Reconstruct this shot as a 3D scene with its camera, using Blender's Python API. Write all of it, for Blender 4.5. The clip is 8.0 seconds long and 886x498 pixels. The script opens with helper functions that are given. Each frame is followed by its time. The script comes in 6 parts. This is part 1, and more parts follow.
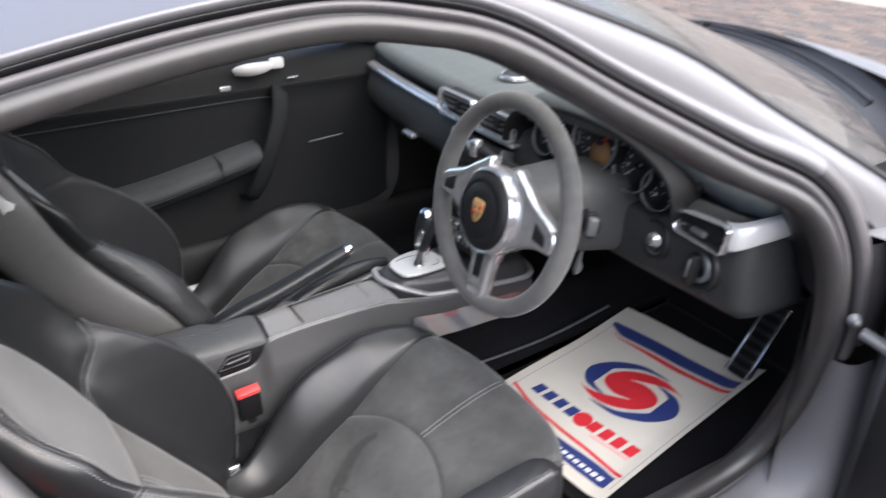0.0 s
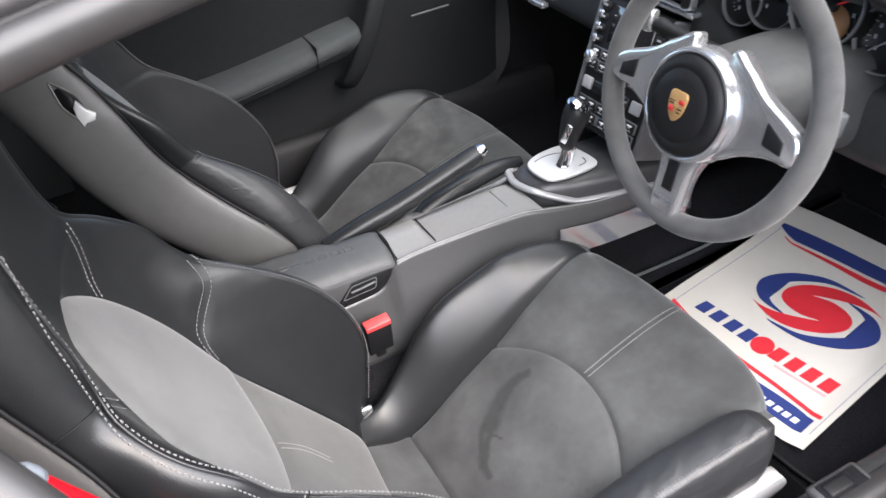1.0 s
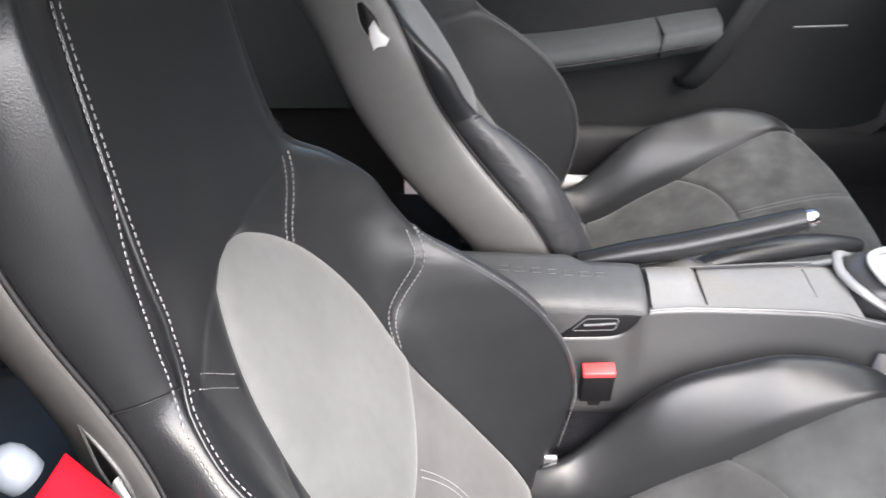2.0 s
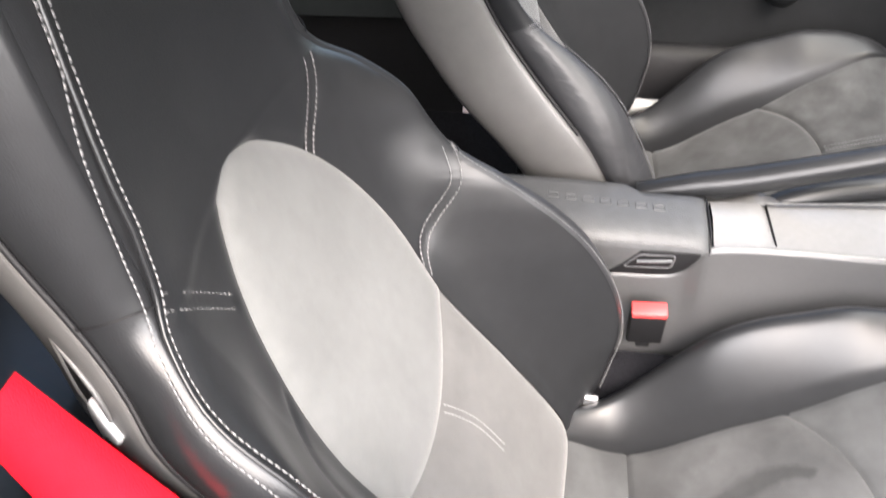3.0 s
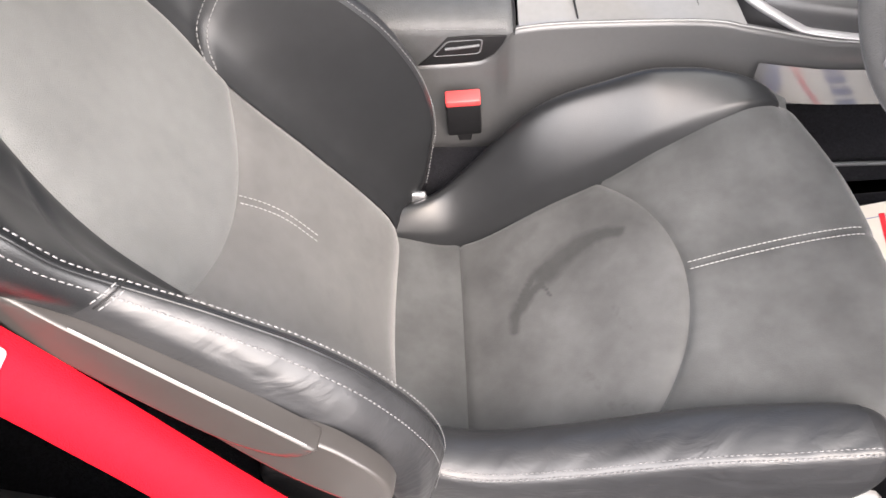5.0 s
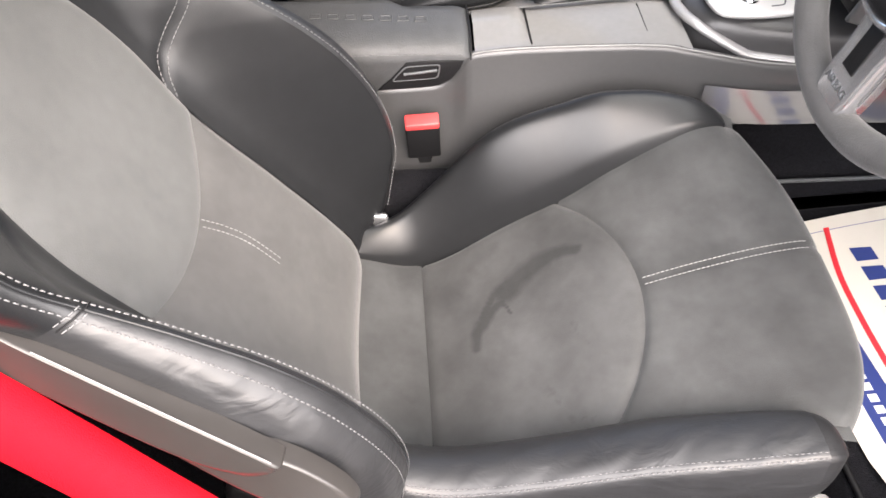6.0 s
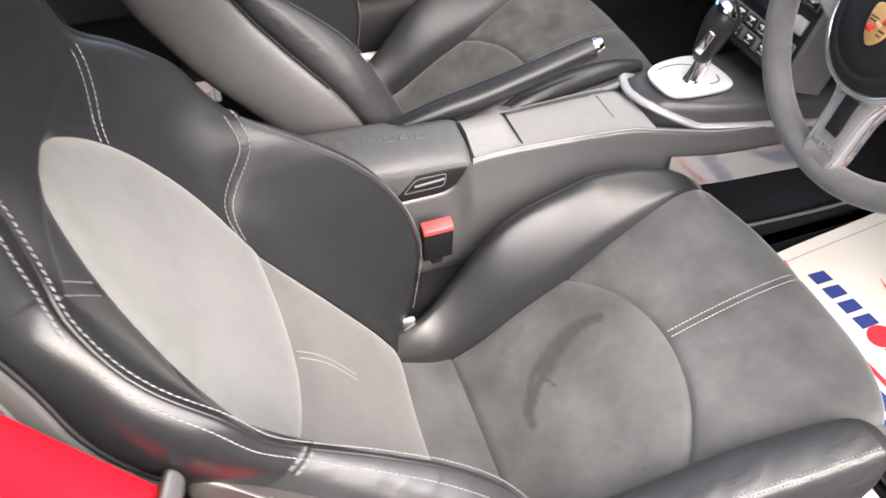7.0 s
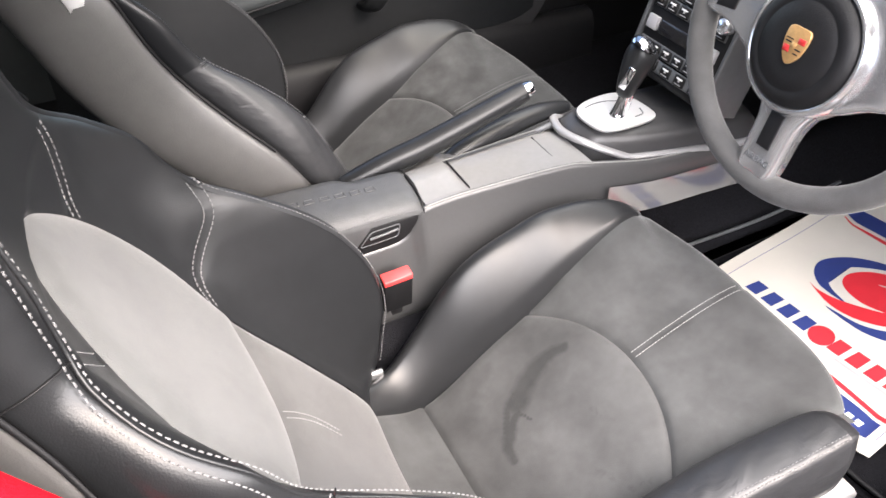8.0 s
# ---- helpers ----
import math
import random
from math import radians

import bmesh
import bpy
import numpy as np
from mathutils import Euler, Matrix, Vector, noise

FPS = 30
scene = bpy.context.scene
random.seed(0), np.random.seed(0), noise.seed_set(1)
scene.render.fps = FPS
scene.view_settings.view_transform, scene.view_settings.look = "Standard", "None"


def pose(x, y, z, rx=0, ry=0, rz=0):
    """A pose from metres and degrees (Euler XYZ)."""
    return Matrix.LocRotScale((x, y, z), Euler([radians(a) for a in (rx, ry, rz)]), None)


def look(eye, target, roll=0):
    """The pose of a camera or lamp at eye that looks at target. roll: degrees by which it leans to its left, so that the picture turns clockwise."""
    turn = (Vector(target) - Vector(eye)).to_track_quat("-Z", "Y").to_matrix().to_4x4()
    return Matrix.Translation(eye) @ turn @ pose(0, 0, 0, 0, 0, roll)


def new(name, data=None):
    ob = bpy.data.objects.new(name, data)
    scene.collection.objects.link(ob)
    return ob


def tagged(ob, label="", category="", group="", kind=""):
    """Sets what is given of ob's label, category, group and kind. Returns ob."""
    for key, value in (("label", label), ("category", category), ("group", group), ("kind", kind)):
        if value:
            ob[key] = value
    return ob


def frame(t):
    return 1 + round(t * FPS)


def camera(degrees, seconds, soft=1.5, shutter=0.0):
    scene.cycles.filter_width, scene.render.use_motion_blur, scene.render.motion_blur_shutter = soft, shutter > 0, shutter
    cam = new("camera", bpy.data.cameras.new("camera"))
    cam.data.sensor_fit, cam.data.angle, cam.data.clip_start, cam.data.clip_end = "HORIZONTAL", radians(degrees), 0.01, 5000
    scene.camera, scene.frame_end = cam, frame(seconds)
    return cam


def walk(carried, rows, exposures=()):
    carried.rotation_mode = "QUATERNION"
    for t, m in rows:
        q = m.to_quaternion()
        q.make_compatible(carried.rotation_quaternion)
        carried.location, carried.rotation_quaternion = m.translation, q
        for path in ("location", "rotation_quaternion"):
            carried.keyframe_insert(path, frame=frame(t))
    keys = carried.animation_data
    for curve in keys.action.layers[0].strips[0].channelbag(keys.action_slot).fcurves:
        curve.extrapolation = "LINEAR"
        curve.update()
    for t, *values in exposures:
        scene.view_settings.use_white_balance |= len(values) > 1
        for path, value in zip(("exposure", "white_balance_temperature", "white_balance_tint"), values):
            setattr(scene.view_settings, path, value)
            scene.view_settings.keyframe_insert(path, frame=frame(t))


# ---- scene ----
cam = camera(59.5, 8.0, shutter=0.35)
BASE, METRES = pose(-0.19, -1.31, 1.32, -27.0, 0.0, -31.0), 1.12
ROWS = [
    (0.0, 0.0, 0.0, 0.0, -0.0, 0.0, 0.0),
    (0.2, -0.0334, 0.0245, 0.0130, 2.31, -2.33, 0.56),
    (0.4, -0.0674, 0.0565, 0.0152, 3.34, -3.85, 0.97),
    (0.5, -0.0809, 0.0844, 0.0236, 4.03, -4.75, 1.47),
    (0.7, -0.1109, 0.1502, 0.0369, 4.37, -7.15, 2.38),
    (1.0, -0.1512, 0.2294, 0.0492, 4.03, -9.51, 1.56),
    (1.2, -0.1490, 0.2762, 0.0487, 7.58, -9.62, 0.27),
    (1.5, -0.1819, 0.331, 0.0687, 12.68, -11.11, -6.34),
    (1.7, -0.1650, 0.3693, 0.0754, 20.74, -12.27, -11.54),
    (2.8, -0.1564, 0.4816, 0.0781, 35.27, -20.20, -16.75),
    (3.0, -0.1491, 0.4847, 0.0696, 35.43, -22.0, -16.25),
    (3.2, -0.1253, 0.4924, 0.0562, 34.67, -24.02, -15.22),
    (3.5, -0.1013, 0.5049, 0.0354, 32.39, -25.61, -14.22),
    (4.0, -0.0601, 0.5207, 0.0183, 29.12, -27.54, -13.24),
    (4.5, -0.0354, 0.5216, 0.0124, 27.27, -28.62, -13.09),
    (4.7, -0.0300, 0.5228, 0.0156, 27.16, -29.06, -13.00),
    (5.8, -0.0184, 0.5116, 0.0269, 24.29, -27.38, -13.30),
    (6.0, -0.0163, 0.5091, 0.0266, 23.85, -26.6, -13.27),
    (6.5, -0.0449, 0.4658, 0.0435, 20.03, -23.02, -11.9),
    (6.8, -0.1137, 0.4293, 0.0362, 15.76, -20.38, -9.76),
    (7.0, -0.179, 0.395, 0.0307, 11.24, -17.97, -7.59),
    (7.5, -0.2256, 0.3644, 0.024, 6.36, -14.66, -5.06),
    (8.0, -0.2276, 0.37, 0.0122, 3.67, -12.73, -3.3),
]
walk(cam, [(t, BASE @ pose(METRES * x, METRES * y, METRES * z, 90 + pitch, roll, yaw)) for t, x, y, z, yaw, pitch, roll in ROWS],
     [(0.0, 2.30, 6350, 12), (1.0, 2.72, 6350, 12), (1.7, 3.05, 6400, 12), (2.8, 3.56, 6650, 13), (3.5, 3.47, 6800, 13), (4.5, 3.24, 6800, 14), (6.0, 3.00, 6850, 14), (6.8, 3.20, 6850, 14), (7.5, 3.26, 6800, 14), (8.0, 3.22, 6750, 14)])

# ---- world and light ----
world = bpy.data.worlds.new("sky")
scene.world = world
world.use_nodes = True
wn = world.node_tree
sky = wn.nodes.new("ShaderNodeTexSky")
sky.sky_type, sky.sun_disc = "NISHITA", False
sky.sun_elevation, sky.sun_rotation = radians(46), radians(157)
sky.air_density, sky.dust_density = 1.0, 3.0
wn.links.new(sky.outputs[0], wn.nodes["Background"].inputs[0])
wn.nodes["Background"].inputs[1].default_value = 0.11
sun = new("sun", bpy.data.lights.new("sun", "SUN"))
sun.data.energy, sun.data.angle, sun.data.color = 3.5, radians(120), (1.0, 0.97, 0.93)
sun.matrix_world = look((0.8, -1.9, 2.6), (0, 0, 0.4))


# ---- materials ----
def mat(name, color, rough=0.5, metal=0.0, var=0.15, scale=30.0, bump=0.0, bump_scale=300.0, coat=0.0, sheen=0.0,
        stain=0.0, stain_scale=4.0, spec=0.5):
    """A surface with grain and stains at two scales, and a fine relief."""
    m = bpy.data.materials.new(name)
    m.use_nodes = True
    n, l = m.node_tree.nodes, m.node_tree.links
    b = n["Principled BSDF"]
    b.inputs["Roughness"].default_value, b.inputs["Metallic"].default_value = rough, metal
    b.inputs["Coat Weight"].default_value, b.inputs["Sheen Weight"].default_value = coat, sheen
    b.inputs["Specular IOR Level"].default_value = spec
    b.inputs["Sheen Roughness"].default_value = 0.4
    tc = n.new("ShaderNodeTexCoord")
    t1, t2 = n.new("ShaderNodeTexNoise"), n.new("ShaderNodeTexNoise")
    t1.inputs["Scale"].default_value, t2.inputs["Scale"].default_value = scale, stain_scale
    t1.inputs["Detail"].default_value, t2.inputs["Detail"].default_value = 6, 4
    for t in (t1, t2):
        l.new(tc.outputs["Object"], t.inputs["Vector"])
    m1, m2 = n.new("ShaderNodeMapRange"), n.new("ShaderNodeMapRange")
    for q, t, a in ((m1, t1, var), (m2, t2, stain)):
        q.inputs["From Min"].default_value, q.inputs["From Max"].default_value = 0.3, 0.7
        q.inputs["To Min"].default_value, q.inputs["To Max"].default_value = 1 - a, 1 + a
        l.new(t.outputs["Fac"], q.inputs["Value"])
    mul, mix = n.new("ShaderNodeMath"), n.new("ShaderNodeVectorMath")
    mul.operation, mix.operation = "MULTIPLY", "SCALE"
    l.new(m1.outputs[0], mul.inputs[0])
    l.new(m2.outputs[0], mul.inputs[1])
    mix.inputs[0].default_value = color
    l.new(mul.outputs[0], mix.inputs["Scale"])
    l.new(mix.outputs[0], b.inputs["Base Color"])
    r = n.new("ShaderNodeMapRange")
    r.inputs["To Min"].default_value, r.inputs["To Max"].default_value = max(0.02, rough - 0.08), min(1, rough + 0.08)
    l.new(t2.outputs["Fac"], r.inputs["Value"])
    l.new(r.outputs[0], b.inputs["Roughness"])
    if bump:
        t3, bp = n.new("ShaderNodeTexNoise"), n.new("ShaderNodeBump")
        t3.inputs["Scale"].default_value, t3.inputs["Detail"].default_value = bump_scale, 3
        l.new(tc.outputs["Object"], t3.inputs["Vector"])
        l.new(t3.outputs["Fac"], bp.inputs["Height"])
        bp.inputs["Strength"].default_value, bp.inputs["Distance"].default_value = bump, 0.002
        l.new(bp.outputs[0], b.inputs["Normal"])
    return m


LEATHER = mat("black_leather", (0.0118, 0.0125, 0.0136), 0.33, var=0.10, scale=60, bump=0.10, bump_scale=750, stain=0.10, spec=0.40)
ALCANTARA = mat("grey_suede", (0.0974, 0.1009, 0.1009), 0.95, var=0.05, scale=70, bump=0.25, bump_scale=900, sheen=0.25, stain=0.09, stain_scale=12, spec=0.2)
SUEDE_WHEEL = mat("wheel_suede", (0.080, 0.079, 0.078), 0.95, var=0.12, scale=40, bump=0.3, bump_scale=600, sheen=0.2, stain=0.1, spec=0.2)
THREAD = mat("pale_thread", (0.125, 0.125, 0.128), 0.8, var=0.1, scale=400)
GREYPLASTIC = mat("satin_grey_plastic", (0.10, 0.105, 0.11), 0.42, 0.25, var=0.06, scale=80, bump=0.08, bump_scale=500, stain=0.06)
SHELL = mat("seat_shell_plastic", (0.088, 0.087, 0.086), 0.42, 0.0, var=0.06, scale=50, bump=0.1, bump_scale=500, stain=0.08)
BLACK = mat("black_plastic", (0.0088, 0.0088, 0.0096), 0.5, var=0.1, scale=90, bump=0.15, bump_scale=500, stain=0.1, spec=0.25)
GLOSS = mat("gloss_black", (0.012, 0.012, 0.013), 0.12, var=0.05, coat=0.5)
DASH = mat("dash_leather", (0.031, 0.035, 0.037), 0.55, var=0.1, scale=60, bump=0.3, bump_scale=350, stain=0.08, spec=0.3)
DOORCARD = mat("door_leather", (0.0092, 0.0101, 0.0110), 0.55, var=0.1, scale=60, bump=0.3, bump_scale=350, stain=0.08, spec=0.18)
CARPET = mat("black_carpet", (0.0075, 0.0075, 0.009), 1.0, var=0.4, scale=250, bump=0.8, bump_scale=500, stain=0.25, spec=0.1)
CHROME = mat("chrome", (0.75, 0.76, 0.78), 0.10, 1.0, var=0.02)
SATIN = mat("satin_aluminium", (0.72, 0.73, 0.75), 0.22, 0.9, var=0.03, scale=120)
RED = mat("red_webbing", (0.52, 0.004, 0.012), 0.8, var=0.06, scale=150, bump=0.3, bump_scale=900, stain=0.05, spec=0.12)
REDBTN = mat("red_button", (0.72, 0.06, 0.06), 0.4, var=0.04)
RUBBER = mat("door_seal_rubber", (0.020, 0.0192, 0.0194), 0.45, var=0.12, scale=60, stain=0.12, spec=0.50)
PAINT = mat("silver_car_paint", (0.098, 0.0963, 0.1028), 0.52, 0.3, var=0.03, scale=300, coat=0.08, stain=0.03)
PAPER = mat("white_paper", (0.60, 0.565, 0.50), 0.7, var=0.03, scale=12, bump=0.15, bump_scale=20, stain=0.04)
INKRED = mat("red_ink", (0.60, 0.022, 0.034), 0.65, var=0.05, scale=30)
INKBLUE = mat("blue_ink", (0.020, 0.036, 0.16), 0.65, var=0.05, scale=30)
INKGREY = mat("grey_ink", (0.20, 0.20, 0.30), 0.65, var=0.05, scale=30)
def brick_tones(m):
    """Sand, red and grey bricks, each of its own tone."""
    n, l = m.node_tree.nodes, m.node_tree.links
    b = n["Principled BSDF"]
    src = b.inputs["Base Color"].links[0].from_socket
    geo, info, add_, ramp, mul = (n.new("ShaderNode" + k) for k in ("NewGeometry", "ObjectInfo", "Math", "ValToRGB", "VectorMath"))
    l.new(geo.outputs["Random Per Island"], add_.inputs[0])
    l.new(info.outputs["Random"], add_.inputs[1])
    fract = n.new("ShaderNodeMath")
    fract.operation = "FRACT"
    l.new(add_.outputs[0], fract.inputs[0])
    l.new(fract.outputs[0], ramp.inputs[0])
    ramp.color_ramp.interpolation = "CONSTANT"
    ramp.color_ramp.elements[0].color, ramp.color_ramp.elements[1].color = (1.0, 0.95, 0.90, 1), (0.55, 0.60, 0.66, 1)
    ramp.color_ramp.elements[1].position = 0.72
    for pos, c in ((0.35, (1.25, 1.15, 1.05, 1)), (0.55, (0.85, 0.75, 0.72, 1)), (0.88, (0.75, 0.82, 0.86, 1))):
        ramp.color_ramp.elements.new(pos).color = c
    mul.operation = "MULTIPLY"
    l.new(src, mul.inputs[0])
    l.new(ramp.outputs[0], mul.inputs[1])
    l.new(mul.outputs[0], b.inputs["Base Color"])


GOLD = mat("gold_enamel", (0.62, 0.37, 0.16), 0.3, 0.6, var=0.1, scale=200)
CREST_RED = mat("crest_red_enamel", (0.45, 0.03, 0.03), 0.3, var=0.1)
WHITE = mat("white_mark", (0.75, 0.75, 0.75), 0.6, var=0.02)
ORANGE = mat("orange_plastic", (0.55, 0.16, 0.04), 0.5, var=0.1)
BRICKS = mat("paving_brick", (0.064, 0.050, 0.043), 0.9, var=0.25, scale=40, bump=0.5, bump_scale=80, stain=0.2)
PAVING = mat("sand_joint", (0.16, 0.135, 0.11), 0.95, var=0.2, scale=30, bump=0.4, bump_scale=150, stain=0.2)
brick_tones(BRICKS)
# silver door paint darkened; shade on rail and post is in its colour
FLANGE = mat("shaded_door_paint", (0.052, 0.049, 0.052), 0.5, 0.2, var=0.08, scale=40, stain=0.1)
LINING = mat("roof_lining_cloth", (0.06, 0.06, 0.062), 1.0, var=0.1, scale=200, bump=0.3, bump_scale=800)
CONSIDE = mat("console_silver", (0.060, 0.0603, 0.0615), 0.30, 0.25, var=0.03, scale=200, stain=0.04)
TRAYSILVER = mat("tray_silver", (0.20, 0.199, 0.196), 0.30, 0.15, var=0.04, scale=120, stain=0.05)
PODPLASTIC = mat("pod_plastic", (0.034, 0.034, 0.0355), 0.35, var=0.06, scale=90, bump=0.05, bump_scale=500)
LIDLEATHER = mat("lid_leather", (0.052, 0.054, 0.056), 0.5, var=0.1, scale=70, bump=0.3, bump_scale=450, stain=0.08)
POLISHED = mat("polished_alloy", (0.66, 0.66, 0.67), 0.17, 0.85, var=0.03, scale=120)
COLUMN = mat("column_grey_plastic", (0.045, 0.0465, 0.0475), 0.55, var=0.1, scale=60, bump=0.2, bump_scale=400, stain=0.08)
WHITESILVER = mat("pale_silver_plastic", (0.58, 0.58, 0.58), 0.33, 0.25, var=0.03)
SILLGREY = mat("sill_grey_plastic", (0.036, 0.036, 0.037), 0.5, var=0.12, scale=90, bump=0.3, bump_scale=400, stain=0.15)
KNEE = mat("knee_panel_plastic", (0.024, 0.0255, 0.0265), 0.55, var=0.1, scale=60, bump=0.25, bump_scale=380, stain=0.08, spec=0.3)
# paler than DASH: daylight falling on the top is put into its colour
DASHTOP = mat("dash_top_lit_leather", (0.082, 0.092, 0.094), 0.6, var=0.1, scale=60, bump=0.3, bump_scale=350, stain=0.08, spec=0.35)
DIALGREY = mat("dial_print_grey", (0.30, 0.30, 0.31), 0.6, var=0.03)
AMBER = mat("amber_display", (0.22, 0.11, 0.04), 0.5, var=0.1)
BELTGREY = mat("belt_grey_plastic", (0.034, 0.034, 0.0355), 0.55, var=0.06, bump=0.1)
PALERED = mat("pale_red_ink", (0.75, 0.35, 0.35), 0.65, var=0.05)
GLOSSIDE = mat("console_gloss_silver", (0.26, 0.262, 0.268), 0.07, 0.7, var=0.02)
# lumbar and cushion suedes carry shading in a darker base; stains are their own
LUMBARSUEDE = mat("shaded_lumbar_suede", (0.083, 0.083, 0.0825), 0.95, var=0.05, scale=70, bump=0.25, bump_scale=900, sheen=0.25, stain=0.12, stain_scale=14, spec=0.2)
SEATSUEDE = mat("shaded_seat_suede", (0.051, 0.0528, 0.0532), 0.95, var=0.05, scale=70, bump=0.25, bump_scale=900, sheen=0.25, stain=0.27, stain_scale=13, spec=0.2)
# paler and shinier than LEATHER to put the sky's sheen on the sides
SHEENLEATHER = mat("creased_sheen_leather", (0.0160, 0.0166, 0.0182), 0.47, var=0.08, scale=60, bump=0.02, bump_scale=700, stain=0.12, stain_scale=12, spec=0.66)
WORNSUEDE = mat("worn_suede", (0.050, 0.0514, 0.0514), 0.95, var=0.08, scale=60, bump=0.25, bump_scale=900, sheen=0.25, stain=0.34, stain_scale=16, spec=0.2)
COVERGREY = mat("cover_satin_grey", (0.036, 0.0335, 0.032), 0.34, 0.1, var=0.05, scale=60, stain=0.08)
STAINED = mat("stained_shaded_suede", (0.056, 0.0573, 0.0576), 0.95, var=0.05, scale=70, bump=0.25, bump_scale=900, sheen=0.25, stain=0.26, stain_scale=11, spec=0.2)


LIGHTTHREAD = mat("light_thread", (0.19, 0.19, 0.19), 0.8, var=0.1, scale=400)
TRIMGREEN = mat("rear_trim_cloth", (0.050, 0.054, 0.050), 0.8, var=0.1, scale=90, bump=0.2, bump_scale=500, stain=0.12)
# dark tone: shade on the rear post's paintwork is put into the colour
JAMB = mat("jamb_shaded_dark", (0.017, 0.020, 0.0205), 0.5, var=0.1, scale=60, bump=0.1, bump_scale=400, stain=0.1)
STRIPSILVER = mat("strip_silver", (0.29, 0.29, 0.295), 0.30, 0.35, var=0.03)
GUIDEBLUE = mat("belt_guide_plastic", (0.13, 0.145, 0.165), 0.35, var=0.05, stain=0.05)
THREADDIM = mat("dim_thread", (0.10, 0.10, 0.105), 0.8, var=0.1, scale=400)


def wrinkled(m, strength):
    """Soft creases of worn leather over the fine grain."""
    n, l = m.node_tree.nodes, m.node_tree.links
    b = n["Principled BSDF"]
    src = b.inputs["Normal"].links[0].from_socket
    tc, t, mp, bp = (n.new("ShaderNode" + k) for k in ("TexCoord", "TexNoise", "Mapping", "Bump"))
    mp.inputs["Rotation"].default_value = (0, radians(38), 0)
    mp.inputs["Scale"].default_value = (20, 34, 55)
    t.inputs["Scale"].default_value, t.inputs["Detail"].default_value, t.inputs["Distortion"].default_value = 1.0, 3, 0.8
    l.new(tc.outputs["Object"], mp.inputs["Vector"])
    l.new(mp.outputs[0], t.inputs["Vector"])
    l.new(t.outputs["Fac"], bp.inputs["Height"])
    bp.inputs["Strength"].default_value, bp.inputs["Distance"].default_value = strength, 0.006
    l.new(src, bp.inputs["Normal"])
    l.new(bp.outputs[0], b.inputs["Normal"])


wrinkled(SHEENLEATHER, 0.26)


def spots(m, places, depth, wobble, sharp=0.2, soft=1.9):
    """Dark irregular marks on a cloth, each a place and a radius."""
    n, l = m.node_tree.nodes, m.node_tree.links
    b = n["Principled BSDF"]
    src = b.inputs["Base Color"].links[0].from_socket
    tc, wob, mixv = n.new("ShaderNodeTexCoord"), n.new("ShaderNodeTexNoise"), n.new("ShaderNodeVectorMath")
    wob.inputs["Scale"].default_value, wob.inputs["Detail"].default_value = 70, 5
    l.new(tc.outputs["Object"], wob.inputs["Vector"])
    sc = n.new("ShaderNodeVectorMath")
    sc.operation = "MULTIPLY_ADD"
    sc.inputs[1].default_value, sc.inputs[2].default_value = (wobble * 2, wobble * 2, 0.0), (-wobble, -wobble, 0)
    l.new(wob.outputs["Color"], sc.inputs[0])
    flat = n.new("ShaderNodeVectorMath")
    flat.operation = "MULTIPLY"
    flat.inputs[1].default_value = (1, 1, 0)
    l.new(tc.outputs["Object"], flat.inputs[0])
    l.new(flat.outputs[0], mixv.inputs[0])
    l.new(sc.outputs[0], mixv.inputs[1])
    last = None
    for p, r in places:
        d, q = n.new("ShaderNodeVectorMath"), n.new("ShaderNodeMapRange")
        d.operation = "DISTANCE"
        d.inputs[1].default_value = p
        l.new(mixv.outputs[0], d.inputs[0])
        q.inputs["From Min"].default_value, q.inputs["From Max"].default_value = r * sharp, r * soft
        q.inputs["To Min"].default_value, q.inputs["To Max"].default_value = 1.0 - depth, 1.0
        l.new(d.outputs["Value"], q.inputs["Value"])
        if last is None:
            last = q.outputs[0]
        else:
            mn = n.new("ShaderNodeMath")
            mn.operation = "MINIMUM"
            l.new(last, mn.inputs[0])
            l.new(q.outputs[0], mn.inputs[1])
            last = mn.outputs[0]
    out = n.new("ShaderNodeVectorMath")
    out.operation = "SCALE"
    l.new(src, out.inputs[0])
    l.new(last, out.inputs["Scale"])
    l.new(out.outputs[0], b.inputs["Base Color"])


def stroke(points, r0, r1, n):
    """Places and radii along a bent line."""
    return [((p.x, p.y, 0), r0 + (r1 - r0) * i / (n - 1)) for i, p in enumerate(curve([(a, b, 0) for a, b in points], n))]


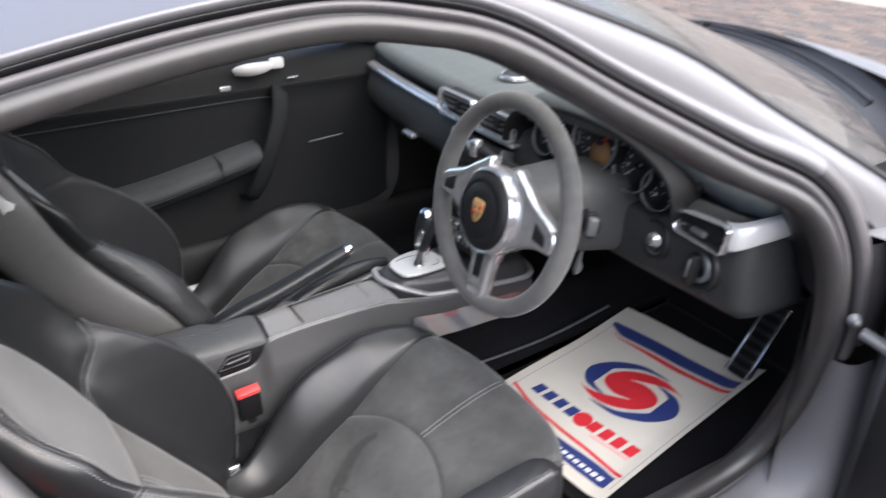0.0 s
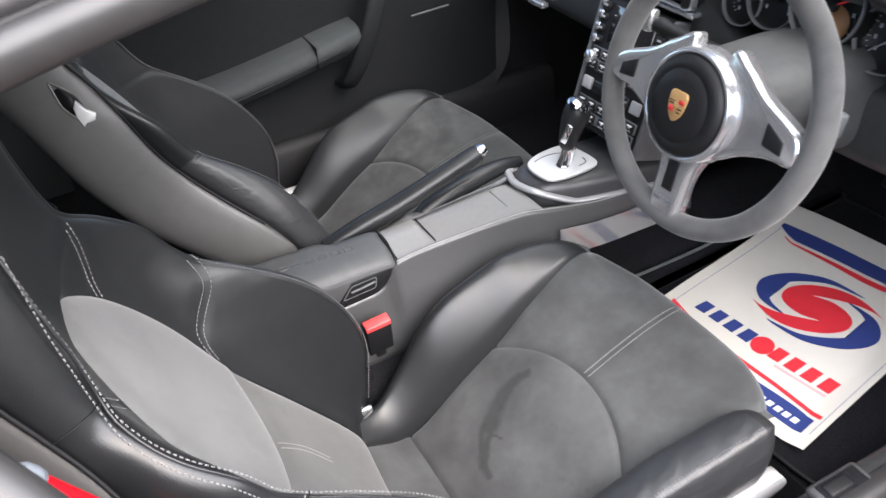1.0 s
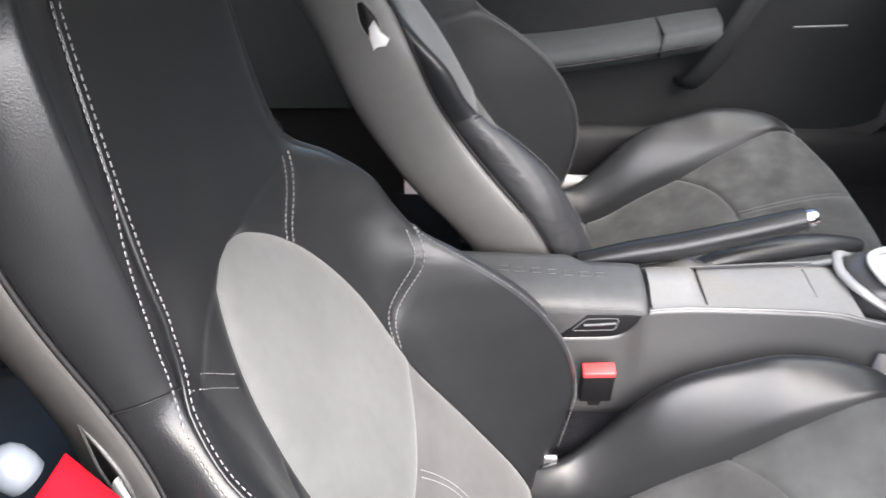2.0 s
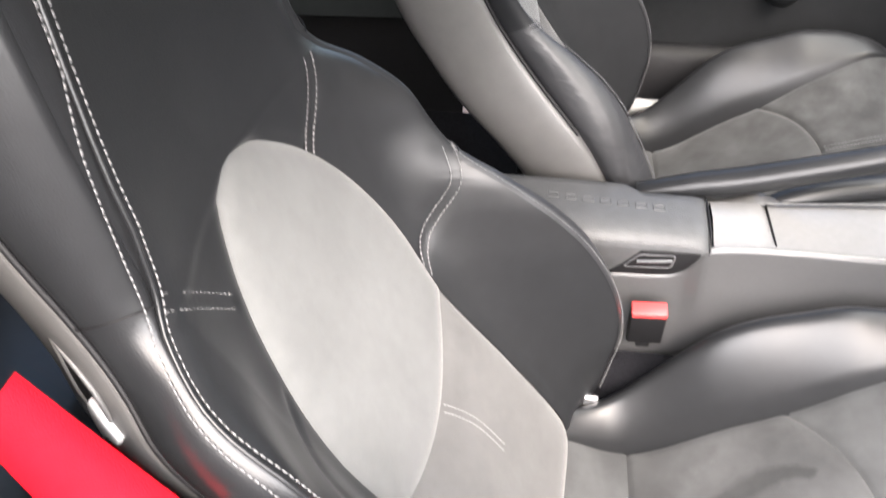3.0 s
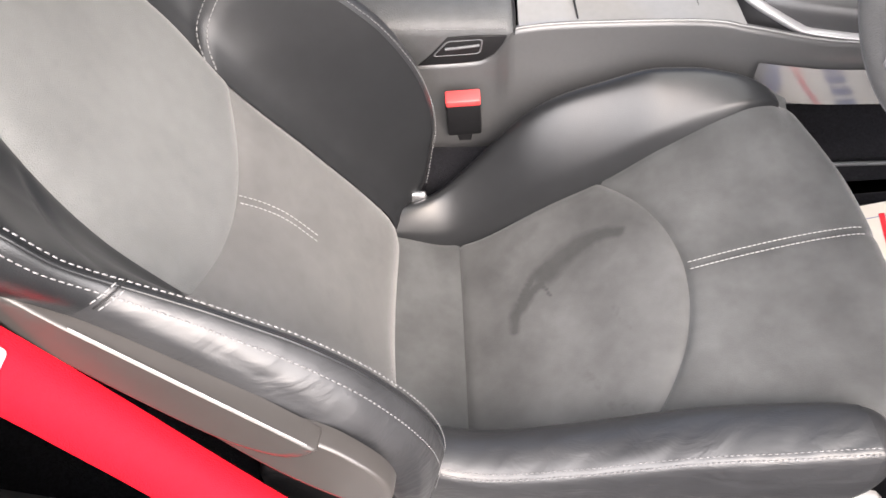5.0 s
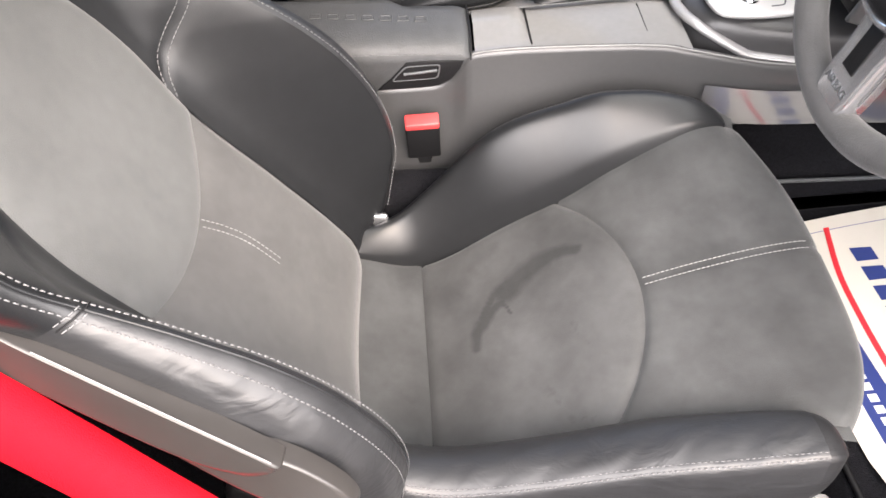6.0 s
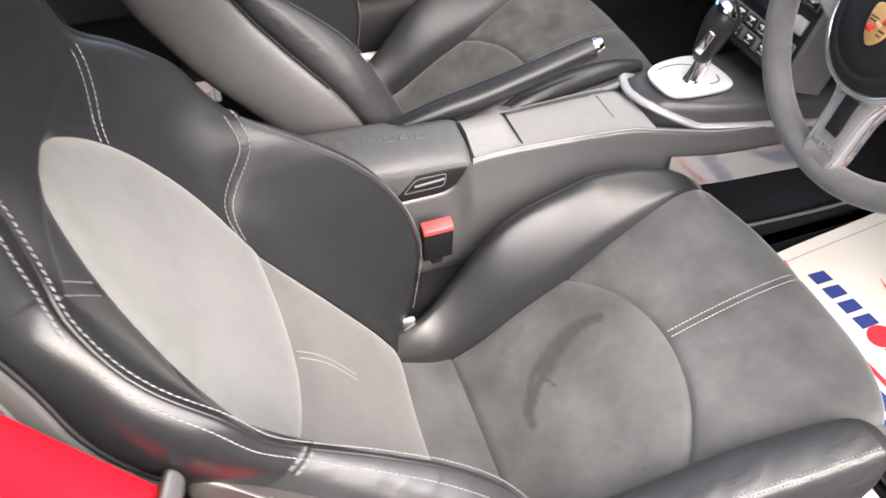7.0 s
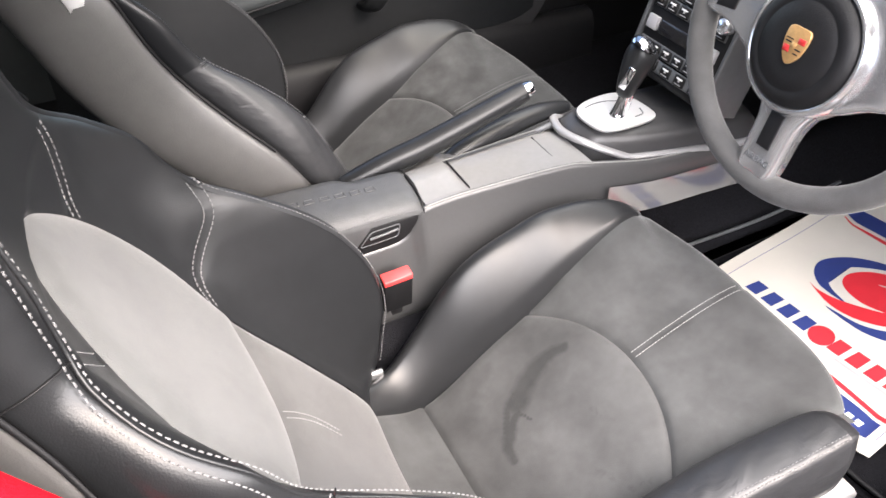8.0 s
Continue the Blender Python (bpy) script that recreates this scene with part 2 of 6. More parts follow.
def stain_marks():
    spots(STAINED, stroke([(0.159, -0.357), (0.163, -0.336), (0.171, -0.322)], 0.0050, 0.0085, 12)
          + stroke([(0.170, -0.325), (0.182, -0.310), (0.196, -0.300)], 0.0090, 0.0055, 10)
          + stroke([(0.172, -0.312), (0.188, -0.288), (0.205, -0.276)], 0.0050, 0.0070, 10)
          + stroke([(0.203, -0.288), (0.222, -0.272), (0.245, -0.262)], 0.0150, 0.0140, 14)
          + stroke([(0.245, -0.262), (0.268, -0.258), (0.290, -0.262)], 0.0125, 0.0060, 12)
          + stroke([(0.196, -0.302), (0.205, -0.318)], 0.0034, 0.0018, 5), 0.38, 0.005, 0.55, 1.35)
    spots(STAINED, stroke([(0.268, -0.364), (0.282, -0.394)], 0.0016, 0.0012, 5) + stroke([(0.230, -0.436), (0.240, -0.452)], 0.004, 0.003, 3)
          + stroke([(0.256, -0.200), (0.280, -0.225), (0.312, -0.262)], 0.010, 0.016, 5) + stroke([(0.250, -0.478), (0.270, -0.486)], 0.002, 0.002, 3)
          + stroke([(0.225, -0.225), (0.262, -0.215)], 0.016, 0.014, 6) + stroke([(0.130, -0.28), (0.150, -0.25), (0.190, -0.215)], 0.012, 0.010, 7), 0.15, 0.012)

glass = bpy.data.materials.new("window_glass")
glass.use_nodes = True
gn, gl = glass.node_tree.nodes, glass.node_tree.links
g_clear, g_gloss, g_mix, g_fres = (gn.new("ShaderNode" + k) for k in ("BsdfTransparent", "BsdfGlossy", "MixShader", "Fresnel"))
g_clear.inputs["Color"].default_value = (0.86, 0.90, 0.88, 1)
g_gloss.inputs["Roughness"].default_value = 0.02
g_fres.inputs["IOR"].default_value = 1.5
gl.new(g_fres.outputs[0], g_mix.inputs[0])
gl.new(g_clear.outputs[0], g_mix.inputs[1])
gl.new(g_gloss.outputs[0], g_mix.inputs[2])
gl.new(g_mix.outputs[0], gn["Material Output"].inputs["Surface"])
TINTGLASS = glass.copy()
TINTGLASS.name = "tinted_glass"
TINTGLASS.node_tree.nodes[g_clear.name].inputs[0].default_value = (0.62, 0.66, 0.64, 1)

# the windscreen carries a dusty, rain-streaked film whose grey stands in for reflections
FILMGLASS = glass.copy()
FILMGLASS.name = "dusty_reflection_glass"
wn, wl = FILMGLASS.node_tree.nodes, FILMGLASS.node_tree.links
w_film, w_mix, w_noise, w_map, w_tc, w_range = (wn.new("ShaderNode" + k) for k in ("BsdfDiffuse", "MixShader", "TexNoise", "Mapping", "TexCoord", "MapRange"))
w_film.inputs["Color"].default_value = (0.086, 0.081, 0.080, 1)
w_map.inputs["Rotation"].default_value = (0, 0, radians(-20))
w_map.inputs["Scale"].default_value = (2.2, 14.0, 2.2)
w_noise.inputs["Scale"].default_value, w_noise.inputs["Detail"].default_value = 3.0, 5.0
w_range.inputs["From Min"].default_value, w_range.inputs["From Max"].default_value = 0.35, 0.65
w_range.inputs["To Min"].default_value, w_range.inputs["To Max"].default_value = 0.30, 0.80
wl.new(w_tc.outputs["Object"], w_map.inputs["Vector"])
wl.new(w_map.outputs[0], w_noise.inputs["Vector"])
wl.new(w_noise.outputs[0], w_range.inputs["Value"])
wl.new(w_range.outputs[0], w_mix.inputs[0])
wl.new(wn["Mix Shader"].outputs[0], w_mix.inputs[1])
wl.new(w_film.outputs[0], w_mix.inputs[2])
wl.new(w_mix.outputs[0], wn["Material Output"].inputs["Surface"])


# ---- building tools ----
def thing(name, label, category, at=(0, 0, 0), group="", kind=""):
    ob = new(name)
    ob.location = at
    ob.empty_display_size = 0.05
    return tagged(ob, label, category, group, kind)


def part(name, bm, material, parent, label="", smooth=True):
    me = bpy.data.meshes.new(name)
    bmesh.ops.recalc_face_normals(bm, faces=bm.faces)
    bm.to_mesh(me)
    bm.free()
    if smooth:
        me.shade_smooth()
    me.materials.append(material)
    ob = new(name, me)
    if parent:
        ob.parent = parent
        off = Vector() if parent.parent else Vector(parent.location)
        ob.matrix_parent_inverse = Matrix.Translation(-off)
    return tagged(ob, label)


def interp(table):
    """A smooth function through (x, y) pairs, flat beyond its ends."""
    xs = [a for a, _ in table]
    ys = [b for _, b in table]
    n = len(xs)
    ms = []
    for i in range(n):
        a, b = max(i - 1, 0), min(i + 1, n - 1)
        ms.append((ys[b] - ys[a]) / (xs[b] - xs[a]))

    def f(x):
        if x <= xs[0]:
            return ys[0]
        if x >= xs[-1]:
            return ys[-1]
        i = max(k for k in range(n - 1) if xs[k] <= x)
        h = xs[i + 1] - xs[i]
        t = (x - xs[i]) / h
        return ((2 * t ** 3 - 3 * t * t + 1) * ys[i] + (t ** 3 - 2 * t * t + t) * h * ms[i]
                + (3 * t * t - 2 * t ** 3) * ys[i + 1] + (t ** 3 - t * t) * h * ms[i + 1])
    return f


def curve(points, n, closed=False):
    """n points along a smooth curve through the given ones."""
    pts = [Vector(p) for p in points]
    m = len(pts)
    segs = m if closed else m - 1
    out = []
    for k in range(n):
        s = k / (n if closed else n - 1) * segs
        i = min(int(s), segs - 1)
        t = s - i
        if closed:
            p0, p1, p2, p3 = (pts[(i + q) % m] for q in (-1, 0, 1, 2))
        else:
            p0, p1, p2, p3 = (pts[min(max(i + q, 0), m - 1)] for q in (-1, 0, 1, 2))
        out.append(0.5 * ((2 * p1) + (p2 - p0) * t + (2 * p0 - 5 * p1 + 4 * p2 - p3) * t * t + (3 * p1 - p0 - 3 * p2 + p3) * t ** 3))
    return out


def sheet(rows, close_u=False, close_v=False, bm=None):
    """A skin of quads over rows of points."""
    bm = bm or bmesh.new()
    vs = [[bm.verts.new(p) for p in r] for r in rows]
    nv, nu = len(vs), len(vs[0])
    for j in range(nv if close_v else nv - 1):
        for i in range(nu if close_u else nu - 1):
            q = [vs[j][i], vs[j][(i + 1) % nu], vs[(j + 1) % nv][(i + 1) % nu], vs[(j + 1) % nv][i]]
            if len(set(q)) == 4:
                bm.faces.new(q)
    return bm


def cap(bm, loop):
    """Closes a row of points with a fan."""
    c = bm.verts.new(sum((v for v in loop), Vector()) / len(loop))
    vs = [bm.verts.new(p) for p in loop]
    for i in range(len(vs)):
        bm.faces.new((c, vs[i], vs[(i + 1) % len(vs)]))


def tube(points, radius, sides=12, closed=False, bm=None, flat=1.0, up=None):
    """A round or flattened bar along a row of points; radius is a number or one for each point."""
    bm = bm or bmesh.new()
    n = len(points)
    pts = [Vector(p) for p in points]
    ref = Vector(up) if up else None
    rows = []
    for i in range(n):
        a, b = (pts[(i - 1) % n], pts[(i + 1) % n]) if closed else (pts[max(i - 1, 0)], pts[min(i + 1, n - 1)])
        d = (b - a).normalized()
        if ref is None:
            ref = d.orthogonal()
        s = ref.cross(d)
        if s.length < 1e-6:
            s = d.orthogonal()
        s.normalize()
        w = d.cross(s)
        if up is None:
            ref = w
        r = radius[i] if isinstance(radius, (list, tuple)) else radius
        rows.append([pts[i] + s * (r * math.cos(q)) + w * (r * flat * math.sin(q)) for q in (2 * math.pi * k / sides for k in range(sides))])
    sheet(rows, close_u=True, close_v=closed, bm=bm)
    if not closed:
        for r in (rows[0], rows[-1]):
            cap(bm, r)
    return bm


def box(x0, x1, y0, y1, z0, z1, r=0.004, seg=2, m=None, bm=None):
    """A block with rounded edges."""
    out = bmesh.new()
    bmesh.ops.create_cube(out, size=1)
    for v in out.verts:
        v.co = Vector(((x0 + x1) / 2 + v.co.x * (x1 - x0), (y0 + y1) / 2 + v.co.y * (y1 - y0), (z0 + z1) / 2 + v.co.z * (z1 - z0)))
    if r:
        bmesh.ops.bevel(out, geom=out.edges[:], offset=r, segments=seg, profile=0.5, affect="EDGES")
    if m:
        bmesh.ops.transform(out, matrix=m, verts=out.verts)
    if bm:
        me = bpy.data.meshes.new("t")
        out.to_mesh(me)
        out.free()
        bm.from_mesh(me)
        return bm
    return out


def prism(outline, depth, m, r=0.0, seg=2):
    """A plate cut from an outline in its own xy plane, depth along its z, set by the pose m."""
    bm = bmesh.new()
    vs = [bm.verts.new((p[0], p[1], 0)) for p in outline]
    f = bm.faces.new(vs)
    ex = bmesh.ops.extrude_face_region(bm, geom=[f])
    top = [e for e in ex["geom"] if isinstance(e, bmesh.types.BMVert)]
    bmesh.ops.translate(bm, vec=(0, 0, depth), verts=top)
    if r:
        es = [e for e in bm.edges if all(v in top for v in e.verts)]
        bmesh.ops.bevel(bm, geom=es, offset=r, segments=seg, profile=0.5, affect="EDGES")
    bmesh.ops.transform(bm, matrix=m, verts=bm.verts)
    return bm


def lathe(rz, m, n=40):
    """A turned shape from (radius, height) pairs about the z axis of the pose m."""
    rows = [[m @ Vector((max(r, 1e-5) * math.cos(2 * math.pi * k / n), max(r, 1e-5) * math.sin(2 * math.pi * k / n), z)) for k in range(n)] for r, z in rz]
    bm = sheet(rows, close_u=True)
    bmesh.ops.remove_doubles(bm, verts=bm.verts, dist=1e-5)
    return bm


def normal_of(fn, a, b, e=0.003):
    n = (fn(a + e, b) - fn(a - e, b)).cross(fn(a, b + e) - fn(a, b - e))
    return n.normalized() if n.length > 1e-12 else Vector((0, 0, 1))


def puffed(d, height, round_):
    return height * (1 - math.exp(-max(d, 0) / round_))


def ruled(fn, v0, v1, lo, hi, nu, nv, sign=1, puff=0.004, round_=0.008, ends=(True, True), grooves=(), base=-0.002):
    """A padded panel on the surface fn(u, v): v from v0 to v1, u between lo(v) and hi(v), sunk along its seams and grooves."""
    rows = []
    for j in range(nv + 1):
        v = v0 + (v1 - v0) * j / nv
        a, b = lo(v), hi(v)
        row = []
        for i in range(nu + 1):
            s = i / nu
            u = a + (b - a) * s
            d = min(abs(u - a), abs(b - u))
            if ends[0]:
                d = min(d, abs(v - v0))
            if ends[1]:
                d = min(d, abs(v1 - v))
            h = base + puffed(d, puff, round_)
            for g, depth, wide in grooves:
                gd = min((Vector((u, v)) - p).length for p in g)
                h -= depth * math.exp(-(gd / wide) ** 2)
            row.append(fn(u, v) + normal_of(fn, u, v) * (sign * h))
        rows.append(row)
    return sheet(rows)


def radial(fn, centre, ring, nr, sign=1, puff=0.004, round_=0.008, base=-0.002):
    """A padded panel on the surface fn inside a closed outline of (u, v) points round a centre."""
    c = Vector(centre)
    rows = []
    for k in range(nr + 1):
        s = 0.02 + 0.98 * (k / nr) ** 0.8
        row = []
        for p in ring:
            q = c + (Vector(p) - c) * s
            d = (Vector(p) - q).length
            row.append(fn(q.x, q.y) + normal_of(fn, q.x, q.y) * (sign * (base + puffed(d, puff, round_))))
        rows.append(row)
    bm = sheet(rows, close_u=True)
    cap(bm, rows[0])
    return bm


def stitches(points, normals, offset=0.0, pitch=0.0064, length=0.0046, wide=0.00055, bm=None):
    """A row of thread stitches beside a seam."""
    bm = bm or bmesh.new()
    pts = [Vector(p) for p in points]
    acc, nxt = 0.0, 0.003
    for i in range(len(pts) - 1):
        seg = pts[i + 1] - pts[i]
        L = seg.length
        if L < 1e-7:
            continue
        d = seg / L
        n = Vector(normals[i])
        s = d.cross(n).normalized()
        while nxt <= acc + L:
            c = pts[i] + d * (nxt - acc) + s * offset
            a, b = d * (length / 2), s * wide
            lift = n * 0.0004
            low = n * -0.0008
            vs = [bm.verts.new(c + e) for e in (-a - b + low, a - b + low, a + b + low, -a + b + low, -a * 0.8 + lift, a * 0.8 + lift)]
            for q in ((0, 1, 5, 4), (2, 3, 4, 5), (1, 2, 5), (3, 0, 4)):
                bm.faces.new([vs[k] for k in q])
            nxt += pitch
        acc += L
    return bm


def on_surface(fn, uv, n, sign=1, lift=0.0):
    """Points and normals of a smooth line drawn on the surface fn."""
    line = curve([(a, b, 0) for a, b in uv], n)
    ns = [normal_of(fn, p.x, p.y) * sign for p in line]
    return [fn(p.x, p.y) + q * lift for p, q in zip(line, ns)], ns


stain_marks()


# ---- front seats ----
SEAT_BASE = interp([(0.20, 0.010), (0.27, 0.010), (0.306, 0.000), (0.42, -0.075), (0.535, -0.153), (0.63, -0.208), (0.727, -0.258), (0.80, -0.288), (0.88, -0.305), (0.97, -0.318), (1.08, -0.335)])
CREST_IN = interp([(0.20, 0.185), (0.27, 0.198), (0.35, 0.206), (0.45, 0.208), (0.55, 0.207), (0.66, 0.200), (0.72, 0.190), (0.77, 0.176), (0.80, 0.160), (0.82, 0.150), (0.86, 0.146), (0.95, 0.143), (1.03, 0.135), (1.07, 0.12)])
CREST_OUT = interp([(0.60, 0.0), (0.66, 0.004), (0.70, 0.016), (0.74, 0.0235), (0.77, 0.0225), (0.80, 0.010), (0.83, 0.003), (0.86, 0.0)])
CREST_TOP = interp([(0.78, 0.0), (0.82, 0.005), (0.86, 0.0085), (0.95, 0.0075), (1.02, 0.004), (1.07, 0.0)])


def CREST_U(z, side=1):
    """How far out the crest of the backrest wing stands."""
    return CREST_IN(z) + CREST_OUT(z) + (CREST_TOP(z) if side < 0 else 0.0)


PANEL_IN = interp([(0.20, 0.135), (0.306, 0.144), (0.42, 0.142), (0.535, 0.136), (0.60, 0.144), (0.65, 0.139), (0.70, 0.121), (0.74, 0.094), (0.77, 0.062), (0.787, 0.034), (0.796, 0.0)])
PANEL_CUT = interp([(0.48, 0.0), (0.54, 0.010), (0.60, 0.019), (0.66, 0.025), (0.70, 0.0265), (0.75, 0.021), (0.78, 0.010), (0.79, 0.0)])


def PANEL_U(z, side=1):
    """Half width of the suede panel; its outer half is a little narrower."""
    return PANEL_IN(z) - (PANEL_CUT(z) if side < 0 else 0.0)


PROUD = interp([(0.20, 0.0), (0.25, 0.008), (0.285, 0.030), (0.31, 0.048), (0.346, 0.076), (0.403, 0.121), (0.473, 0.154), (0.536, 0.161), (0.583, 0.146), (0.626, 0.114), (0.662, 0.080), (0.69, 0.068), (0.73, 0.062), (0.765, 0.040), (0.80, 0.018), (0.83, 0.015), (1.08, 0.015)])


def back_front(u, z):
    """The face of the backrest: padded wings rise from the middle to the crest."""
    a, c, p = PANEL_U(z, u), CREST_U(z, u), PROUD(z)
    s = min(max((abs(u) - a) / max(c - a, 0.02), 0), 1.3)
    x = SEAT_BASE(z) + 0.008 * min((abs(u) / 0.14) ** 2, 1.2) + p * (s ** 2.3 if s < 1 else 1.0)
    return Vector((x, u, z))


# where the leather side meets the hard shell
END_X = interp([(0.20, 0.0), (0.30, 0.030), (0.40, 0.020), (0.45, 0.006), (0.55, -0.050), (0.655, -0.187), (0.72, -0.245), (0.82, -0.293), (0.92, -0.335), (1.02, -0.365), (1.08, -0.38)])
END_U = interp([(0.20, 0.215), (0.30, 0.232), (0.45, 0.252), (0.55, 0.248), (0.655, 0.210), (0.72, 0.198), (0.82, 0.184), (0.95, 0.170), (1.03, 0.150), (1.08, 0.125)])
# how far the leather edge is drawn up, and how the hard shell turns in behind it, for either seat
DRIVER_SIDE = (interp([(0.30, 0.0), (0.44, 0.25), (0.66, 0.25), (0.78, 0.0)]),
               [(0.0, -0.004), (-0.004, 0.002), (-0.022, -0.003), (-0.050, -0.018), (-0.078, -0.040), (-0.100, -0.066), (-0.112, -0.100)])
PASSENGER_SIDE = (interp([(0.30, 0.0), (0.44, 0.4), (0.58, 0.6), (0.66, 1.2), (0.75, 1.8), (0.85, 1.4), (1.0, 0.6)]),
                  [(0.0, -0.004), (-0.004, 0.003), (-0.022, 0.005), (-0.055, 0.000), (-0.090, -0.012), (-0.110, -0.030), (-0.118, -0.070)])


def along(path, t):
    k = min(max(t, 0), 0.9999) * (len(path) - 1)
    i = int(k)
    return path[i][0] * (1 - k + i) + path[i + 1][0] * (k - i), path[i][1] * (1 - k + i) + path[i + 1][1] * (k - i)


def wrap_end(side, z, form):
    k = form[0](z)
    return Vector((END_X(z) + 0.016 * k, side * (END_U(z) + 0.6 * CREST_OUT(z)), z - 0.036 + 0.020 * k))


def wrap(side, shell, form):
    """The side of the backrest, from the crest round to the shell behind; or that shell."""
    def f(t, z):
        e = wrap_end(side, z, form)
        if shell:
            dx, du = along(form[1], t)
            return e + Vector((dx, side * du, dx * 0.40))
        c = back_front(side * CREST_U(z, side), z)
        k = math.sin(math.pi * min(max(t, 0), 1)) ** 0.75
        size = (e - c).length
        return c.lerp(e, t) + Vector((0.32, side * 0.80, 0.62)) * (k * size * (0.30 - 0.12 * min(max((z - 0.70) / 0.12, 0), 1)))
    return f


CUSH_Z = interp([(-0.03, 0.272), (0.013, 0.256), (0.10, 0.238), (0.20, 0.277), (0.30, 0.334), (0.346, 0.356), (0.45, 0.385), (0.53, 0.397), (0.56, 0.392)])
CUSH_U = interp([(-0.03, 0.13), (0.013, 0.140), (0.10, 0.152), (0.284, 0.166), (0.40, 0.180), (0.445, 0.187), (0.50, 0.200), (0.56, 0.206)])
EDGE_LIFT = {1: interp([(0.013, 0.012), (0.10, -0.006), (0.216, 0.020), (0.284, 0.022), (0.343, 0.038), (0.43, 0.064), (0.47, 0.056), (0.50, 0.034), (0.56, 0.018)]),
             -1: interp([(0.013, 0.012), (0.10, 0.004), (0.30, 0.006), (0.45, 0.014), (0.56, 0.012)])}


def cushion_top(u, x):
    """The seat cushion's middle, a little dished."""
    k = abs(u) / CUSH_U(x)
    return Vector((x, u, CUSH_Z(x) + EDGE_LIFT[1 if u > 0 else -1](x) * k ** 2.6))


BOL_H = {1: interp([(-0.04, 0.018), (0.02, 0.024), (0.06, 0.046), (0.11, 0.086), (0.176, 0.115), (0.241, 0.110), (0.305, 0.090), (0.369, 0.055), (0.43, 0.018), (0.462, 0.005), (0.478, 0.0)]),
         -1: interp([(-0.04, 0.07), (0.03, 0.098), (0.092, 0.102), (0.165, 0.092), (0.264, 0.066), (0.36, 0.042), (0.42, 0.035), (0.47, 0.027), (0.50, 0.017)])}
BOL_W = {1: interp([(-0.04, 0.034), (0.03, 0.056), (0.11, 0.098), (0.2, 0.122), (0.30, 0.118), (0.38, 0.092), (0.44, 0.055), (0.478, 0.024)]),
         -1: interp([(-0.04, 0.07), (0.05, 0.092), (0.3, 0.088), (0.42, 0.078), (0.475, 0.064), (0.50, 0.048)])}


ROLL_U = interp([(0.0, 0.0), (0.2, 0.125), (0.4, 0.265), (0.6, 0.410), (0.74, 0.515), (0.86, 0.60), (1.0, 0.69)])
ROLL_Z = interp([(0.0, 0.0), (0.2, 0.33), (0.4, 0.63), (0.6, 0.88), (0.74, 0.99), (0.86, 0.965), (1.0, 0.80)])


def bolster(side):
    """The padded roll along one edge of the cushion, s from its inner seam over the top and down its side."""
    def f(s, x):
        e = cushion_top(side * CUSH_U(x), x)
        h, w = BOL_H[side](x), BOL_W[side](x)
        q = min(max(s, -0.05), 1.6)
        a = math.pi * 0.63 * min(max(q, 0), 1)
        lean = 0.95 if side == 1 else 0.65
        u, z = 0.53 * w * (1 - math.cos(a)) - 0.004 * (1 - min(q, 1)), h * max(math.sin(a), 0.0) ** lean - 0.006 * max(1 - 6 * q, 0)
        if side == 1:
            u, z = w * ROLL_U(min(q, 1)) - 0.004 * (1 - min(q, 1)), h * ROLL_Z(min(q, 1)) - 0.006 * max(1 - 6 * q, 0)
        if q > 1:
            u += 0.010 * math.sin((q - 1) / 0.6 * math.pi)
            z -= (q - 1) * 0.20
        return Vector((e.x, side * (abs(e.y) + u), e.z + z))
    return f


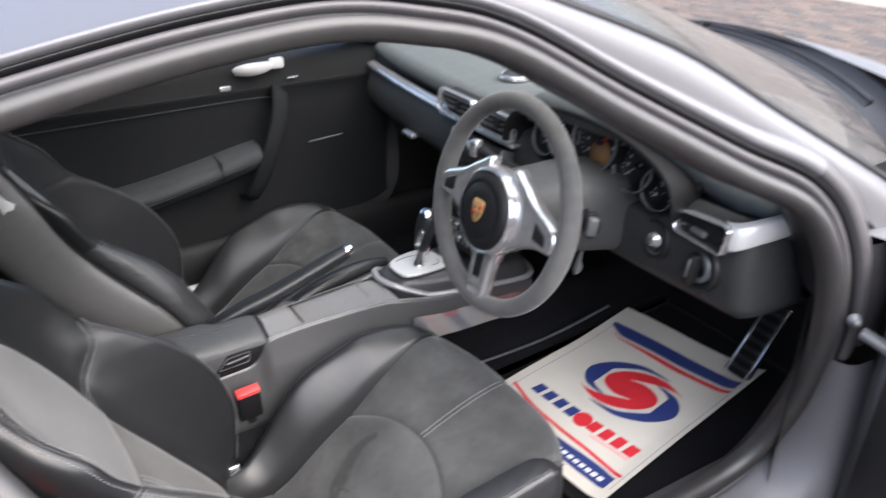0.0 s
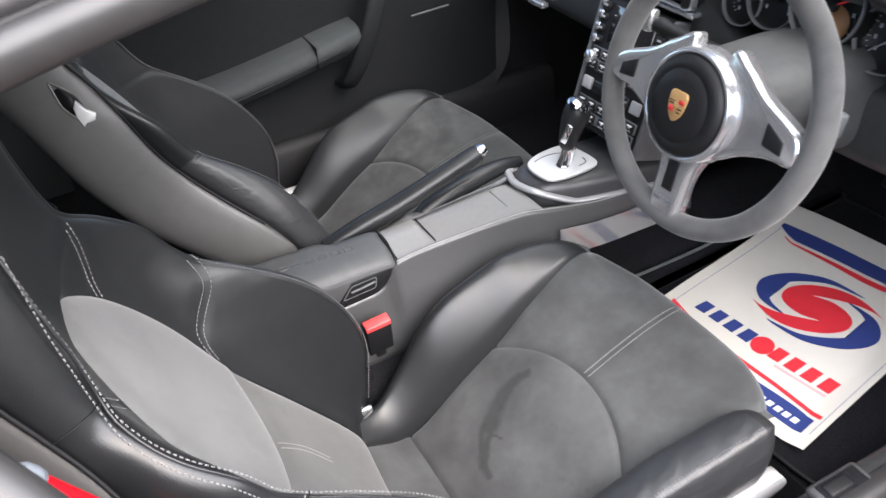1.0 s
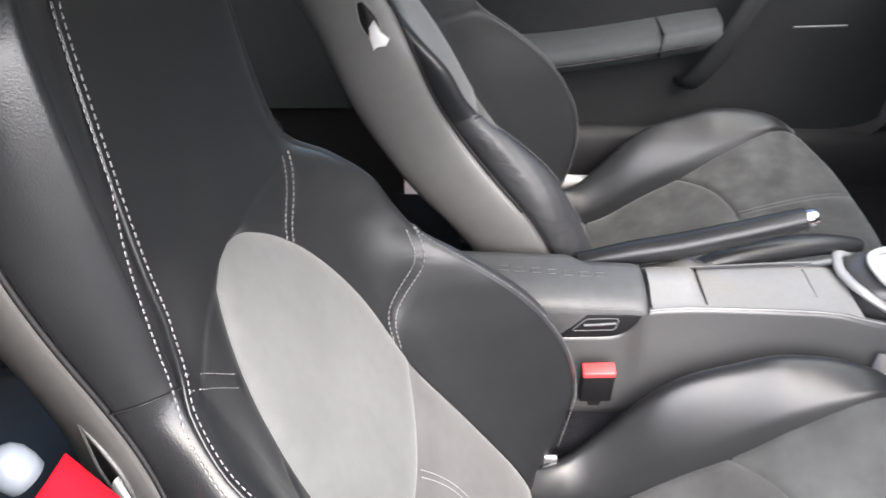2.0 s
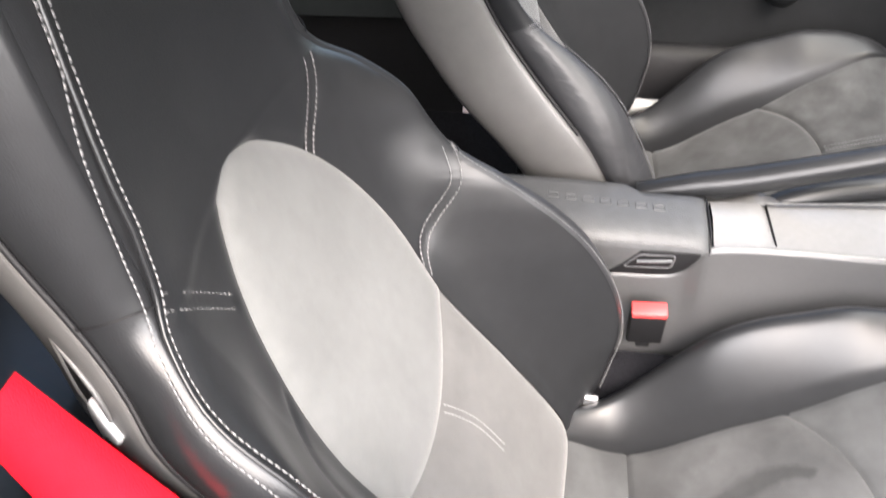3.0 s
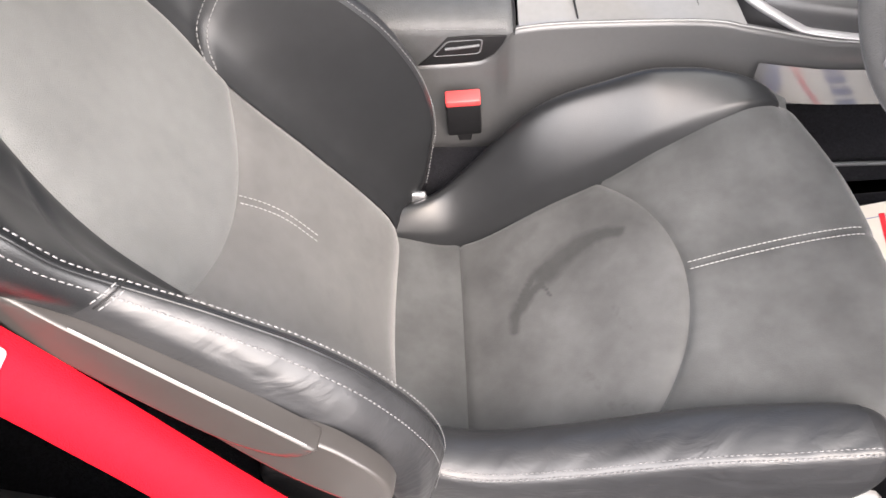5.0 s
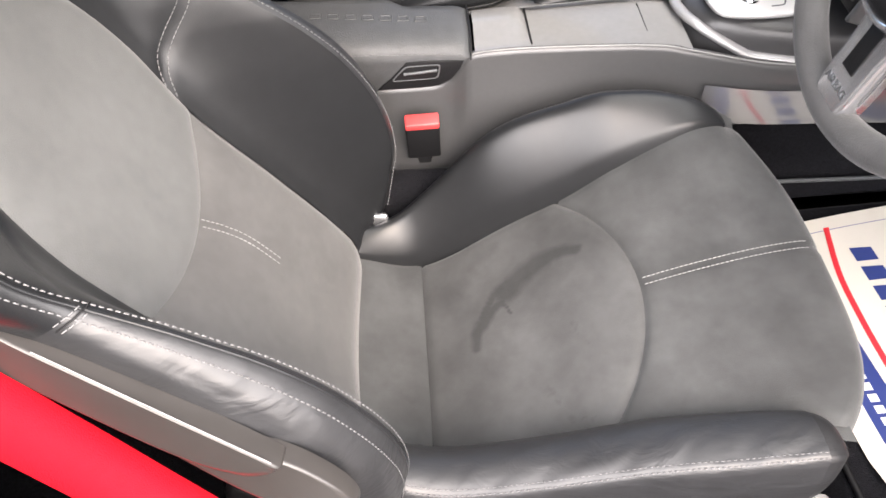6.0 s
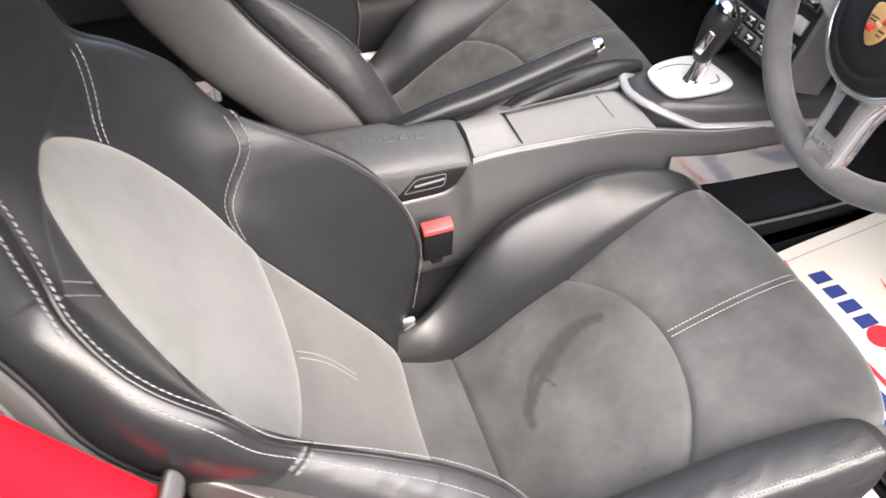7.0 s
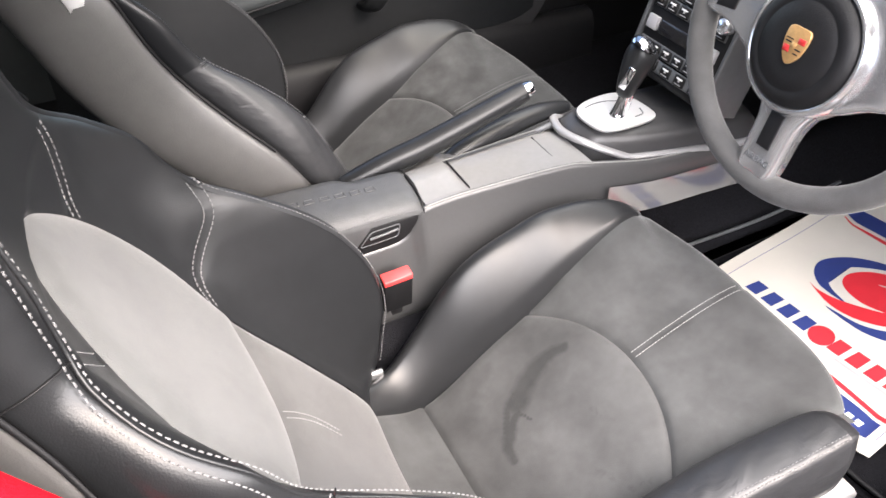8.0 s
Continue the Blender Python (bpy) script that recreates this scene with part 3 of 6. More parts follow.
def front_seat(name, label, at, outer, thread, form):
    seat = thing(name, label, "car seat", at, "front seats")
    o = Vector(at)

    def add(pname, bm, material, parent=None, plabel=""):
        if outer == 1 and pname.split("_")[0] in ("backrest", "shell", "seam", "stitching", "lever", "recess", "release"):
            # the inner wing is bent low and high to fit the camera's view
            for v in bm.verts:
                k = min(max((-v.co.y - 0.12) / 0.07, 0), 1)
                v.co.x -= 0.026 * k * math.exp(-((v.co.z - 0.50) / 0.11) ** 2)
                v.co.z += 0.010 * k * math.exp(-((v.co.z - 0.78) / 0.09) ** 2)
        bmesh.ops.translate(bm, vec=o, verts=bm.verts)
        return part(pname, bm, material, parent or seat, plabel)

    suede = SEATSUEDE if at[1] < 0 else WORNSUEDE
    arc = lambda u: 0.497 + 0.040 * (u / 0.136) ** 2
    # backrest
    ring = [(u, arc(u)) for u in [(-0.124 + 0.258 * k / 20) for k in range(21)]]
    zs = [0.55, 0.57, 0.60, 0.63, 0.66, 0.69, 0.715, 0.74, 0.757, 0.77, 0.780, 0.788]
    ring += [(PANEL_U(z), z) for z in zs] + [(0.0, 0.7955)] + [(-PANEL_U(z, -1), z) for z in reversed(zs)]
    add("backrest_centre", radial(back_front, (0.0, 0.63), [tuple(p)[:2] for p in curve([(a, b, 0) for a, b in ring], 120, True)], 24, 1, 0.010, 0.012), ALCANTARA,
        plabel="pale grey suede oval panel")
    rows = []
    for j in range(31):
        row = []
        for i in range(41):
            k = -1 + 2 * i / 40
            top = arc(k * 0.136)
            z = 0.20 + (top - 0.20) * j / 30
            u = k * PANEL_U(z, k)
            d = min(PANEL_U(z, k) - abs(u), (30 - j) / 30 * (top - 0.2))
            row.append(back_front(u, z) + normal_of(back_front, u, z) * (-0.004 + puffed(d, 0.008, 0.010)))
        rows.append(row)
    lower = add("backrest_lower", sheet(rows), LUMBARSUEDE, plabel="grey suede lumbar panel")
    pts, ns = on_surface(back_front, [(0.006, 0.499), (0.018, 0.474), (0.026, 0.445), (0.027, 0.405)], 40, 1, 0.0052)
    bmst = stitches(pts, ns, 0.004)
    stitches(pts, ns, -0.004, bm=bmst)
    add("stitching", bmst, LIGHTTHREAD if at[1] < 0 else thread, lower, "pale contrast stitching")
    seam_lo = [(0.130, 0.556), (0.152, 0.578), (0.172, 0.601), (0.190, 0.632), (0.205, 0.672)]
    seam_hi = [(0.095, 0.733), (0.111, 0.745), (0.127, 0.760), (0.141, 0.780), (0.150, 0.803)]
    seam_out = [(0.093, 0.744), (0.105, 0.757), (0.126, 0.780), (0.148, 0.803), (0.160, 0.815)]
    seam_mid = [(0.118, 0.674), (0.145, 0.662), (0.175, 0.660), (0.200, 0.664)]
    for side in (1, -1):
        low, high = (seam_mid, seam_out) if side == outer else (seam_lo, seam_hi)
        gl = [Vector((side * p.x, p.y)) for p in curve([(a, b, 0) for a, b in low], 24)]
        gh = [Vector((side * p.x, p.y)) for p in curve([(a, b, 0) for a, b in high], 24)]
        lo_f, hi_f = (lambda z, s=side: s * PANEL_U(z, s)), (lambda z, s=side: s * CREST_U(z, s))
        bol = add("backrest_bolster", ruled(back_front, 0.20, 0.80, lo_f, hi_f, 32, 200, 1, 0.006, 0.010, (True, False),
                                            ((gl, 0.0018, 0.0060), (gh, 0.0018, 0.0060))), LEATHER)
        wf = wrap(side, False, form)
        creased = lambda t, z, w=wf, q=side: w(t, z) + Vector((0.3, q * 0.8, 0.2)) * (0.0016 * min(max((0.66 - z) / 0.05, 0), 1) * min(t * 3, 1) * noise.noise(Vector((t * 3.0 + z * 5, t * 7 + z * 30, 3.0 + q))))
        add("backrest_side", ruled(creased, 0.20, 0.666, lambda z: 0.0, lambda z: 1.0, 18, 110, side, 0.004, 0.03, (False, False)), SHEENLEATHER, bol, "creased black leather side")
        add("backrest_wing", ruled(creased, 0.666, 1.08, lambda z: 0.0, lambda z: 1.0, 18, 100, side, 0.004, 0.03, (False, False)), LEATHER, bol)
        for z0 in (0.664, 0.816):
            tt = [(0.40 if z0 < 0.7 else 0.95) * k / 20 for k in range(21)]
            rise = 0.034 if z0 > 0.7 else 0.0
            add("seam_line", tube([creased(t, z0 + rise * t) + normal_of(wf, max(t, 0.02), z0 + rise * t) * side * 0.0036 for t in tt], 0.0007, 6), BLACK, bol)
        # seam along the crest, a bead with a row of thread on either side
        seam_u = interp([(0.30, 0.0), (0.80, 0.0), (0.88, 0.004), (0.94, 0.016), (1.0, 0.028), (1.05, 0.036)])
        zz = [0.30 + 0.75 * k / 300 for k in range(301)]
        ramp = lambda z, a, b: min(max((z - a) / (b - a), 0), 1)
        mid = [back_front(side * (CREST_U(z, side) - seam_u(z)), z) for z in zz]
        nsn = []
        for z in zz:
            a = normal_of(back_front, side * (CREST_U(z, side) - 0.012), z)
            b = normal_of(wf, 0.08, z) * side
            k = ramp(z, 0.82, 0.90)
            nsn.append((a * (1 + k) + b * (1 - k)).normalized())
        for off in (1, -1) if side == outer else (1,):
            pts = []
            for z, n in zip(zz, nsn):
                if side != outer and z > 0.67:
                    break
                d = 0.0062 if off > 0 else min(0.010, seam_u(z))
                a = back_front(side * (CREST_U(z, side) - seam_u(z) - off * d), z)
                a = wf(0.02, z).lerp(a, ramp(z, 0.78, 0.86)) if off > 0 else wf(0.30 - 0.08 * ramp(z, 0.79, 0.86), z).lerp(a, ramp(z, 0.86, 0.95))
                pts.append(a + n * (0.0034 + 0.0026 * (off < 0) * ramp(z, 0.82, 0.78) + 0.0054 * ramp(z, 0.78, 0.86)))
            add("stitching", stitches(pts, nsn, 0.0, 0.0054, 0.0038, 0.00024), thread, bol, "pale contrast stitching")
        if side == outer:
            add("seam_bead", tube([wf(0.07, zz[i]).lerp(mid[i], ramp(zz[i], 0.78, 0.86)) + nsn[i] * (0.0010 + 0.0055 * ramp(zz[i], 0.78, 0.86)) for i in range(0, 301, 3)], 0.0016, 6), LEATHER, bol)
        for seam in ((high,) if side == outer else (low, high)):
            for off in (0.0055, -0.0055):
                pts, ns = on_surface(back_front, [(side * a, b) for a, b in seam], 60, 1, 0.0035)
                ok = [i for i in range(60) if abs(pts[i].y) < CREST_U(pts[i].z, side) - 0.002]
                add("stitching", stitches([pts[i] for i in ok], [ns[i] for i in ok], off, 0.0056, 0.0044, 0.0005), thread, bol, "grey seam stitching")
        for z0 in (0.664,):
            for off in (0.0035, -0.0035):
                tt = [0.06 + 0.34 * k / 30 for k in range(31)]
                ns = [normal_of(wf, t, z0) * side for t in tt]
                add("stitching", stitches([wf(t, z0) + n * 0.003 for t, n in zip(tt, ns)], ns, off, 0.0056, 0.0044, 0.0005), thread, bol, "grey seam stitching")
        add("shell_bead", tube([wrap_end(side, z, form) + Vector((0, side * 0.002, 0.001)) for z in [0.56 + 0.48 * k / 60 for k in range(61)]], 0.0022, 8), BLACK, bol)
        sf = wrap(side, True, form)
        add("shell_side", ruled(sf, 0.24 if side != outer else 0.47, 1.07, lambda z: 0.0, lambda z: 1.0, 14, 60, side, 0.0, 0.01, (False, False), base=0.0), SHELL, plabel="dark grey hard plastic seat back")
        # release lever in its recess
        if side == 1:
            continue
        c, n = sf(0.40, 0.805), normal_of(sf, 0.40, 0.805) * side
        up = (sf(0.40, 0.86) - sf(0.40, 0.75)).normalized()
        up = (up - n * up.dot(n)).normalized()
        w = n.cross(up)
        m = Matrix((( *w, ), ( *up, ), ( *n, ))).transposed().to_4x4()
        m.translation = c
        rim = [(0.013 * math.cos(a) * abs(math.cos(a)) ** 0.3 * (1.0 if math.sin(a) < 0 else 1 - 0.65 * math.sin(a)), 0.038 * math.sin(a)) for a in (2 * math.pi * k / 40 for k in range(40))]
        hub = add("lever_recess", tube([m @ Vector((p[0], p[1], 0.0010)) for p in rim], 0.0018, 8, True), SHELL)
        # black plate stands in for the shade inside the recess
        add("recess_floor", prism([(p[0] * 0.95, p[1] * 0.95) for p in rim], 0.0012, m), BLACK, hub)
        lev = [(-0.008, -0.004), (-0.010, -0.022), (-0.016, -0.034), (-0.008, -0.040), (0.004, -0.036), (0.010, -0.038), (0.008, -0.022), (0.002, -0.010)]
        add("release_lever", prism(lev, 0.005, m @ pose(0, 0, 0.001), 0.002), WHITESILVER, hub, "bright silver backrest release lever")
    top = ruled(back_front, 0.80, 1.08, lambda z: -CREST_U(z, -1), lambda z: CREST_U(z, 1), 40, 40, 1, 0.008, 0.012, (False, True), base=-0.002)
    add("headrest", top, LEATHER)
    rows = []
    for j in range(61):
        z = 0.24 + 0.83 * j / 60
        l, r = wrap(1, True, form)(1.0, z), wrap(-1, True, form)(1.0, z)
        row = []
        for i in range(25):
            k = i / 24
            p = l.lerp(r, k)
            p.x -= 0.02 * math.sin(math.pi * k)
            row.append(p)
        rows.append(row)
    add("back_shell", sheet(rows), SHELL, plabel="dark grey hard plastic seat back")
    # cushion
    core = sheet([[cushion_top(u, x) + Vector((0, 0, -0.007)) for u in [CUSH_U(x) * (-1.08 + 2.16 * i / 20) for i in range(21)]] for x in [-0.03 + 0.53 * j / 20 for j in range(21)]])
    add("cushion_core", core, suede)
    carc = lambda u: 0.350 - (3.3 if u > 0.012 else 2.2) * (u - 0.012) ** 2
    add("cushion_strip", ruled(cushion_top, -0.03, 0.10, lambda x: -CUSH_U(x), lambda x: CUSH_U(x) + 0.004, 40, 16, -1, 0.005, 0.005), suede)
    for cname, fa, fb in (("cushion_centre", lambda u: 0.10, carc), ("cushion_front", carc, lambda u: 0.545 - 0.055 * (abs(u) / 0.166) ** 3)):
        rows = []
        for j in range(45):
            row = []
            for i in range(57):
                k = -1 + 2 * i / 56
                u0 = k * 0.166
                a, b = fa(u0), fb(u0)
                x = a + (b - a) * j / 44
                u = k * CUSH_U(x)
                d = min(CUSH_U(x) - abs(u), x - a)
                if cname == "cushion_centre":
                    d = min(d, b - x)
                h = -0.004 + puffed(d, 0.006, 0.004) + (puffed(d, 0.008, 0.035) if cname == "cushion_centre" else puffed(d, 0.002, 0.02))
                if cname == "cushion_front":
                    g = abs(u - (0.014 + 0.09 * max(x - 0.352, 0)))
                    h -= 0.003 * math.exp(-(g / 0.0035) ** 2)
                row.append(cushion_top(u, x) - normal_of(cushion_top, u, x) * h)
            rows.append(row)
        if cname == "cushion_front":
            for (dx, dz) in ((0.008, -0.003), (0.016, -0.012), (0.021, -0.030), (0.022, -0.06), (0.012, -0.13)):
                rows.append([p + Vector((dx, 0, dz)) for p in rows[44]])
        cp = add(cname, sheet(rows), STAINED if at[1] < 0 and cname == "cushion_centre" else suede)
        if cname == "cushion_front":
            pts, ns = on_surface(cushion_top, [(0.014, 0.354), (0.0202, 0.42), (0.0264, 0.49), (0.030, 0.54)], 60, -1, 0.0045)
            bmst = stitches(pts, ns, 0.0048, 0.0056, 0.0044, 0.0006)
            stitches(pts, ns, -0.0048, 0.0056, 0.0044, 0.0006, bm=bmst)
            add("stitching", bmst, LIGHTTHREAD if at[1] < 0 else thread, cp, "pale contrast stitching")
    for side in (1, -1):
        bf = bolster(side)
        end = 0.478 if side == 1 else 0.452
        worn = bf if side == 1 else (lambda q, x, f=bf: f(q, x) + Vector((0, -0.5, 1)) * (0.0012 * min(q * 2, 1) * min(max(x / 0.1, 0), 1) * noise.noise(Vector((x * 60 + q * 8, q * 4.0, 7.0)))))
        bb = add("cushion_bolster", ruled(worn, -0.04, end, lambda x: 0.0, lambda x: 1.6, 44, 90, -side, 0.002, 0.1, (False, False), base=0), LEATHER if side == 1 else SHEENLEATHER)
        loop = [bf(1.6 * k / 40, end) for k in range(41)]
        c = sum(loop, Vector()) / len(loop)
        rr = []
        for j in range(11):
            a = j / 10 * math.pi / 2
            rr.append([c.lerp(p, math.cos(a) ** 0.8 if j < 10 else 0.0) + Vector(((0.010 if side == 1 else 0.030) * math.sin(a), 0, 0)) for p in loop])
        add("bolster_end", sheet(rr), LEATHER if side == 1 else SHEENLEATHER, bb)
        if side == -1:
            pts = [bf(0.96, end * k / 240) for k in range(241)]
            ns = [normal_of(bf, 0.96, end * k / 240) * -side for k in range(241)]
            bmst = stitches([p + n * 0.0035 for p, n in zip(pts, ns)], ns, 0.003, 0.0054, 0.0032, 0.0004)
            stitches([p + n * 0.0035 for p, n in zip(pts, ns)], ns, -0.003, 0.0054, 0.0032, 0.0004, bm=bmst)
            add("stitching", bmst, thread, bb, "pale contrast stitching")
    # side trim, hinge covers and base
    for side in (outer,):
        a0, a1 = Vector((-0.170, side * 0.230, 0.654)), Vector((-0.030, side * 0.270, 0.556))
        ax, drop = a1 - a0, Vector((-0.15, side * 0.22, -0.96)).normalized()
        nrm = ax.cross(drop).normalized()
        if nrm.y * side < 0:
            nrm = -nrm
        plate = [(0.0, 0.0), (0.5, 0.0), (1.0, 0.0), (1.025, 0.006), (0.97, 0.018), (0.85, 0.030), (0.6, 0.040), (0.2, 0.040), (-0.2, 0.034), (-0.35, 0.020), (-0.25, 0.0)]
        face = [a0 + ax * p.x + drop * p.y for p in curve([(a, b, 0) for a, b in plate], 60, True)]
        rr = [[p - nrm * 0.016 for p in face], [p + nrm * 0.002 for p in face], [p.lerp(sum(face, Vector()) / 60, 0.03) + nrm * 0.0045 for p in face], [p.lerp(sum(face, Vector()) / 60, 0.10) + nrm * 0.005 for p in face]]
        bm = sheet(rr, close_u=True)
        cap(bm, rr[-1])
        cover = add("hinge_cover", bm, COVERGREY, plabel="satin grey plastic hinge cover")
        add("cover_edge", tube([a0 + ax * (k / 20) + nrm * 0.004 - drop * 0.001 for k in range(21)], 0.0007, 8), TRAYSILVER, cover, "bright polished upper edge")
        lower = [(0.2, 0.012), (0.6, 0.008), (0.95, 0.004), (1.15, 0.000), (1.36, 0.006), (1.43, 0.024), (1.30, 0.050), (0.9, 0.058), (0.5, 0.050), (0.2, 0.036)]
        face = [a0 + ax * p.x + drop * p.y - nrm * 0.007 for p in curve([(a, b, 0) for a, b in lower], 60, True)]
        mid_f = sum(face, Vector()) / 60
        rr = [[p - nrm * 0.014 for p in face], [p + nrm * 0.002 for p in face], [p.lerp(mid_f, 0.03) + nrm * 0.0045 for p in face], [p.lerp(mid_f, 0.10) + nrm * 0.005 for p in face]]
        bm = sheet(rr, close_u=True)
        cap(bm, rr[-1])
        add("lower_cover", bm, COVERGREY, cover)
        add("recliner_block", box(-0.10, 0.0, side * 0.222 - 0.012, side * 0.222 + 0.012, 0.26, 0.40, 0.010, 3), BLACK)
        m2 = Matrix(((1, 0, 0, 0), (0, 0, -side, side * 0.235), (0, 1, 0, 0), (0, 0, 0, 1)))
        rail = [(0.0, 0.29), (0.10, 0.285), (0.30, 0.30), (0.46, 0.325), (0.50, 0.315), (0.49, 0.285), (0.30, 0.262), (0.05, 0.25), (-0.02, 0.262)]
        add("rail_cover", prism([(p.x, p.y) for p in curve([(a, b, 0) for a, b in rail], 50, True)], -0.022, m2, 0.004), WHITESILVER, plabel="silver plastic seat rail cover")
    add("seat_base", box(0.02, 0.49, -0.20, 0.20, 0.168, 0.205, 0.012), BLACK)
    for sx in (-0.17, 0.17):
        add("seat_rail", box(-0.16, 0.50, sx - 0.018, sx + 0.018, 0.148, 0.172, 0.004), BLACK)
    return seat


driver = front_seat("driver_seat", "black leather sports seat with grey suede centre panels and pale stitching", (0, -0.345, 0), -1, THREAD, DRIVER_SIDE)
passenger = front_seat("passenger_seat", "black leather passenger sports seat with worn dark suede centre", (0.075, 0.34, 0.0), 1, THREADDIM, PASSENGER_SIDE)


# ---- body shell ----
GROUND = -0.08
ground = bmesh.new()
bmesh.ops.create_grid(ground, x_segments=2, y_segments=2, size=400, matrix=Matrix.Translation((0, 0, GROUND)))
# unseen wall, added to block low skylight and darken reflections
blocker = bmesh.new()
box(-6.0, 7.0, -4.6, -4.3, GROUND, 1.7, 0.02, 2, None, blocker)
tagged(part("wall_garden", blocker, BRICKS, None, "", False), "unseen brick wall added to block low skylight", "wall", kind="structure")
forecourt = tagged(part("ground", ground, PAVING, None), "brick paved forecourt", "ground", kind="structure")

floor_z = lambda x: 0.235 + 0.075 * min(max(x - 0.62, 0), 0.61)
floor_rows = []
for x in (-1.0, 0.52, 0.57, 0.62, 0.95, 1.15, 1.23, 1.30, 1.42, 1.45):
    z = (floor_z(x) if x > 0.55 else 0.15) + max(x - 1.23, 0) * 0.9 + (0.1 if x > 1.44 else 0)
    floor_rows.append([Vector((x, y, z)) for y in (-0.70, -0.35, -0.10, 0.10, 0.35, 0.70)])
tagged(part("floor", sheet(floor_rows), CARPET, None, "", False), "black carpeted car floor and toe board", "floor", kind="structure")
tunnel_rows = []
for x in (-0.6, 0.0, 0.5, 0.75, 1.0, 1.4):
    slim = 1 - 0.22 * min(max((x - 0.55) / 0.45, 0), 1)
    tunnel_rows.append([Vector((x, y * slim, z)) for y, z in ((-0.121, 0.14), (-0.116, 0.292), (-0.074, 0.306), (-0.030, 0.36), (0.030, 0.36), (0.074, 0.306), (0.116, 0.292), (0.121, 0.14))])
tagged(part("floor_tunnel", sheet(tunnel_rows), CARPET, None), "black carpeted centre tunnel", "floor", kind="structure")

EDGE = [(-0.335, -0.618, 1.085), (-0.24, -0.605, 1.114), (-0.10, -0.598, 1.141), (0.01, -0.592, 1.156), (0.12, -0.590, 1.163), (0.21, -0.60, 1.153), (0.31, -0.62, 1.126),
        (0.45, -0.66, 1.043), (0.61, -0.715, 0.950), (0.715, -0.752, 0.890), (0.760, -0.775, 0.81), (0.782, -0.78, 0.71), (0.797, -0.770, 0.62), (0.803, -0.750, 0.525), (0.780, -0.722, 0.43),
        (0.69, -0.707, 0.385), (0.45, -0.705, 0.378), (0.0, -0.705, 0.378), (-0.05, -0.74, 0.43), (-0.09, -0.78, 0.60), (-0.194, -0.785, 0.794), (-0.282, -0.702, 0.933), (-0.340, -0.652, 1.025)]
EDGE_PTS = curve(EDGE, 160, True)
MID = Vector((0.25, -0.70, 0.78))


def frame_at(i, mirror=1):
    n = len(EDGE_PTS)
    p = EDGE_PTS[i % n]
    t = (EDGE_PTS[(i + 1) % n] - EDGE_PTS[(i - 1) % n]).normalized()
    k = min(max((p.z - 0.70) / 0.25, 0), 1)
    nn = Vector((0.0, -1.0, 0.55 * k)).normalized()
    r = t.cross(nn).normalized()
    if r.dot(p - MID) < 0:
        r = -r
    nn = (nn - t * nn.dot(t)).normalized()
    return p, r, nn


def loop_sheet(section, mirror=1, span=None):
    """A strip with the given section round the door opening, or along a span of it."""
    rows = []
    for i in range(*span) if span else range(len(EDGE_PTS)):
        p, r, nn = frame_at(i)
        k = 0.26 * min(max((p.z - 0.86) / 0.27, 0), 1)
        kk = k / 0.26
        row = [p + r * (a * (1 - k) - (0.012 * k if a < 0 else 0) if a < 0.061 else a + (0.046 + 0.14 * (a - 0.061) - a) * kk) + nn * b for a, b in section]
        rows.append([Vector((q.x, mirror * q.y, q.z)) for q in row])
    return sheet(rows, close_v=span is None)


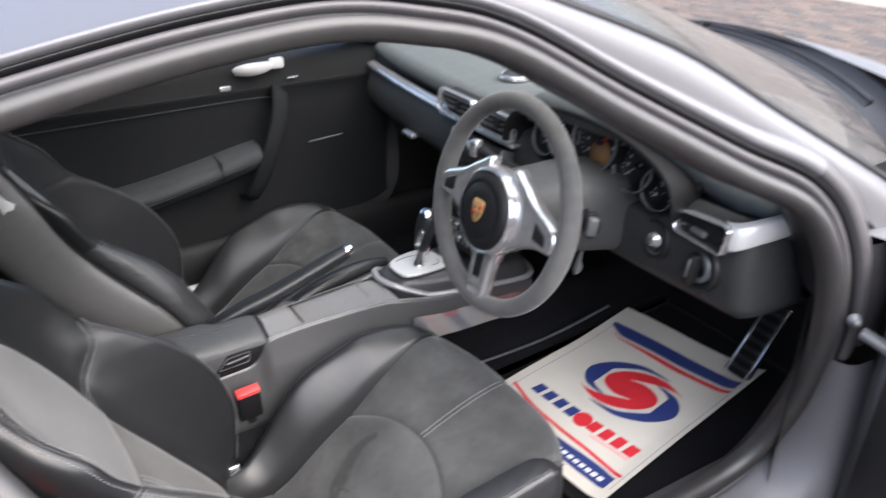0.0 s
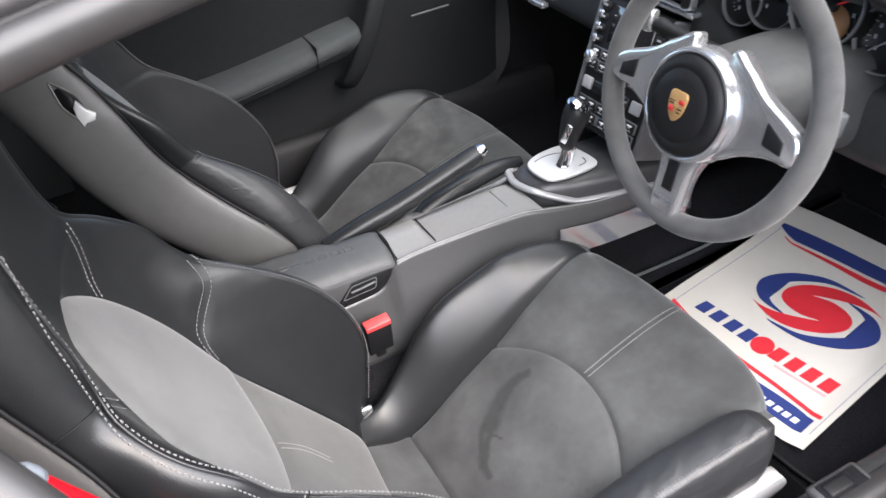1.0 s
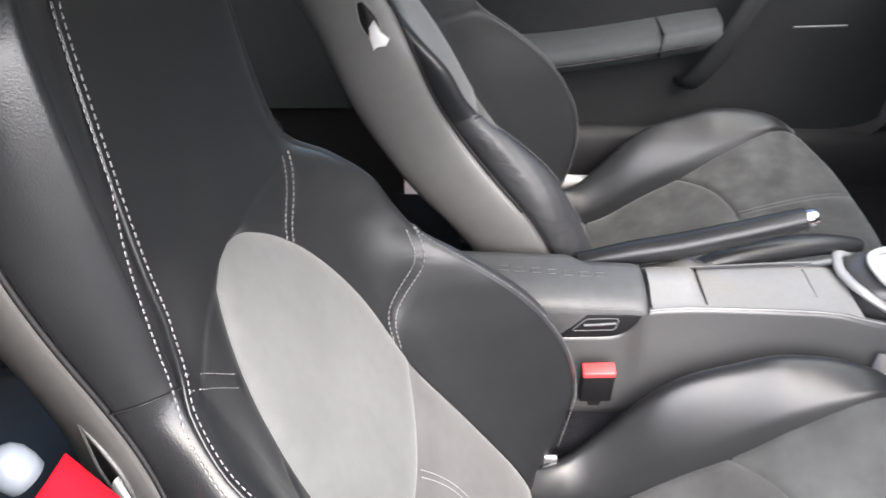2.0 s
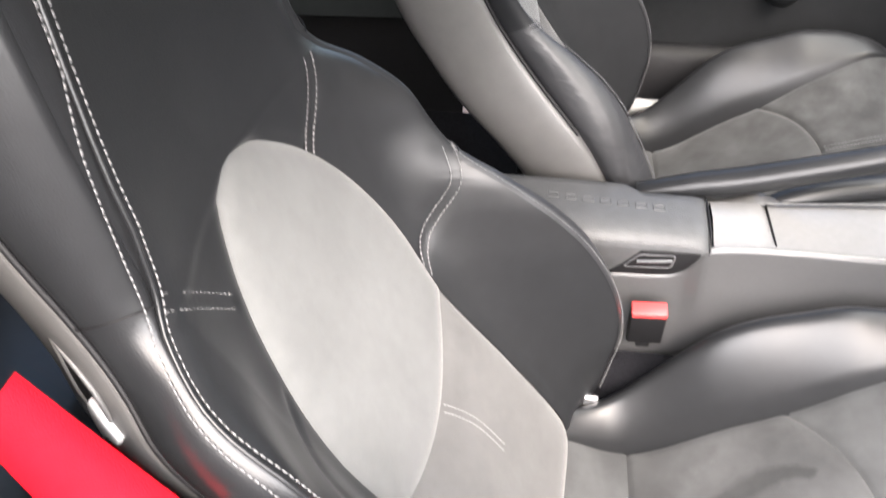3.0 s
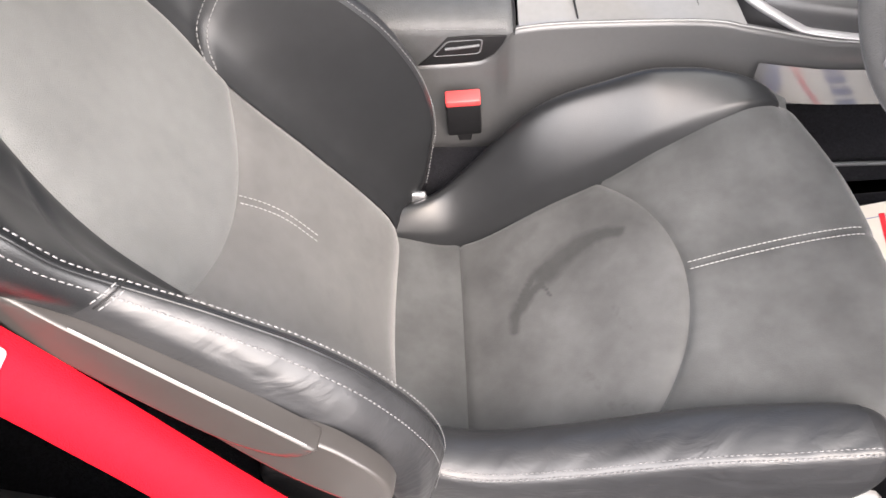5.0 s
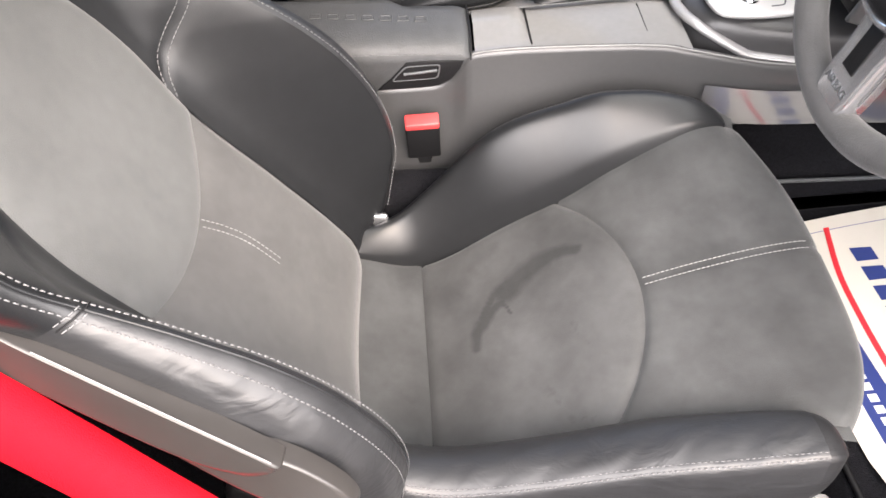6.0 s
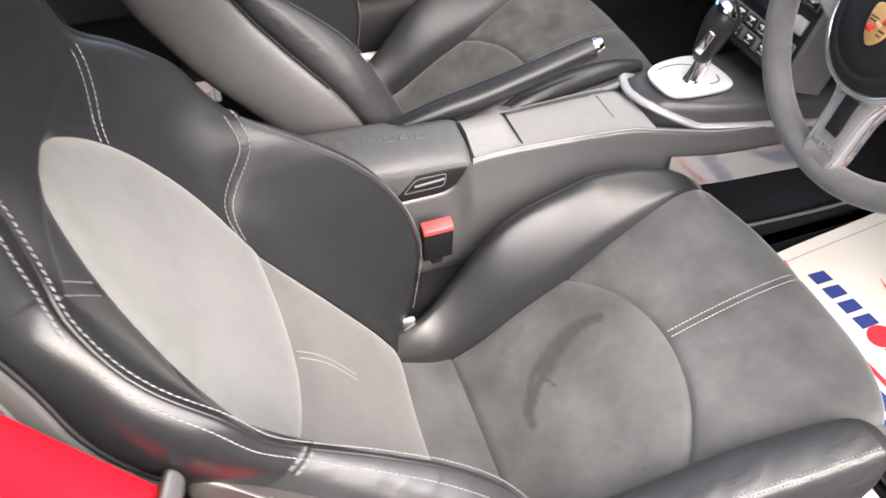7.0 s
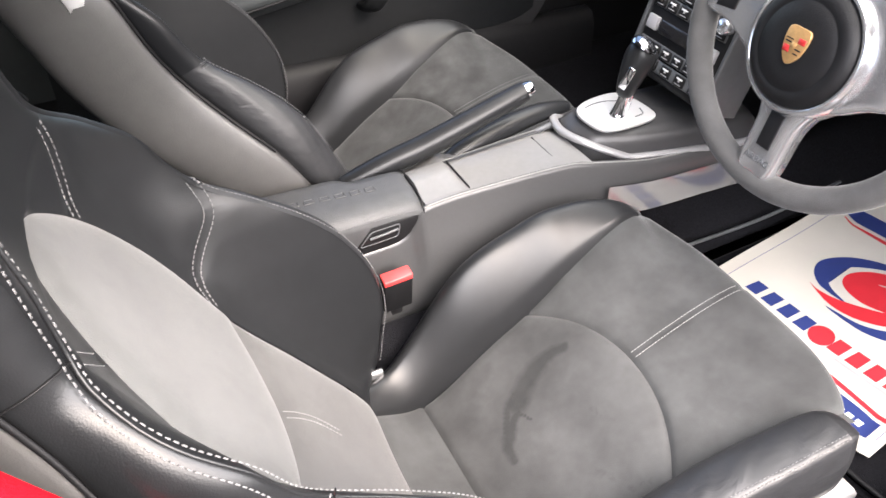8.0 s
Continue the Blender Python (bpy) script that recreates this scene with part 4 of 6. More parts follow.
FLANGE_SEC = [(0.030, -0.012), (0.033, -0.003), (0.037, 0.0), (0.043, 0.0), (0.046, -0.004), (0.049, -0.012)]
BODY_SEC = [(0.055, -0.010), (0.056, 0.006), (0.060, 0.010), (0.074, 0.010), (0.086, 0.004), (0.094, -0.006)]
FRONT = [i for i in range(160) if EDGE_PTS[i].x > 0.70 and 0.60 < EDGE_PTS[i].z < 0.90]
POST = next(i for i in range(80, 160) if EDGE_PTS[i].x < -0.04 and EDGE_PTS[i].z > 0.45)
for mirror in (1, -1):
    opening = thing("door_opening", "black rubber sealed door opening of the silver coupe", "door frame", (0.25, mirror * -0.7, 0.4), kind="structure")
    part("door_seal", loop_sheet([(0.000, -0.026), (-0.005, -0.012), (-0.004, 0.0), (0.004, 0.007), (0.013, 0.009), (0.022, 0.005), (0.026, -0.006)], mirror), RUBBER, opening)
    part("flange", loop_sheet([(0.025, -0.008), (0.028, -0.007), (0.031, -0.008)], mirror), BLACK, opening)
    part("painted_edge", loop_sheet(FLANGE_SEC, mirror, (-1, FRONT[0] + 1)), FLANGE, opening, "silver door flange darkened to a shaded mauve-grey")
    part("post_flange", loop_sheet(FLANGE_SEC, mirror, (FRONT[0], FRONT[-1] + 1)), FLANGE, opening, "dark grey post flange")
    part("painted_edge", loop_sheet(FLANGE_SEC, mirror, (FRONT[-1], POST + 1)), PAINT, opening, "silver painted sill flange")
    part("post_flange", loop_sheet(FLANGE_SEC, mirror, (POST, 160)), RUBBER, opening, "second lobe of the rubber seal")
    part("outer_seal", loop_sheet([(0.048, -0.012), (0.050, 0.001), (0.052, 0.003), (0.054, 0.001), (0.055, -0.010)], mirror), BLACK, opening)
    part("body_edge", loop_sheet(BODY_SEC, mirror, (-1, FRONT[0] + 1)), PAINT, opening, "silver painted body edge")
    rows = []
    for i in range(FRONT[-1], POST + 1):
        p, r, nn = frame_at(i)
        k = 0.22 + 0.78 * min(max((0.64 - p.z) / 0.20, 0), 1)
        rows.append([Vector((q.x, mirror * q.y, q.z)) for q in (p + r * a + nn * b * k for a, b in ((0.046, -0.010), (0.047, 0.006), (0.050, 0.030), (0.056, 0.060), (0.070, 0.085), (0.10, 0.10)))])
    part("sill_edge", sheet(rows), PAINT, opening, "silver painted sill edge")
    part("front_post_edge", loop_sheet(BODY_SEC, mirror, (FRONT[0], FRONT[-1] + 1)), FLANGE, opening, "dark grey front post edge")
    part("post_edge", loop_sheet(BODY_SEC, mirror, (POST, 160)), JAMB, opening, "post edge darkened for shade")
    post = [i for i in range(160) if EDGE_PTS[i].x > 0.55 and EDGE_PTS[i].z < 0.80]
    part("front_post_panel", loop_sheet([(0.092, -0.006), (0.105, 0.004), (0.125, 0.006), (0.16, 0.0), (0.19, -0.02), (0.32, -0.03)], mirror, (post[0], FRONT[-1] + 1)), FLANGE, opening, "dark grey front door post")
    low_i = [i for i in range(160) if EDGE_PTS[i].z < 0.76]
    for span, deep in (((low_i[0], low_i[-1] + 1), 0.45), ((low_i[-1] - 160, low_i[0] + 1), 1.0)):
        part("inner_trim", loop_sheet([(0.000, -0.024), (0.012, -0.020 - 0.030 * deep), (0.030, -0.020 - 0.055 * deep), (0.05, -0.020 - 0.080 * deep)], mirror, span), BLACK, opening)



def arch(x, z, cx):
    """Lifts the lower edge of a body side over the wheel at cx."""
    d = 0.36 ** 2 - (x - cx) ** 2
    return max(z, 0.24 + math.sqrt(d)) if d > 0 else z


car = thing("car", "silver metallic coupe bodywork with windscreen and bonnet", "car", (0.3, 0, GROUND))
# roof: from the rail of one door to that of the other
rail_pts = []
for i in range(160):
    p, r, nn = frame_at(i)
    if p.z > 1.075 and p.x < 0.24:
        q = p + r * 0.0500 - nn * 0.004
        rail_pts.append((q.x, -q.y, q.z))
RAIL_TOP = [(-0.50, 0.600, 1.075), (-0.42, 0.590, 1.105)] + sorted(rail_pts)[1::3]
rail_curve = curve(RAIL_TOP, 40)
roof_rows = []
for p in rail_curve:
    roof_rows.append([Vector((p.x + 0.05 * (1 - k * k) * (p.x > 0.1) * ((p.x - 0.1) / 0.14), k * p.y, p.z + 0.035 * (1 - k * k))) for k in [-1 + 2 * i / 20 for i in range(21)]])
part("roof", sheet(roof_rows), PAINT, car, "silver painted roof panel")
lining = [[v - Vector((0, 0, 0.035)) for v in r] for r in roof_rows]
part("roof_lining", sheet(lining), LINING, car, "dark grey roof lining")


def rear_edge(x, q=1.0):
    """The rear roof at x, from the middle (q = 0) to its edge (q = 1)."""
    p = rail_curve[0]
    s = (p.x - x) / 1.1
    return Vector((x, q * (p.y + 0.05 * s), p.z + 0.035 * (1 - q * q) * (1 - 0.4 * s) - 0.32 * s * s - 0.05 * s))


def rear_skin(xs, half):
    return sheet([[rear_edge(x, half * (-1 + 2 * i / 16)) for i in range(17)] for x in xs])


part("rear_roof", rear_skin([-0.50 - 0.05 * k for k in range(7)], 1.0), PAINT, car)
part("rear_window", rear_skin([-0.80 - 0.07 * k for k in range(9)], 0.86), TINTGLASS, car, "tinted rear window").visible_shadow = False
for side in (-1, 1):
    part("rear_pillar", sheet([[rear_edge(-0.80 - 0.07 * k, side * w) for w in (0.86, 0.93, 1.0)] for k in range(9)]), PAINT, car)
part("boot_lid", rear_skin([-1.36 - 0.06 * k for k in range(5)], 1.0), PAINT, car)
tail_rows = []
for dx, z, w in ((0.0, 0.755, 0.75), (0.05, 0.735, 0.79), (0.075, 0.66, 0.87), (0.08, 0.54, 0.90), (0.11, 0.46, 0.90), (0.10, 0.30, 0.87), (0.04, 0.14, 0.80)):
    tail_rows.append([Vector((-1.60 - (dx + 0.10) * (1 - q ** 4) if dx else -1.60, q * w, z)) for q in [-1 + 2 * i / 16 for i in range(17)]])
part("tail_panel", sheet(tail_rows), PAINT, car)
# windscreen
A_LINE = curve([(0.27, -0.545, 1.205), (0.37, -0.565, 1.178), (0.57, -0.615, 1.100), (0.74, -0.665, 1.000), (0.90, -0.715, 0.905), (1.02, -0.74, 0.835)], 24)
ws_rows = []
for i, p in enumerate(A_LINE):
    s = i / 23
    ws_rows.append([Vector((p.x + (0.05 + 0.31 * s) * (1 - k * k), -k * p.y, p.z + (0.03 + 0.06 * s) * (1 - k * k))) for k in [1 - 2 * q / 24 for q in range(25)]])
ws = part("windscreen", sheet(ws_rows), FILMGLASS, car, "clear curved windscreen")
ws.visible_shadow = False
for mirror in (1, -1):
    rows = []
    for i, p in enumerate(A_LINE):
        e = min((q for q in EDGE_PTS if 0.1 < q.x < 0.9 and q.z > 0.78), key=lambda q: (q - p).length)
        e = e + (p - e) * 0.55
        row = [e + (p - e) * k + Vector((0, -0.010 * math.sin(math.pi * k), 0.012 * math.sin(math.pi * k))) for k in [q / 6 for q in range(7)]]
        rows.append([Vector((v.x, mirror * v.y, v.z)) for v in row])
    part("pillar", sheet(rows), PAINT, car)
    part("screen_seal", tube([Vector((p.x, mirror * p.y, p.z + 0.002)) for p in A_LINE], 0.007, 8), BLACK, car)
base_line = [r for r in ws_rows[-1]]
rows = []
for k, (dx, dz) in enumerate(((0.0, -0.002), (0.02, -0.012), (0.07, -0.018), (0.11, -0.010), (0.125, 0.004))):
    rows.append([p + Vector((dx, 0, dz)) for p in base_line])
part("scuttle", sheet(rows), BLACK, car, "black plastic scuttle panel")
for y0, y1 in ((-0.50, 0.02), (0.05, 0.52)):
    pts = [Vector((1.38 - 0.31 * (y / 0.74) ** 2, y, 0.853 + 0.09 * (1 - (y / 0.74) ** 2))) for y in [y0 + (y1 - y0) * k / 12 for k in range(13)]]
    wiper = part("wiper", tube(pts, 0.006, 8), BLACK, car)
    part("wiper_blade", tube([p + Vector((-0.012, 0, -0.004)) for p in pts], 0.004, 6), RUBBER, wiper)
hood_rows = []
for k in range(13):
    s = k / 12
    row = []
    for q in [-1 + 2 * i / 24 for i in range(25)]:
        x0 = 1.49 - 0.32 * q * q
        x1 = 2.25 - 0.45 * q * q
        fender = 0.115 * math.exp(-((abs(q) - 0.80) / 0.16) ** 2) * (1 - 0.3 * s)
        row.append(Vector((x0 + (x1 - x0) * s, q * 0.86, 0.840 + 0.085 * (1 - q * q) * (1 - s) - 0.03 * s - 0.20 * s * s + fender - 0.10 * max(abs(q) - 0.9, 0) * 10 * 0.5)))
    hood_rows.append(row)
hood_rows.append([p + Vector((0.06, 0, -0.12)) for p in hood_rows[-1]])
hood_rows.append([p + Vector((0.02, 0, -0.30)) for p in hood_rows[-1]])
part("bonnet", sheet(hood_rows), PAINT, car, "silver bonnet and front wings")
for side in (-1, 1):
    rows = []
    for x in [0.86 + 0.96 * k / 32 for k in range(33)]:
        k = max((x - 1.5) / 0.32, 0)
        rows.append([Vector((x, side * (y - 0.03 * k), arch(x, z, 1.48))) for y, z in ((0.74, 0.826 - 0.17 * k), (0.80, 0.832 - 0.19 * k), (0.865, 0.78 - 0.15 * k), (0.885, 0.62), (0.88, 0.45), (0.86, 0.28), (0.80, 0.15))])
    part("front_wing", sheet(rows), PAINT, car)
    zt = interp([(-1.6, 0.75), (-1.2, 0.86), (-0.8, 0.90), (-0.5, 0.90), (-0.30, 0.86)])
    rows = []
    for x in [-0.30 - 1.3 * k / 36 for k in range(37)]:
        rows.append([Vector((x, side * y, arch(x, z, -0.95))) for y, z in ((0.75, zt(x)), (0.80, zt(x) - 0.02), (0.88, zt(x) - 0.10), (0.905, 0.62), (0.88, 0.40), (0.86, 0.28), (0.80, 0.12))])
    part("rear_quarter", sheet(rows), PAINT, car)
    for pname, x0, x1, surf, plabel in (("quarter_window", -0.50, -1.14, GLOSS, "dark tinted quarter window"), ("rear_shoulder", -1.14, -1.60, PAINT, "")):
        rows = []
        for x in [x0 + (x1 - x0) * k / 10 for k in range(11)]:
            a, b = rear_edge(x, 1.0), Vector((x, 0.755, zt(x) + 0.002))
            rows.append([Vector((x, side * q.y, q.z)) for q in (a, a + (b - a) * 0.5 + Vector((0, 0.012, 0.012)), b)])
        part(pname, sheet(rows), surf, car, plabel)
    rows = []
    for i in range(len(EDGE_PTS) // 2, len(EDGE_PTS)):
        p, r, nn = frame_at(i)
        if p.x < -0.03 and 0.41 < p.z < 1.06:
            rows.append([Vector((q.x, -side * q.y, q.z)) for q in (p + r * 0.070 + nn * 0.004, p + r * 0.10 + nn * 0.012, p + r * 0.16 + nn * 0.014, p + r * (0.24 if p.z < 0.9 else 0.19) + nn * 0.0)])
    part("jamb_panel", sheet(rows), JAMB, car, "jamb panel darkened for the shade on its paint")
    # sill with its tread cover
    rows = []
    for x in [-0.25 + 1.15 * k / 10 for k in range(11)]:
        rows.append([Vector((x, side * y, z)) for y, z in ((0.84, 0.12), (0.86, 0.26), (0.845, 0.335), (0.80, 0.352), (0.76, 0.352), (0.735, 0.345), (0.712, 0.338))])
    part("sill", sheet(rows), PAINT, car)
    rows = []
    for x in [-0.15 + 1.12 * k / 14 for k in range(15)]:
        rows.append([Vector((x, side * y, z)) for y, z in ((0.700, 0.366), (0.695, 0.372), (0.685, 0.374), (0.66, 0.368), (0.645, 0.345), (0.640, 0.29), (0.638, 0.145))])
    # far cover is black: the shade on that side is put into its colour
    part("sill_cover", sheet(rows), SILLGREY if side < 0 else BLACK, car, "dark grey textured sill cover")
    # kick panel and pillar trim
    rows = []
    for z in (0.24, 0.40, 0.60, 0.80, 0.90):
        rows.append([Vector((x, side * y, z)) for x, y in ((0.79, 0.745), (0.83, 0.715), (0.95, 0.70), (1.15, 0.69), (1.40, 0.66))])
    part("kick_panel", sheet(rows), BLACK, car)
    rows = []
    for z, x in ((0.38, -0.06), (0.55, -0.09), (0.70, -0.145), (0.82, -0.205), (0.94, -0.285), (1.04, -0.345), (1.10, -0.36)):
        y = 0.75 if z < 0.8 else 0.75 - 0.6 * (z - 0.8)
        rows.append([Vector((x + dx, side * (y + dy), z)) for dx, dy in ((0.0, 0.02), (-0.02, -0.02), (-0.06, -0.045), (-0.25, -0.06), (-0.9, -0.10))])
    part("pillar_trim", sheet(rows), JAMB, car, "black plastic pillar trim")
for side in (-1, 1):
    rows = [[Vector((x, side * y, z)) for y, z in ((0.705, 0.14), (0.70, 0.45), (0.69, 0.70), (0.68, 0.90))] for x in (-0.22 if side > 0 else -0.50, -0.6, -1.1)]
    part("rear_side_trim", sheet(rows), BLACK, car, "black rear side trim")
rows = [[Vector((x, y - 0.02 * (x > -0.3), z)) for y, z in ((-0.685, 0.56), (-0.66, 0.52), (-0.61, 0.45), (-0.572, 0.37), (-0.555, 0.26), (-0.550, 0.145))] for x in (-0.21, -0.24, -0.35, -0.50, -0.62)]
part("rear_sill_trim", sheet(rows), TRIMGREEN, car, "grey-green trim beside the rear footwell")
rows = [[Vector((x, y, z)) for y in (-0.70, -0.3, 0.3, 0.70)] for x, z in ((-0.95, 0.145), (-1.0, 0.55), (-1.05, 0.80), (-1.35, 0.86))]
part("rear_bulkhead", sheet(rows), CARPET, car)
for side in (-1, 1):
    rear = thing("rear_seat", "small black leather folding rear seat", "car seat", (-0.72, side * 0.33, 0.15), "rear seats")
    part("cushion", box(-0.84, -0.50, side * 0.33 - 0.22, side * 0.33 + 0.22, 0.148, 0.42, 0.05, 4), LEATHER, rear)
    part("backrest", box(-0.06, 0.06, -0.22, 0.22, 0.0, 0.46, 0.045, 4, pose(-0.80, side * 0.33, 0.40, 0, -18, 0)), LEATHER, rear)

part("release_recess", box(0.462, 0.552, -0.692, -0.652, 0.366, 0.3805, 0.007, 3), SILLGREY, car, "black recess in the sill cover")
part("release_well", box(0.470, 0.544, -0.687, -0.657, 0.372, 0.3812, 0.003, 2), CARPET, car, "dark well round the lever")
part("release_lever", box(0.478, 0.520, -0.682, -0.662, 0.376, 0.3845, 0.004, 3), BLACK, car, "dark lid release lever")
for cx in (1.48, -0.95):
    for side in (-1, 1):
        wm = pose(cx, side * 0.79, 0.24, -90 * side)
        wheel = part("wheel", lathe([(0.235, -0.085), (0.29, -0.09), (0.313, -0.078), (0.32, -0.05), (0.32, 0.05), (0.313, 0.07), (0.29, 0.08), (0.235, 0.075)], wm, 48), RUBBER, car, "black tyre on a silver alloy rim")
        part("rim", lathe([(0.237, -0.085), (0.21, -0.06), (0.205, 0.03), (0.222, 0.068), (0.237, 0.076)], wm, 48), SATIN, wheel)
        part("hub", lathe([(0.0, 0.055), (0.05, 0.052), (0.06, 0.04), (0.06, -0.02), (0.0, -0.02)], wm, 24), SATIN, wheel)
        part("brake_disc", lathe([(0.0, -0.022), (0.15, -0.022), (0.15, -0.04), (0.0, -0.04)], wm, 32), GREYPLASTIC, wheel)
        for k in range(5):
            part("spoke", box(0.05, 0.225, -0.024, 0.024, 0.02, 0.05, 0.008, 2, wm @ Matrix.Rotation(math.radians(72 * k), 4, "Z")), SATIN, wheel)
# open driver's door, seen beside its hinges
DM = pose(0.835, -0.835, 0.30, 0, 0, 72)
door = thing("open_door", "silver driver's door standing open with black inner panel", "car door", (0.835, -0.835, 0.30))
out = [(0, 0.02), (-0.06, 0.0), (-0.9, 0.0), (-0.98, 0.12), (-1.0, 0.50), (-0.02, 0.52)]
rot = DM @ Matrix(((1, 0, 0, 0), (0, 0, -1, 0), (0, 1, 0, 0), (0, 0, 0, 1)))
part("outer_panel", prism(out, 0.03, rot @ Matrix.Translation((0, 0, 0.06)), 0.01), PAINT, door)
# grey instead of black: skylight on the panel is put into its colour
part("inner_panel", prism([(a * 0.97 - 0.012, b * 0.97 + 0.008) for a, b in out], 0.055, rot, 0.006), SILLGREY, door, "leather door panel with skylight put into its grey")
part("shut_face", prism([(0.0, 0.02), (-0.05, 0.0), (-0.05, 0.52), (0.0, 0.52)], 0.082, rot @ Matrix.Translation((0.006, 0, 0.008)), 0.012), PAINT, door, "silver painted hinge end of the door")
part("check_strap", box(0.0, 0.10, -0.010, 0.010, -0.006, 0.006, 0.003, 2, pose(0.822, -0.808, 0.700, 0, 20, -70)), GREYPLASTIC, door)
part("hinge_bolt", lathe([(0, 0.009), (0.005, 0.008), (0.006, 0.005), (0.007, 0.0), (0.010, -0.001), (0.010, -0.008)], pose(0.816, -0.800, 0.714, 90, 0, -30)), GREYPLASTIC, door)

# ---- passenger door ----
pdoor = thing("passenger_door", "closed passenger door with black leather panel and armrest", "car door", (0.25, 0.70, 0.30))
rows = []
for x in [-0.28 + 1.08 * k / 36 for k in range(37)]:
    rows.append([Vector((x, y, z)) for y, z in ((0.66, 0.28), (0.672, 0.36), (0.675, 0.50), (0.672, 0.62), (0.662, 0.72), (0.655, 0.765), (0.648, 0.772), (0.652, 0.778), (0.655, 0.81), (0.668, 0.835), (0.71, 0.848), (0.74, 0.85))])
part("door_card", sheet(rows), DOORCARD, pdoor)
part("trim_line", tube(curve([(-0.26, 0.650, 0.775), (0.2, 0.650, 0.775), (0.60, 0.650, 0.775), (0.76, 0.66, 0.78)], 40), 0.0025, 6), BLACK, pdoor)
part("trim_line", tube(curve([(-0.26, 0.6545, 0.742), (0.1, 0.6555, 0.745), (0.40, 0.6565, 0.748), (0.47, 0.658, 0.742)], 40), 0.0018, 6), DASH, pdoor)
arm_rows = []
for x, z, w in ((-0.22, 0.535, 0.075), (-0.10, 0.545, 0.085), (0.07, 0.560, 0.088), (0.22, 0.585, 0.088), (0.33, 0.608, 0.085), (0.40, 0.620, 0.075)):
    sec = ((0.67, z + 0.012), (0.67 - w * 0.6, z + 0.010), (0.67 - w + 0.012, z + 0.004), (0.67 - w, z - 0.010), (0.67 - w + 0.006, z - 0.028), (0.67 - w * 0.6, z - 0.055), (0.67, z - 0.075))
    arm_rows.append([Vector((x, y, zz)) for y, zz in sec])
cc = [curve([r[k] for r in arm_rows], 24) for k in range(7)]
bm = sheet([[cc[k][i] for k in range(7)] for i in range(24)])
cap(bm, [cc[k][0] for k in range(7)])
cap(bm, [cc[k][23] for k in range(7)])
arm = part("armrest", bm, DASH, pdoor, "dark grey leather armrest")
part("armrest_joint", box(0.285, 0.288, 0.582, 0.67, 0.56, 0.612, 0.001), BLACK, arm)
part("armrest_groove", tube(curve([(-0.2, 0.592, 0.512), (0.07, 0.580, 0.535), (0.36, 0.592, 0.588)], 20), 0.003, 6), BLACK, arm)
part("pull_handle", tube(curve([(0.475, 0.648, 0.765), (0.470, 0.618, 0.755), (0.455, 0.602, 0.70), (0.425, 0.598, 0.62), (0.395, 0.612, 0.54), (0.372, 0.635, 0.49), (0.365, 0.665, 0.475)], 30),
                         [0.022] * 30, 12, flat=0.45, up=(0, 1, 0)), DOORCARD, pdoor, "leather pull handle")
part("door_release", tube(curve([(0.365, 0.642, 0.826), (0.390, 0.630, 0.830), (0.43, 0.628, 0.831), (0.462, 0.638, 0.833)], 16), [0.012 + 0.010 * math.sin(math.pi * k / 15) for k in range(16)], 12, flat=0.6), WHITESILVER, pdoor, "pale silver door release lever")
part("release_bowl", box(0.458, 0.495, 0.632, 0.652, 0.822, 0.850, 0.006), WHITESILVER, pdoor)
part("lock_button", box(0.322, 0.352, 0.645, 0.655, 0.778, 0.792, 0.003), SATIN, pdoor)
part("speaker_mark", box(0.505, 0.535, 0.648, 0.655, 0.788, 0.794, 0.001), SATIN, pdoor)
part("pocket_edge", tube([(0.545, 0.632, 0.612), (0.645, 0.632, 0.618)], 0.0022, 6), GREYPLASTIC, pdoor)
rows = []
for x in [-0.20 + 1.06 * k / 12 for k in range(13)]:
    rows.append([Vector((x - 0.06 * max(z - 0.55, 0), y, z)) for y, z in ((0.766, 0.846), (0.82, 0.835), (0.868, 0.78), (0.887, 0.62), (0.882, 0.46), (0.862, 0.36), (0.83, 0.34))])
part("outer_panel", sheet(rows), PAINT, pdoor, "silver painted outer door skin")
gl_rows = [[Vector((x, y, z)) for x in (-0.30, -0.05, 0.2, 0.45)] for y, z in ((0.745, 0.85), (0.68, 0.96), (0.62, 1.08))]
wglass = part("side_window", sheet(gl_rows), glass, pdoor)
wglass.visible_shadow = False

# ---- dashboard ----
dash = thing("dashboard", "black leather dashboard with silver trim strip and round dials", "dashboard", (0.8, 0, 0.55))


def facing(x, y, z, up=-8, turn=0):
    """A frame whose z axis faces the seats, x to the car's right and y up."""
    return Matrix.Translation((x, y, z)) @ pose(0, 0, 0, 0, 0, turn) @ pose(0, 0, 0, 0, -up, 0) @ Matrix(((0, 0, -1, 0), (-1, 0, 0, 0), (0, 1, 0, 0), (0, 0, 0, 1)))


